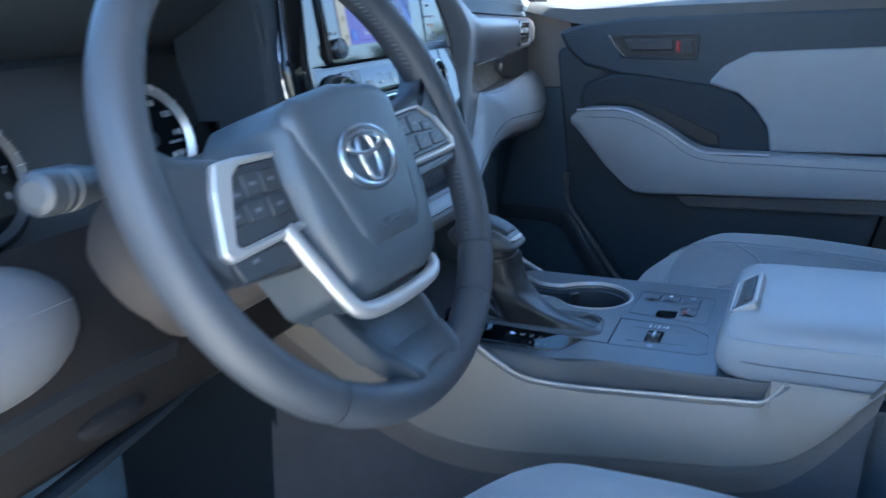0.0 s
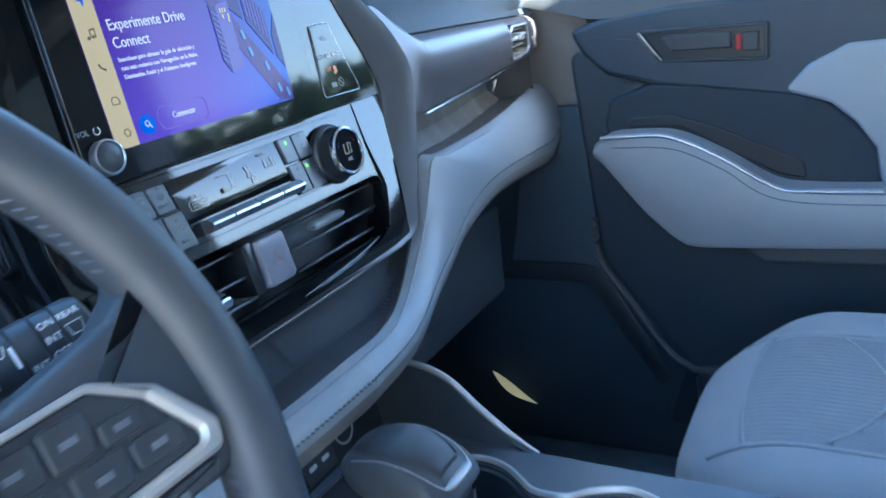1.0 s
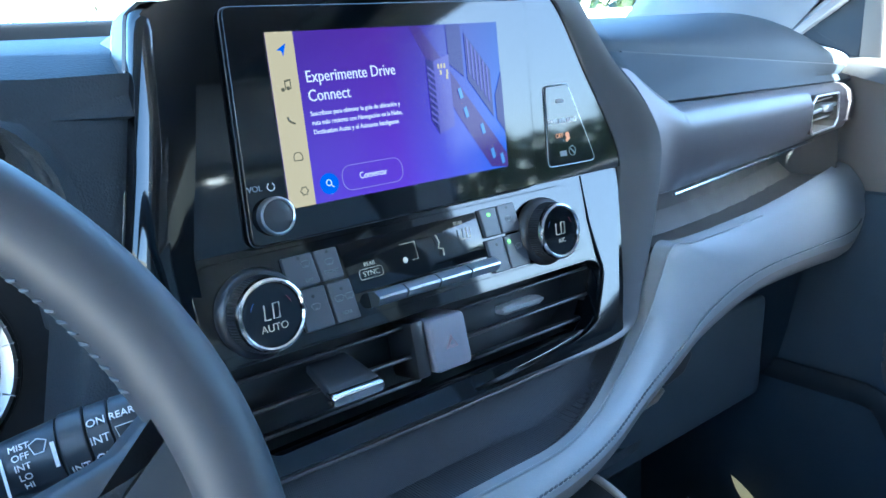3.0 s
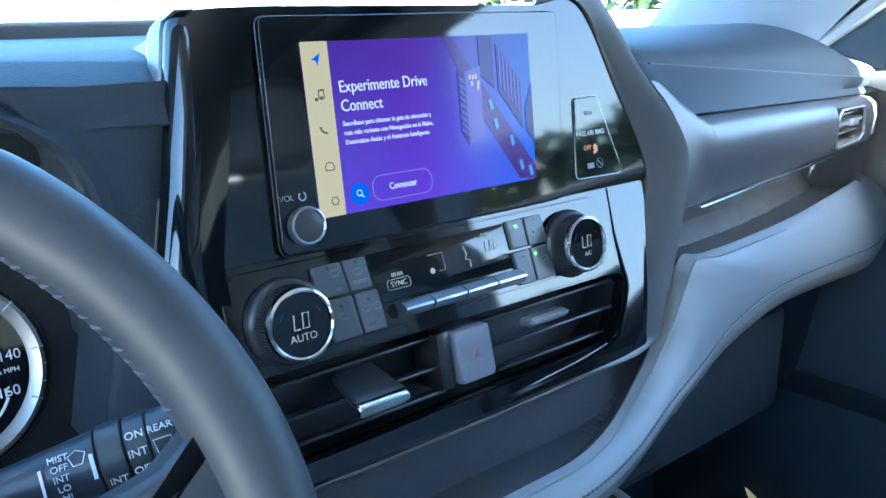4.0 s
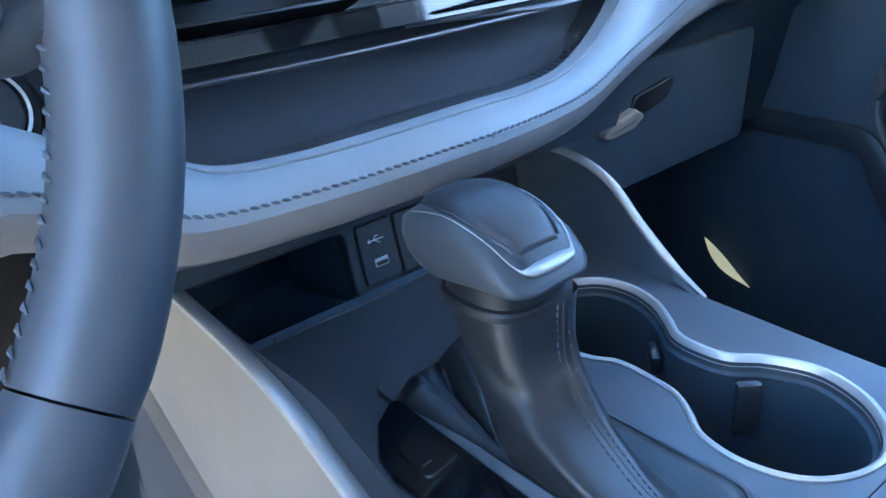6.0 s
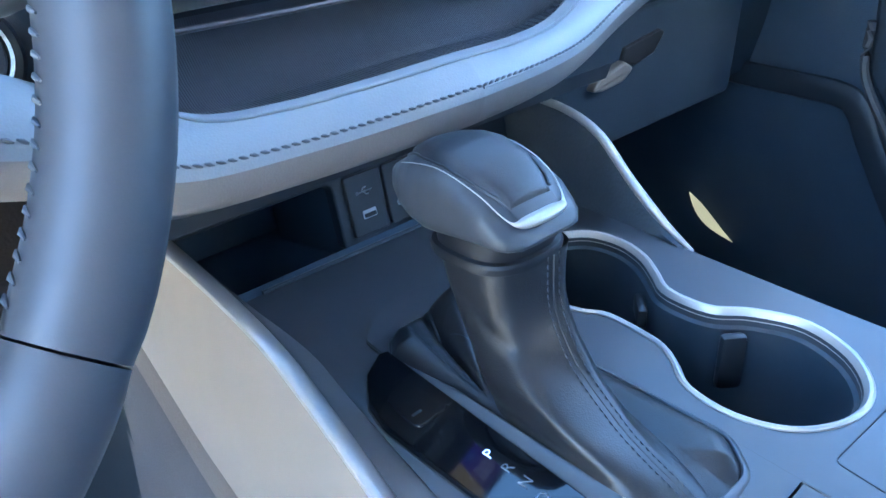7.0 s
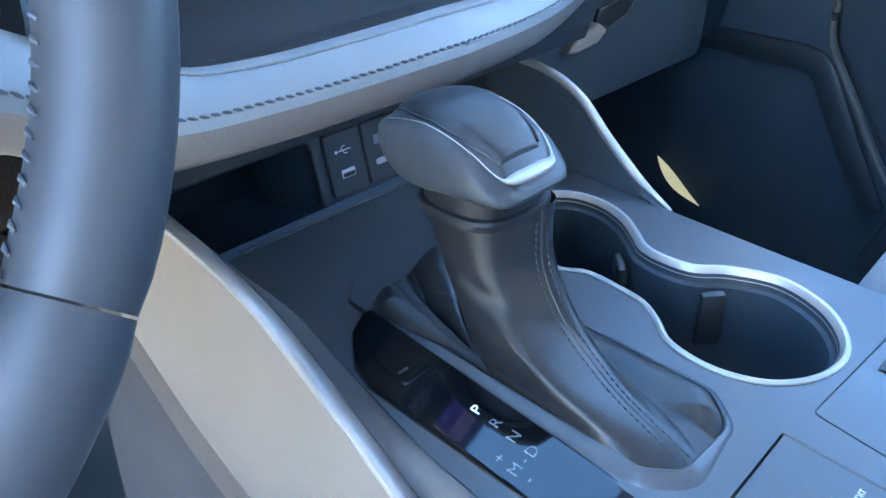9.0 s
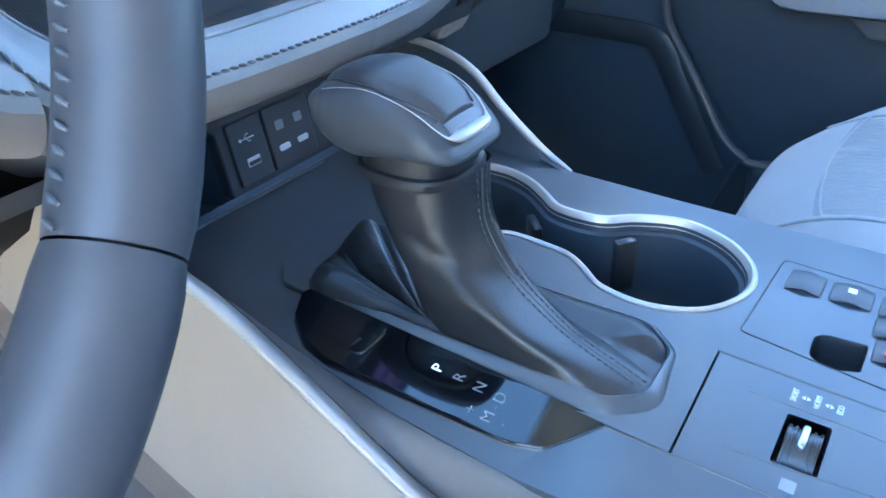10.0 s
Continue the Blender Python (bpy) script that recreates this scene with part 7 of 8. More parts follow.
for d0, d1 in ((-38, 52), (52, 128), (128, 234.5), (234.5, 305.5), (305.5, 322)):
    part("rim_section", loft(rim_arc(d0 + 0.12, d1 - 0.12, max(8, int((d1 - d0) / 2.5))), True), WHEEL_LEATHER, wheel, "black leather rim section")
for d0, d1 in ((-38, 8), (20, 51), (129, 160), (172, 218)):
    bm = bmesh.new()
    n = int(abs(d1 - d0) / 1.7)
    for k in range(n):
        dg = d0 + (d1 - d0) * (k + 0.5) / n
        r = rim_radius(dg) + 0.0002
        sweep([rim_point(dg - 0.45, r, math.pi - 0.28), rim_point(dg, r + 0.0002, math.pi - 0.13), rim_point(dg + 0.45, r, math.pi + 0.02)], circle(0.0007, 6), bm=bm, scale=lambda q: 0.5 + 0.6 * math.sin(math.pi * q))
    part("rim_stitching", bm, LIP_THREAD, wheel, "thread along the inner edge")

def wpoly(points, r, seg=4):
    return fillet(points, r, seg)


HUB = wpoly([(-0.068, 0.030), (-0.052, 0.043), (0.0, 0.050), (0.052, 0.043), (0.068, 0.030), (0.073, -0.005), (0.070, -0.042), (0.056, -0.082), (0.038, -0.094), (-0.038, -0.094), (-0.056, -0.082), (-0.070, -0.042), (-0.073, -0.005)], 0.012)
hb = bmesh.new()
loops = []
for s, d in ((1.09, -0.045), (1.07, -0.02), (1.04, 0.000), (1.00, 0.011), (0.95, 0.0185), (0.88, 0.0225), (0.74, 0.0245), (0.5, 0.0255), (0.25, 0.0258)):
    loops.append([WM @ Vector((p.x * s, (p.y + 0.01) * s - 0.01, d)) for p in HUB])
rings(hb, loops, True, True, True)
part("airbag_cover", hb, HUB_SKYLIT, wheel, "dark grey airbag cover")
SHIELD = wpoly([(-0.058, 0.032), (-0.045, 0.040), (0.0, 0.045), (0.045, 0.040), (0.058, 0.032), (0.054, 0.006), (0.0455, -0.024), (0.0375, -0.052), (0.030, -0.062), (-0.030, -0.062), (-0.0375, -0.052), (-0.0455, -0.024), (-0.054, 0.006)], 0.010)
bm = bmesh.new()
rings(bm, [[WM @ Vector((p.x * s, (p.y + 0.008) * s - 0.008, d)) for p in SHIELD] for s, d in ((1.10, 0.0190), (1.05, 0.0236), (1.00, 0.0262), (0.95, 0.0276), (0.85, 0.0286), (0.6, 0.0291), (0.3, 0.0293))], True, False, True)
part("airbag_face", bm, HUB_SKYLIT, wheel, "raised shield-shaped face of the airbag cover", smooth=60)
# oval emblem drawn as plain rings
emblem = part("emblem", lathe([(0.0315, -0.002), (0.0315, 0.0006)], WM @ Matrix.Translation((-0.004, -0.006, 0.0292)) @ Matrix.Diagonal((1, 0.72, 1, 1)), 48), HUB_SKYLIT, wheel, "round chrome emblem")
EM = WM @ Matrix.Translation((-0.004, -0.006, 0.0310))
for rx, ry, cy, w in ((0.0300, 0.0208, 0.0, 0.0024), (0.0092, 0.0180, 0.0, 0.0019), (0.0195, 0.0072, 0.0092, 0.0019)):
    part("emblem_ring", sweep([EM @ Vector((rx * math.cos(a), cy + ry * math.sin(a), 0)) for a in np.linspace(0, 2 * math.pi, 49)[:-1]], circle(w, 8), up=WM.to_3x3() @ Vector((0, 0, 1)), closed=True), TOGGLE_METAL, emblem, "chrome ring")
writing("emboss", "SRS AIRBAG", 0.0080, WM @ Matrix.Translation((-0.001, -0.052, 0.0288)), HUB_SKYLIT, wheel, depth=0.0008)
for s in (1, -1):
    mir = WM @ Matrix.Diagonal((s, 1, 1, 1)) @ Matrix.Translation((0, -0.006 if s > 0 else -0.014, 0))
    web = [(0.177, -0.004), (0.168, -0.022), (0.152, -0.0265), (0.130, -0.0260), (0.055, -0.036)] if s > 0 else [(0.174, 0.006), (0.158, -0.012), (0.134, -0.036), (0.055, -0.045)]
    spoke = part("spoke", prism(wpoly([(0.055, 0.024), (0.110, 0.037), (0.140, 0.044), (0.154, 0.054), (0.161, 0.068), (0.170, 0.068), (0.176, 0.040), *web], 0.008), -0.018, 0.006, mir, 0.008, 4), WHEEL_HUB, wheel, "dark side spoke")
    mir = mir @ Matrix.Translation((-0.00924, 0.0025, -0.0035)) @ Matrix.Diagonal((1.14, 1, 1, 1)) if s > 0 else mir @ Matrix.Translation((0, 0.0025, -0.0035))
    fo = wpoly([(0.066, 0.024), (0.112, 0.0265), (0.131, 0.0145), (0.1450, -0.0080), (0.1420, -0.0180), (0.066, -0.0205)], 0.005)
    fi = wpoly([(0.066, 0.0215), (0.111, 0.0235), (0.1255, 0.0125), (0.1370, -0.0080), (0.1355, -0.0120), (0.066, -0.0150)], 0.004)
    if s < 0:
        mir = WM @ Matrix.Diagonal((-1, 1, 1, 1)) @ Matrix.Translation((0, 0, -0.0035))
        fo = wpoly([(0.066, 0.0175), (0.106, 0.0200), (0.1225, 0.0195), (0.1320, 0.0030), (0.1435, -0.0315), (0.1380, -0.0380), (0.066, -0.0345)], 0.005)
        fi = wpoly([(0.066, 0.0140), (0.1020, 0.0145), (0.1115, 0.0090), (0.1210, -0.0090), (0.1305, -0.0290), (0.1270, -0.0315), (0.066, -0.0290)], 0.004)
    part("spoke_trim", frame_plate(fo, fi, 0.004, 0.0150, mir, 0.002), SILVER_PAINT, spoke, "silver trim round the buttons")
    part("button_pad", prism(fi, 0.004, 0.0125, mir, 0.001), BUTTON, spoke, "black button pad")
    for x0, y0, x1, y1 in ((0.074, 0.005, 0.090, 0.019), (0.092, 0.005, 0.106, 0.020), (0.108, 0.004, 0.122, 0.013), (0.074, -0.011, 0.092, 0.003), (0.094, -0.010, 0.112, 0.003), (0.114, -0.009, 0.131, 0.002)):
        if s < 0:
            y0, y1 = y0 - 0.0105, y1 - 0.0105
        bt = part("key", prism(rrect(x0, y0, x1, y1, 0.0025, 3), 0.011, 0.0140, mir, 0.0010), BUTTON, spoke, "black key")
        part("key_print", box((x0 + x1) / 2 - 0.0028, (y0 + y1) / 2 - 0.0012, 0.0138, (x0 + x1) / 2 + 0.0028, (y0 + y1) / 2 + 0.0012, 0.0143, m=mir), STITCH, bt)
    drop = mir @ Matrix.Translation((0, -0.0165, 0)) if s < 0 else mir
    part("lower_key", prism(wpoly([(0.066, -0.0215), (0.140, -0.0190), (0.134, -0.0350), (0.066, -0.0380)] if s < 0 else [(0.066, -0.0215), (0.140, -0.0190), (0.136, -0.0260), (0.108, -0.0285), (0.066, -0.0310)], 0.004), 0.0, 0.0125, drop, 0.002), BUTTON, spoke, "black lower key strip")
    part("key_print", box(0.118, -0.0260, 0.0123, 0.1235, -0.0235, 0.0128, m=drop), STITCH, spoke)
# lower spoke with its silver chevron
def spoke_row(y, d, w):
    return [WM @ Vector((x + 0.004, y, z)) for x, z in ((-w, d - 0.022), (-w, d - 0.006), (-w + 0.002, d - 0.001), (-w + 0.007, d), (-w + 0.012, d - 0.0015), (-w + 0.016, d - 0.004), (0, d - 0.0042), (w - 0.016, d - 0.004), (w - 0.012, d - 0.0015), (w - 0.007, d), (w - 0.002, d - 0.001), (w, d - 0.006), (w, d - 0.022))]


part("lower_spoke", loft([spoke_row(*r) for r in ((-0.080, -0.022, 0.056), (-0.108, -0.013, 0.051), (-0.124, -0.006, 0.047), (-0.1365, -0.001, 0.0425), (-0.1385, 0.0025, 0.0420), (-0.148, 0.0085, 0.0385), (-0.156, 0.0140, 0.0345), (-0.162, 0.0135, 0.0310), (-0.168, 0.0060, 0.0290))]), WHEEL_HUB, wheel, "dark lower spoke with a sunk middle")
cv = spline([(-0.0860, -0.030, 0.008), (-0.0790, -0.052, 0.010), (-0.0650, -0.0860, 0.012), (-0.0540, -0.0985, 0.013), (-0.0300, -0.1030, 0.013), (0.0, -0.1040, 0.013), (0.0300, -0.1030, 0.012), (0.0480, -0.0995, 0.009), (0.0570, -0.0930, 0.004)], 60)
part("chevron_trim", sweep([WM @ p for p in cv], [(0.0060 * a, 0.0055 * b) for a, b in circle(1.0, 10)], up=WM.to_3x3() @ Vector((0, 0, 1))), SILVER_PAINT, wheel, "silver chevron trim")

# column shroud and stalks
col = tagged(thing("steering_column"), "plastic steering column shroud, warm ground light put into its taupe", "column shroud")
rws = []
for k in range(8):
    d = -0.03 - 0.16 * k / 7
    r = 0.052 + 0.018 * k / 7
    rws.append([WM @ Vector((r * 1.15 * math.cos(a), -0.012 + r * math.sin(a), d)) for a in np.linspace(0, 2 * math.pi, 33)[:-1]])
part("shroud", loft(rws, True, True), COLUMN_WARM, col)


def stalk(base, tip, name, label, ring_marks):
    ob = tagged(thing(name), label, "stalk")
    a, b = Vector(base), Vector(tip)
    ax = (b - a).normalized()
    m = Matrix.Translation(a) @ ax.to_track_quat("Z", "Y").to_matrix().to_4x4()
    L = (b - a).length
    part("arm", lathe([(0.0070, -0.02), (0.0075, L * 0.30), (0.0090, L * 0.55), (0.0112, L * 0.70), (0.0122, L * 0.775)], m, 28), DARK_PLASTIC, ob)
    part("grip_ring", lathe([(0.0118, L * 0.778), (0.0130, L * 0.785), (0.0132, L * 0.842), (0.0122, L * 0.846)], m, 28), BUTTON, ob, "turning grip ring")
    part("grip_ring", lathe([(0.0120, L * 0.848), (0.0128, L * 0.852), (0.0128, L * 0.902), (0.0120, L * 0.906)], m, 28), BUTTON, ob, "turning grip ring")
    part("end_cap", lathe([(0.0120, L * 0.908), (0.0128, L * 0.912), (0.0127, L * 0.962), (0.0112, L * 0.988), (0.0070, L)], m, 28), BUTTON, ob, "rounded end cap")
    return ob, m, L


st, sm, sl = stalk((-0.3530, -0.0500, 0.6855), (-0.2220, -0.0940, 0.7085), "wiper_stalk", "black wiper stalk with white printed settings", True)
# printed settings face the driver
ax = (Vector((-0.2220, -0.0940, 0.7085)) - Vector((-0.3530, -0.0500, 0.6855))).normalized()
nrm = (Vector((-0.318, -0.369, 0.848)) - Vector((-0.24, -0.085, 0.71)))
nrm = (nrm - ax * nrm.dot(ax)).normalized()
upv = nrm.cross(ax)


def on_stalk(s, up, r=0.0154):
    ang = up / r
    n2 = (nrm * math.cos(ang) + upv * math.sin(ang))
    u2 = (upv * math.cos(ang) - nrm * math.sin(ang))
    p = Vector((-0.3530, -0.0500, 0.6855)) + ax * (s * sl) + n2 * (r + 0.0001)
    return Matrix(((ax.x, u2.x, n2.x, p.x), (ax.y, u2.y, n2.y, p.y), (ax.z, u2.z, n2.z, p.z), (0, 0, 0, 1)))


for txt, s, up, size in (("ON", 0.876, 0.0055, 0.0042), ("INT", 0.876, -0.001, 0.0042), ("OFF", 0.880, -0.0075, 0.0042), ("REAR", 0.940, 0.0055, 0.0038), ("INT", 0.815, -0.0085, 0.0040)):
    writing("setting_print", txt, size, on_stalk(s, up, 0.0132), PAINT_WHITE, st)
for k, txt in enumerate(("MIST", "OFF", "INT", "LO", "HI")):
    writing("setting_print", txt, 0.0034, on_stalk(0.690, 0.0060 - 0.0036 * k, 0.0118), PAINT_WHITE, st)
part("setting_bar", box(-0.0005, -0.012, 0, 0.0005, 0.004, 0.0002, m=on_stalk(0.645, 0.0, 0.0115)), PAINT_WHITE, st)
part("setting_bar", box(-0.0007, -0.005, 0, 0.0007, 0.004, 0.0002, m=on_stalk(0.768, 0.0, 0.0126)), PAINT_WHITE, st)
tube([on_stalk(0.940, 0.0, 0.0132) @ Vector((x, y - 0.001, 0)) for x, y in ((-0.0032, 0.0024), (0.0032, 0.0024), (0.0024, -0.0024), (-0.0024, -0.0024))], 0.00025, st, "wiper_symbol", PAINT_WHITE, n=5, closed=True)
tube([on_stalk(0.735, 0.004, 0.0124) @ Vector((x, y, 0)) for x, y in ((-0.003, 0.0015), (0.0, 0.003), (0.003, 0.0015), (0.0015, -0.0024), (-0.0015, -0.0024))], 0.00025, st, "wiper_symbol", PAINT_WHITE, n=5, closed=True)
stalk((-0.445, -0.050, 0.690), (-0.590, -0.094, 0.706), "light_stalk", "black light and signal stalk", False)

# instrument cluster
clu = tagged(thing("instrument_cluster"), "dark instrument cluster with two round dials", "instrument cluster")
CM = Matrix(((1, 0, 0, -0.379), (0, 0.26, -0.966, 0.13), (0, 0.966, 0.26, 0.673), (0, 0, 0, 1)))
part("backing", prism(rrect(-0.185, -0.075, 0.185, 0.085, 0.03), -0.02, 0.0, CM), VENT_BLACK, clu)
for s, name in ((1, "speedometer"), (-1, "rev_counter")):
    gm = CM @ Matrix.Translation((s * 0.098, 0.004, 0.0)) @ Matrix.Diagonal((0.80, 0.80, 1, 1))
    g = part("dial_face", lathe([(0.070, 0.0005), (0.0695, 0.0015)], gm, 64), GLOSS_BLACK, clu, "black dial face")
    part("dial_ring", lathe([(0.0685, 0.0010), (0.0685, 0.0060), (0.0655, 0.0075), (0.0590, 0.0030), (0.0580, 0.0020)], gm, 72, cap0=False, cap1=False), SILVER if s > 0 else DARK_PLASTIC, g, "satin dial ring")
    part("outer_ring", lathe([(0.0720, 0.0005), (0.0725, 0.0030), (0.0715, 0.0035)], gm, 72, cap0=False, cap1=False), SATIN if s > 0 else VENT_BLACK, g)
    for k in range(25):
        a = radians(232 - k * 260 / 24)
        big = k % 3 == 0
        b2 = box(0.0600 if big else 0.0635, -0.0006 if big else -0.0003, 0.0060, 0.0690, 0.0006 if big else 0.0003, 0.0078, m=gm @ Matrix.Rotation(a, 4, "Z"))
        part("tick", b2, PAINT_WHITE if s > 0 else PAINT_DIM, g)
    for k in range(9):
        a = radians(232 - k * 260 / 8)
        writing("dial_number", str(k * 20) if s > 0 else str(k), 0.0105, gm @ Matrix.Translation((0.0465 * math.cos(a), 0.0465 * math.sin(a), 0.0022)), PAINT_WHITE if s > 0 else PAINT_DIM, g)
    part("needle", box(-0.006, -0.0009, 0.0040, 0.054, 0.0009, 0.0055, m=gm @ Matrix.Rotation(radians(225), 4, "Z")), PAINT_WHITE if s > 0 else RED, g)
    part("needle_hub", lathe([(0.009, 0.001), (0.009, 0.006), (0.007, 0.0075)], gm, 24), DARK_PLASTIC, g)
sp = CM @ Matrix.Translation((0.098, 0.004, 0.0022)) @ Matrix.Diagonal((0.80, 0.80, 1, 1))
writing("dial_text", "km/h MPH", 0.0052, sp @ Matrix.Translation((0.0400, -0.0070, 0)), PAINT_WHITE, clu)
writing("dial_text", "F", 0.0095, sp @ Matrix.Translation((0.0400, -0.0225, 0)), PAINT_WHITE, clu)
part("fuel_symbol", box(-0.0025, -0.0032, 0, 0.0020, 0.0032, 0.0003, m=sp @ Matrix.Translation((0.0300, -0.0225, 0))), PAINT_WHITE, clu)
tube([sp @ Vector((0.040 * math.cos(a) + 0.004, 0.040 * math.sin(a) - 0.008, 0.0004)) for a in np.linspace(-1.25, -0.45, 14)], 0.0009, clu, "gauge_arc", PAINT_WHITE, n=5)
# hood over the cluster
rws = []
for k in range(28):
    u = k / 27
    a = math.pi * u
    x = -0.385 + 0.178 * math.cos(a)
    z = 0.690 + 0.148 * math.sin(a) ** 0.30
    rws.append([Vector((x, 0.15, z - 0.006)), Vector((x, 0.060, z - 0.001)), Vector((x, 0.038, z)), Vector((x + 0.003 * math.cos(a), 0.034, z + 0.004 * math.sin(a))), Vector((x + 0.010 * math.cos(a), 0.040, z + 0.009 * math.sin(a))), Vector((x + 0.016 * math.cos(a), 0.12, z + 0.012 * math.sin(a)))])
part("hood", loft(rws), DARK_PAD, clu, "dark hood over the dials")

flank = lambda z: float(np.interp(z, (0.64, 0.70, 0.75, 0.794, 0.8125, 0.8285, 0.836), (-0.222, -0.2085, -0.208, -0.217, -0.229, -0.2395, -0.250)))
part("hood_cheek", loft([[Vector((flank(z) - 0.0015, 0.10, z)), Vector((flank(z) - 0.001, 0.045, z)), Vector((flank(z), 0.0385, z)), Vector((flank(z) + 0.003, 0.0370, z)), Vector((flank(z) * 0.6 - 0.070, 0.040 + 0.11 * (z - 0.76), z)), Vector((-0.150, 0.052 + 0.06 * (z - 0.8), z))] for z in np.linspace(0.64, 0.832, 26)]), DARK_PAD, clu, "dark grained side of the cluster hood", smooth=60)

# ---- passenger door ----
door = tagged(thing("passenger_door"), "closed passenger door with pale grey armrest and dark trim", "car door")
DM = Matrix(((0, 0, -1, 0), (-1, 0, 0, 0), (0, 1, 0, 0), (0, 0, 0, 1)))


def dpoly(points, r, seg=5):
    return fillet([(-y, z) for y, z in points], r, seg)


part("upper_trim", prism(dpoly([(0.004, 0.695), (0.022, 0.730), (-0.03, 0.745), (-0.12, 0.753), (-0.655, 0.752), (-0.628, 0.60), (-0.36, 0.60), (-0.26, 0.62), (-0.10, 0.645), (-0.03, 0.664)], 0.010), -0.80, -0.705, DM, 0.008), DARK_SOFT, door, "dark soft upper door trim")
rws = []
for y in np.linspace(0.10, -1.00, 30):
    k = max(0, (y + 0.02) / 0.12)
    zt = 0.777 + 0.013 * k
    rws.append([Vector((0.706 + 0.02 * k, y, 0.742 + 0.03 * k)), Vector((0.712 + 0.02 * k, y, zt - 0.008)), Vector((0.728 + 0.015 * k, y, zt)), Vector((0.80, y, zt + 0.012)), Vector((0.84, y, zt + 0.012)), Vector((0.842, y, 0.70))])
part("window_sill", loft(rws), SILL_SHADED, door, "top of the door under the window, darkened to brown-grey against the sun")
part("panel", prism(dpoly([(0.03, 0.70), (-0.64, 0.70), (-0.53, 0.24), (-0.50, 0.10), (-0.08, 0.10), (-0.12, 0.22), (-0.09, 0.25), (0.005, 0.385)], 0.02), -0.80, -0.722, DM, 0.006), DARK_SOFT, door, "dark lower door panel")
tube(spline([(0.712, 0.008, 0.45), (0.712, 0.003, 0.385), (0.706, -0.045, 0.315), (0.702, -0.092, 0.247), (0.700, -0.125, 0.222), (0.700, -0.16, 0.215), (0.70, -0.40, 0.215)], 40), 0.0055, door, "pocket_edge", CONSOLE_SIDE)
part("front_rail", sweep(spline([(0.7250, 0.20, 0.357), (0.7220, 0.10, 0.357), (0.7190, 0.030, 0.356), (0.7160, 0.004, 0.342), (0.7130, -0.018, 0.305), (0.7110, -0.052, 0.250), (0.7100, -0.090, 0.190)], 40), [(0.0165 * math.copysign(abs(a) ** 0.6, a), 0.006 * b) for a, b in circle(1.0, 12)], up=(-1, 0, 0)), DARK_PLASTIC, door, "dark raised front edge of the door")
part("pocket", prism(dpoly([(-0.135, 0.215), (-0.50, 0.215), (-0.50, 0.12), (-0.14, 0.12)], 0.02), -0.74, -0.690, DM, 0.01), DARK_SOFT, door, "dark door pocket")
part("insert", prism(dpoly([(-0.262, 0.629), (-0.290, 0.660), (-0.335, 0.683), (-0.646, 0.690), (-0.604, 0.505), (-0.376, 0.505), (-0.369, 0.551), (-0.345, 0.585), (-0.316, 0.611)], [0.008, 0.02, 0.02, 0.01, 0.01, 0.008, 0.012, 0.012, 0.01]), -0.74, -0.700, DM, 0.005), GREY_LEATHER, door, "pale grey padded insert")
part("pull_panel", prism(dpoly([(-0.02, 0.593), (-0.03, 0.630), (-0.088, 0.648), (-0.180, 0.647), (-0.246, 0.637), (-0.316, 0.611), (-0.355, 0.575), (-0.374, 0.545), (-0.379, 0.500), (-0.20, 0.48), (-0.05, 0.52)], 0.014), -0.74, -0.706, DM, 0.006), DARK_PAD, door, "dark curved panel behind the grip")
ar_top = spline([(0, -0.018, 0.572), (0, -0.034, 0.585), (0, -0.080, 0.5875), (0, -0.128, 0.583), (0, -0.188, 0.555), (0, -0.250, 0.5165), (0, -0.30, 0.508), (0, -0.385, 0.506), (0, -0.50, 0.503), (0, -0.602, 0.500)], 60)
ar_low = [(-0.602, 0.432), (-0.16, 0.4245), (-0.139, 0.427), (-0.120, 0.440), (-0.085, 0.474), (-0.018, 0.558)]
rws = []
for p in ar_top:
    zl = float(np.interp(p.y, [q[0] for q in ar_low], [q[1] for q in ar_low]))
    r = min(0.013, (p.z - zl) * 0.35)
    rws.append([Vector((x, p.y, z)) for x, z in ((0.735, p.z), (0.655 + r * 1.2, p.z), (0.655 + r * 0.6, p.z - 0.0005), (0.655 + r * 0.22, p.z - r * 0.3), (0.655, p.z - r), (0.654, (p.z + zl) / 2), (0.656, zl + r), (0.656 + r * 0.3, zl + r * 0.3), (0.656 + r, zl), (0.735, zl))])
rws.insert(0, [v + Vector((0.03 * (v.x < 0.70), 0.006, 0)) for v in rws[0]])
part("armrest", loft(rws, True, True), GREY_LEATHER, door, "pale grey padded armrest")
part("armrest_top", sweep(spline([(0.658, -0.030, 0.586), (0.659, -0.075, 0.5875), (0.659, -0.125, 0.5845), (0.660, -0.190, 0.554), (0.660, -0.255, 0.514), (0.660, -0.30, 0.5085), (0.661, -0.378, 0.5072)], 40), [(0.007 * a, 0.0022 * b) for a, b in circle(1.0, 8)]), SILVER, door, "satin bright edge on the armrest")
tube(spline([(0.6575, -0.022, 0.571), (0.6548, -0.06, 0.572), (0.6548, -0.128, 0.568), (0.6548, -0.190, 0.540), (0.6548, -0.260, 0.498), (0.6548, -0.40, 0.490), (0.6548, -0.600, 0.485)], 40), 0.0008, door, "armrest_seam", STITCH)
part("lower_bolster", prism(dpoly([(-0.205, 0.424), (-0.588, 0.430), (-0.580, 0.398), (-0.235, 0.398)], 0.006), -0.735, -0.690, DM, 0.004), CONSOLE_SIDE, door, "dark grey strip under the armrest")
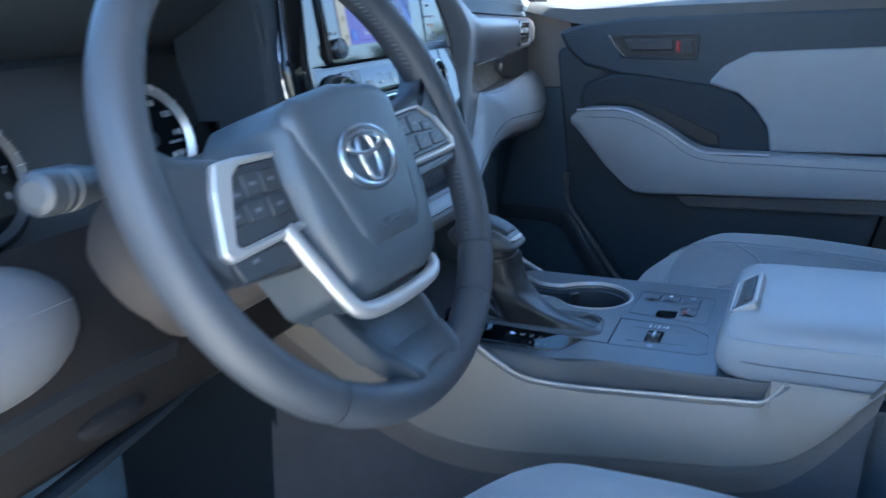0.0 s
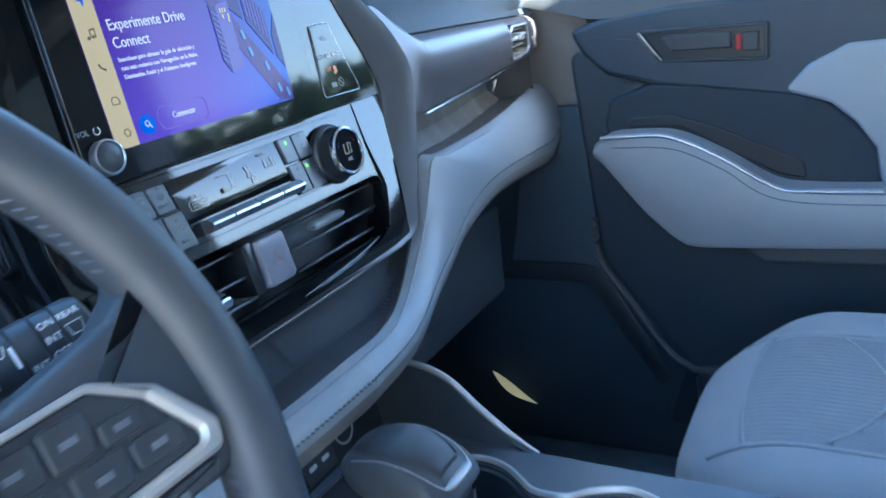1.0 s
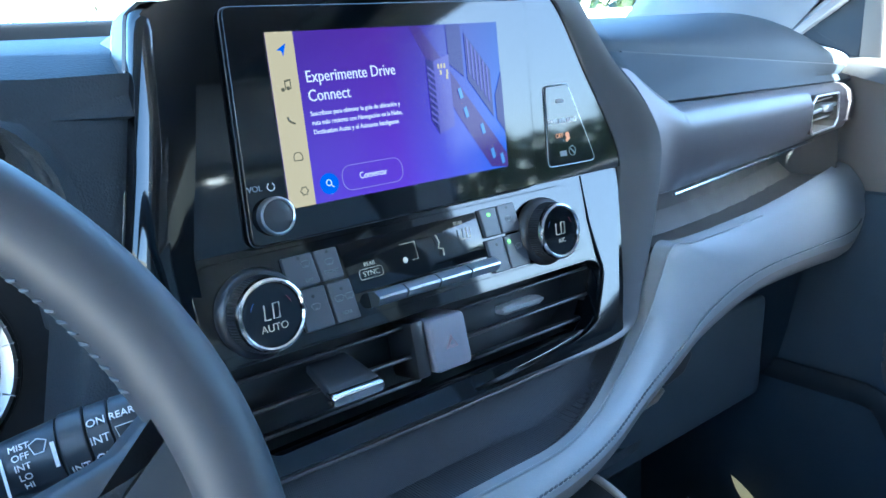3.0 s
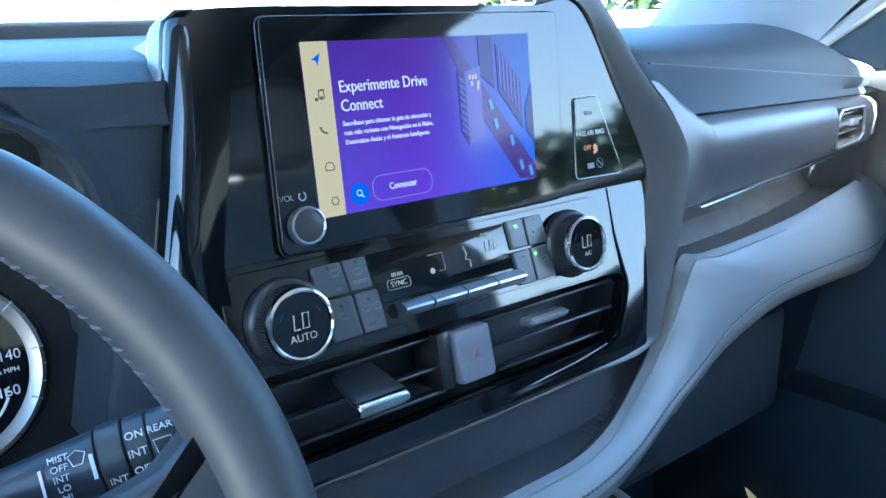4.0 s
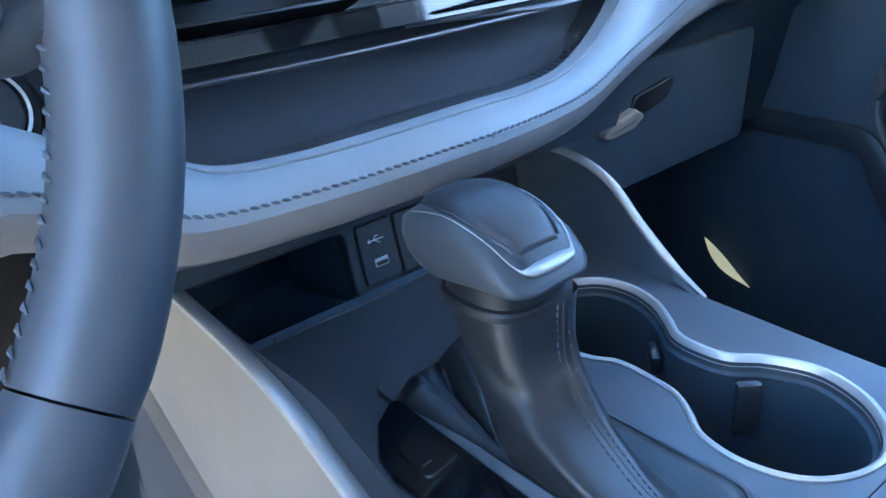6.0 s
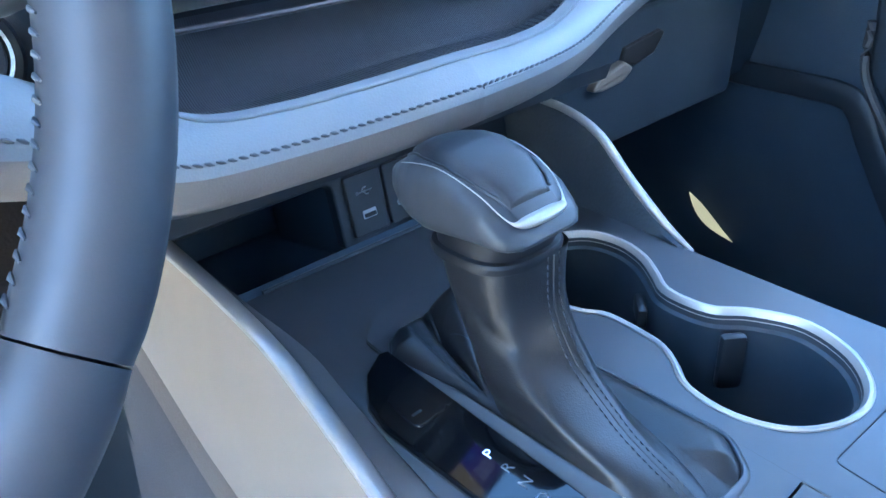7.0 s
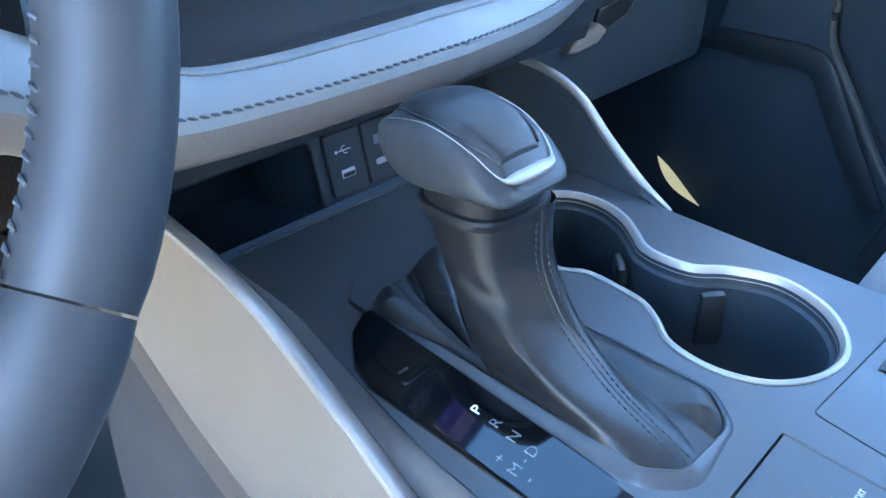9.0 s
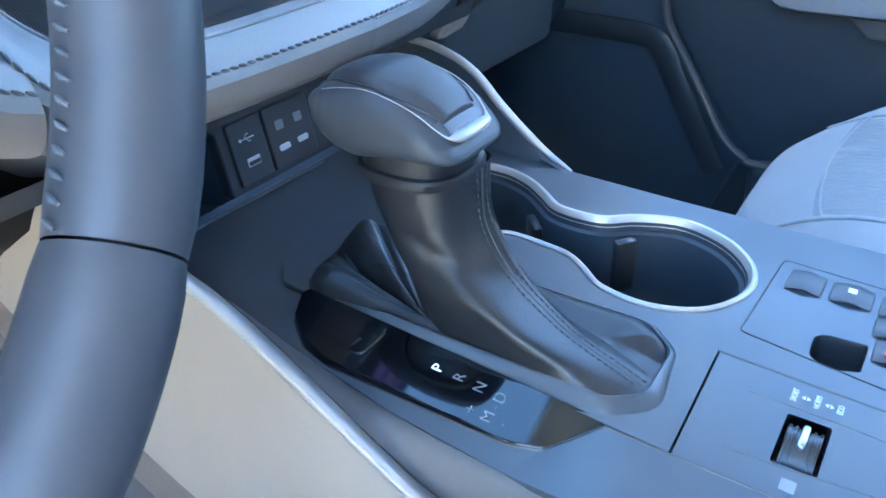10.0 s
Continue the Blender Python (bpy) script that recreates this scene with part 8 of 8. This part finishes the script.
part("door_seal", prism(dpoly([(-0.640, 0.69), (-0.618, 0.56), (-0.548, 0.296), (-0.520, 0.12), (-0.560, 0.12), (-0.593, 0.273), (-0.642, 0.496), (-0.675, 0.69)], 0.006), -0.775, -0.742, DM, 0.003), VENT_BLACK, door, "black rubber seal along the rear edge")
part("front_trim", prism(dpoly([(0.16, 0.50), (0.16, 0.80), (0.03, 0.785), (0.004, 0.735), (-0.006, 0.69), (0.0, 0.50)], 0.006), -0.80, -0.750, DM, 0.003), DOOR_WARM, door, "grey trim beside the dash end")
tube([Vector((0.7515, y, 0.684)) for y in np.linspace(0.15, 0.0, 8)], 0.0008, door, "trim_seam", VENT_BLACK)
# grip slot
part("grip_slot", prism(dpoly([(-0.055, 0.590), (-0.130, 0.588), (-0.255, 0.519), (-0.290, 0.512), (-0.285, 0.535), (-0.180, 0.585), (-0.120, 0.605), (-0.060, 0.603)], 0.006), -0.74, -0.7035, DM, 0.002), VENT_BLACK, door, "dark grip slot")
# inner handle
hd = part("handle_bezel", frame_plate(dpoly([(-0.076, 0.722), (-0.245, 0.719), (-0.244, 0.670), (-0.108, 0.677)], 0.006), dpoly([(-0.086, 0.717), (-0.240, 0.714), (-0.239, 0.675), (-0.112, 0.682)], 0.004), -0.72, -0.7015, DM, 0.0015), DARK_PLASTIC, door, "dark handle bezel")
part("handle_cup", prism(dpoly([(-0.086, 0.717), (-0.240, 0.714), (-0.239, 0.675), (-0.112, 0.682)], 0.004), -0.72, -0.7035, DM), VENT_BLACK, hd)
part("handle_lever", prism(dpoly([(-0.108, 0.712), (-0.200, 0.711), (-0.200, 0.689), (-0.122, 0.691)], 0.004), -0.71, -0.6985, DM, 0.003), BUTTON, hd, "dark inner handle")
part("bright_edge", sweep(spline([(0.699, -0.080, 0.719), (0.6975, -0.090, 0.706), (0.6975, -0.100, 0.692), (0.699, -0.109, 0.680)], 12), [(0.0035 * a, 0.0045 * b) for a, b in circle(1.0, 8)], up=(1, 0, 0)), CHROME, hd, "chrome front edge of the handle")
part("lock_switch", prism(dpoly([(-0.212, 0.708), (-0.233, 0.708), (-0.233, 0.684), (-0.212, 0.684)], 0.002), -0.71, -0.697, DM, 0.0015), BUTTON, hd, "small lock lever")
part("red_mark", prism(dpoly([(-0.2055, 0.706), (-0.2115, 0.706), (-0.2115, 0.686), (-0.2055, 0.686)], 0.001), -0.71, -0.6990, DM, 0.001), RED, hd, "red lock mark")
# corner sail and window frame
part("sail_panel", prism(dpoly([(0.17, 0.822), (0.107, 0.792), (0.080, 0.784), (0.070, 0.90), (0.12, 0.92), (0.22, 0.87)], 0.004), -0.765, -0.742, DM, 0.003), DARK_PLASTIC, door, "dark triangular panel by the mirror")
part("frame_edge", sweep(spline([(0.752, 0.20, 0.79), (0.748, 0.165, 0.82), (0.74, 0.10, 0.865), (0.72, -0.04, 0.96), (0.68, -0.30, 1.14)], 24), [(0.010 * a, 0.016 * b) for a, b in circle(1.0, 8)], up=(1, 0, 0)), PILLAR_TRIM, door, "pale door frame edge")
part("window_post", box(0.742, 0.052, 0.775, 0.760, 0.082, 0.99, 0.004), GREY_PLASTIC, door, "pale upright post of the window frame")
gl = part("window_glass", prism(dpoly([(0.05, 0.77), (-1.00, 0.77), (-0.94, 1.18), (-0.34, 1.16), (-0.05, 0.97)], 0.01), -0.785, -0.781, DM), SIDE_GLASS, door, "lightly tinted door window")
gl.visible_shadow = False

# ---- seats ----
def cushion_point(u, v, wide, deep, height):
    """Seat cushion surface: u across (-1..1), v from front (0) to back (1)."""
    x = u * wide / 2
    rise = 0.010 * math.exp(-((abs(u) - 0.72) / 0.20) ** 2) * min(1, v * 2.5)
    fall = 0.045 * (max(0.0, abs(u) - 0.70) / 0.30) ** 2.5
    front = 0.045 * (1 - min(1, v / 0.22)) ** 2.2
    corner = 0.10 * abs(u) ** 3.0 * (1 - min(1, v / 0.40)) ** 1.6
    return Vector((x * (1 - 0.04 * (1 - v)), -v * deep - corner, height + rise - fall - front - 0.032 * v + 0.008 * math.sin(math.pi * min(1, v * 1.3))))


def seat(name, cx, y0, height, label):
    s = tagged(thing(name), label, "car seat", "front seats")
    s.location = (cx, y0, 0)
    wide, deep = 0.47, 0.55
    bm = bmesh.new()
    rws = []
    for k in range(30):
        v = (k / 29) ** 1.35
        rws.append([cushion_point(u, v, wide, deep, height) for u in np.linspace(-1, 1, 33)])
    # rounded nose and sides down to the base
    nose = [[Vector((p.x * 0.985, p.y + 0.010, p.z - 0.03)) for p in rws[0]], [Vector((p.x * 0.97, p.y + 0.004, p.z - 0.08)) for p in rws[0]], [Vector((p.x * 0.95, p.y - 0.03, 0.24)) for p in rws[0]]]
    rings(bm, nose[::-1] + rws, closed=False)
    part("cushion", bm, GREY_FABRIC, s, "pale grey woven cushion")
    for e in (0, -1):
        side = [r[e] for r in rws]
        d = -1 if e == 0 else 1
        part("cushion_side", loft([side, [p + Vector((d * 0.004, 0, -0.03)) for p in side], [p + Vector((-d * 0.005, 0, -0.10)) for p in side], [Vector((p.x - d * 0.02, p.y, 0.22)) for p in side]]), GREY_LEATHER, s, "pale grey side facing")
    # pleated insert panel
    ins = []
    for v in np.linspace(0.10, 0.95, 24):
        ins.append([cushion_point(u, v, wide, deep, height) + Vector((0, 0, 0.0022 if 0.02 < (u + 0.5) < 0.98 else -0.001)) for u in np.linspace(-0.50, 0.50, 27)])
    part("insert", loft(ins), PLEAT_FABRIC, s, "ribbed centre insert")
    for sgn in (1, -1):
        tube(spline([cushion_point(sgn * 0.52, v, wide, deep, height) + Vector((0, 0, 0.001)) for v in np.linspace(0.04, 0.95, 16)], 40), 0.0018, s, "piping", GREY_LEATHER)
    tube(spline([cushion_point(u, 0.10 + 0.02 * abs(u), wide, deep, height) + Vector((0, 0, 0.001)) for u in np.linspace(-0.52, 0.52, 12)], 30), 0.0014, s, "piping", GREY_LEATHER)
    tube(spline([cushion_point(u, 0.34 - 0.10 * u * u * 4, wide, deep, height) + Vector((0, 0, 0.003)) for u in np.linspace(-0.48, 0.48, 12)], 30), 0.0014, s, "piping", GREY_LEATHER)
    back = []
    for k in range(14):
        u = k / 13
        w = 0.25 - 0.05 * u ** 3
        back.append([Vector((w * math.copysign(abs(math.cos(a)) ** 0.6, math.cos(a)), -deep - 0.02 - 0.22 * u + 0.065 * (1 - 0.3 * u) * math.copysign(abs(math.sin(a)) ** 0.7, math.sin(a)), height - 0.05 + 0.60 * u)) for a in np.linspace(0, 2 * math.pi, 33)[:-1]])
    part("backrest", loft(back, True, True), GREY_FABRIC, s, "pale grey backrest")
    part("headrest", box(-0.13, -deep - 0.33, height + 0.58, 0.13, -deep - 0.23, height + 0.76, 0.035, 4), GREY_LEATHER, s, "padded headrest")
    part("seat_base", box(-0.21, -deep + 0.02, FLOOR_Z, 0.21, -0.06, 0.25, 0.02), DARK_PLASTIC, s, "dark seat base")
    return s


seat("passenger_seat", 0.375, -0.205, 0.388, "pale grey cloth passenger seat with ribbed insert")
seat("driver_seat", -0.462, -0.158, 0.410, "pale grey cloth driver seat with ribbed insert")
bk = tagged(thing("belt_buckle"), "seat belt buckle with a red button beside the seat", "belt buckle")
part("buckle_body", box(-0.180, -0.60, 0.40, -0.155, -0.565, 0.47, 0.006), DARK_PLASTIC, bk)
part("release_button", box(-0.177, -0.595, 0.466, -0.158, -0.570, 0.476, 0.003), RED, bk, "red release button")
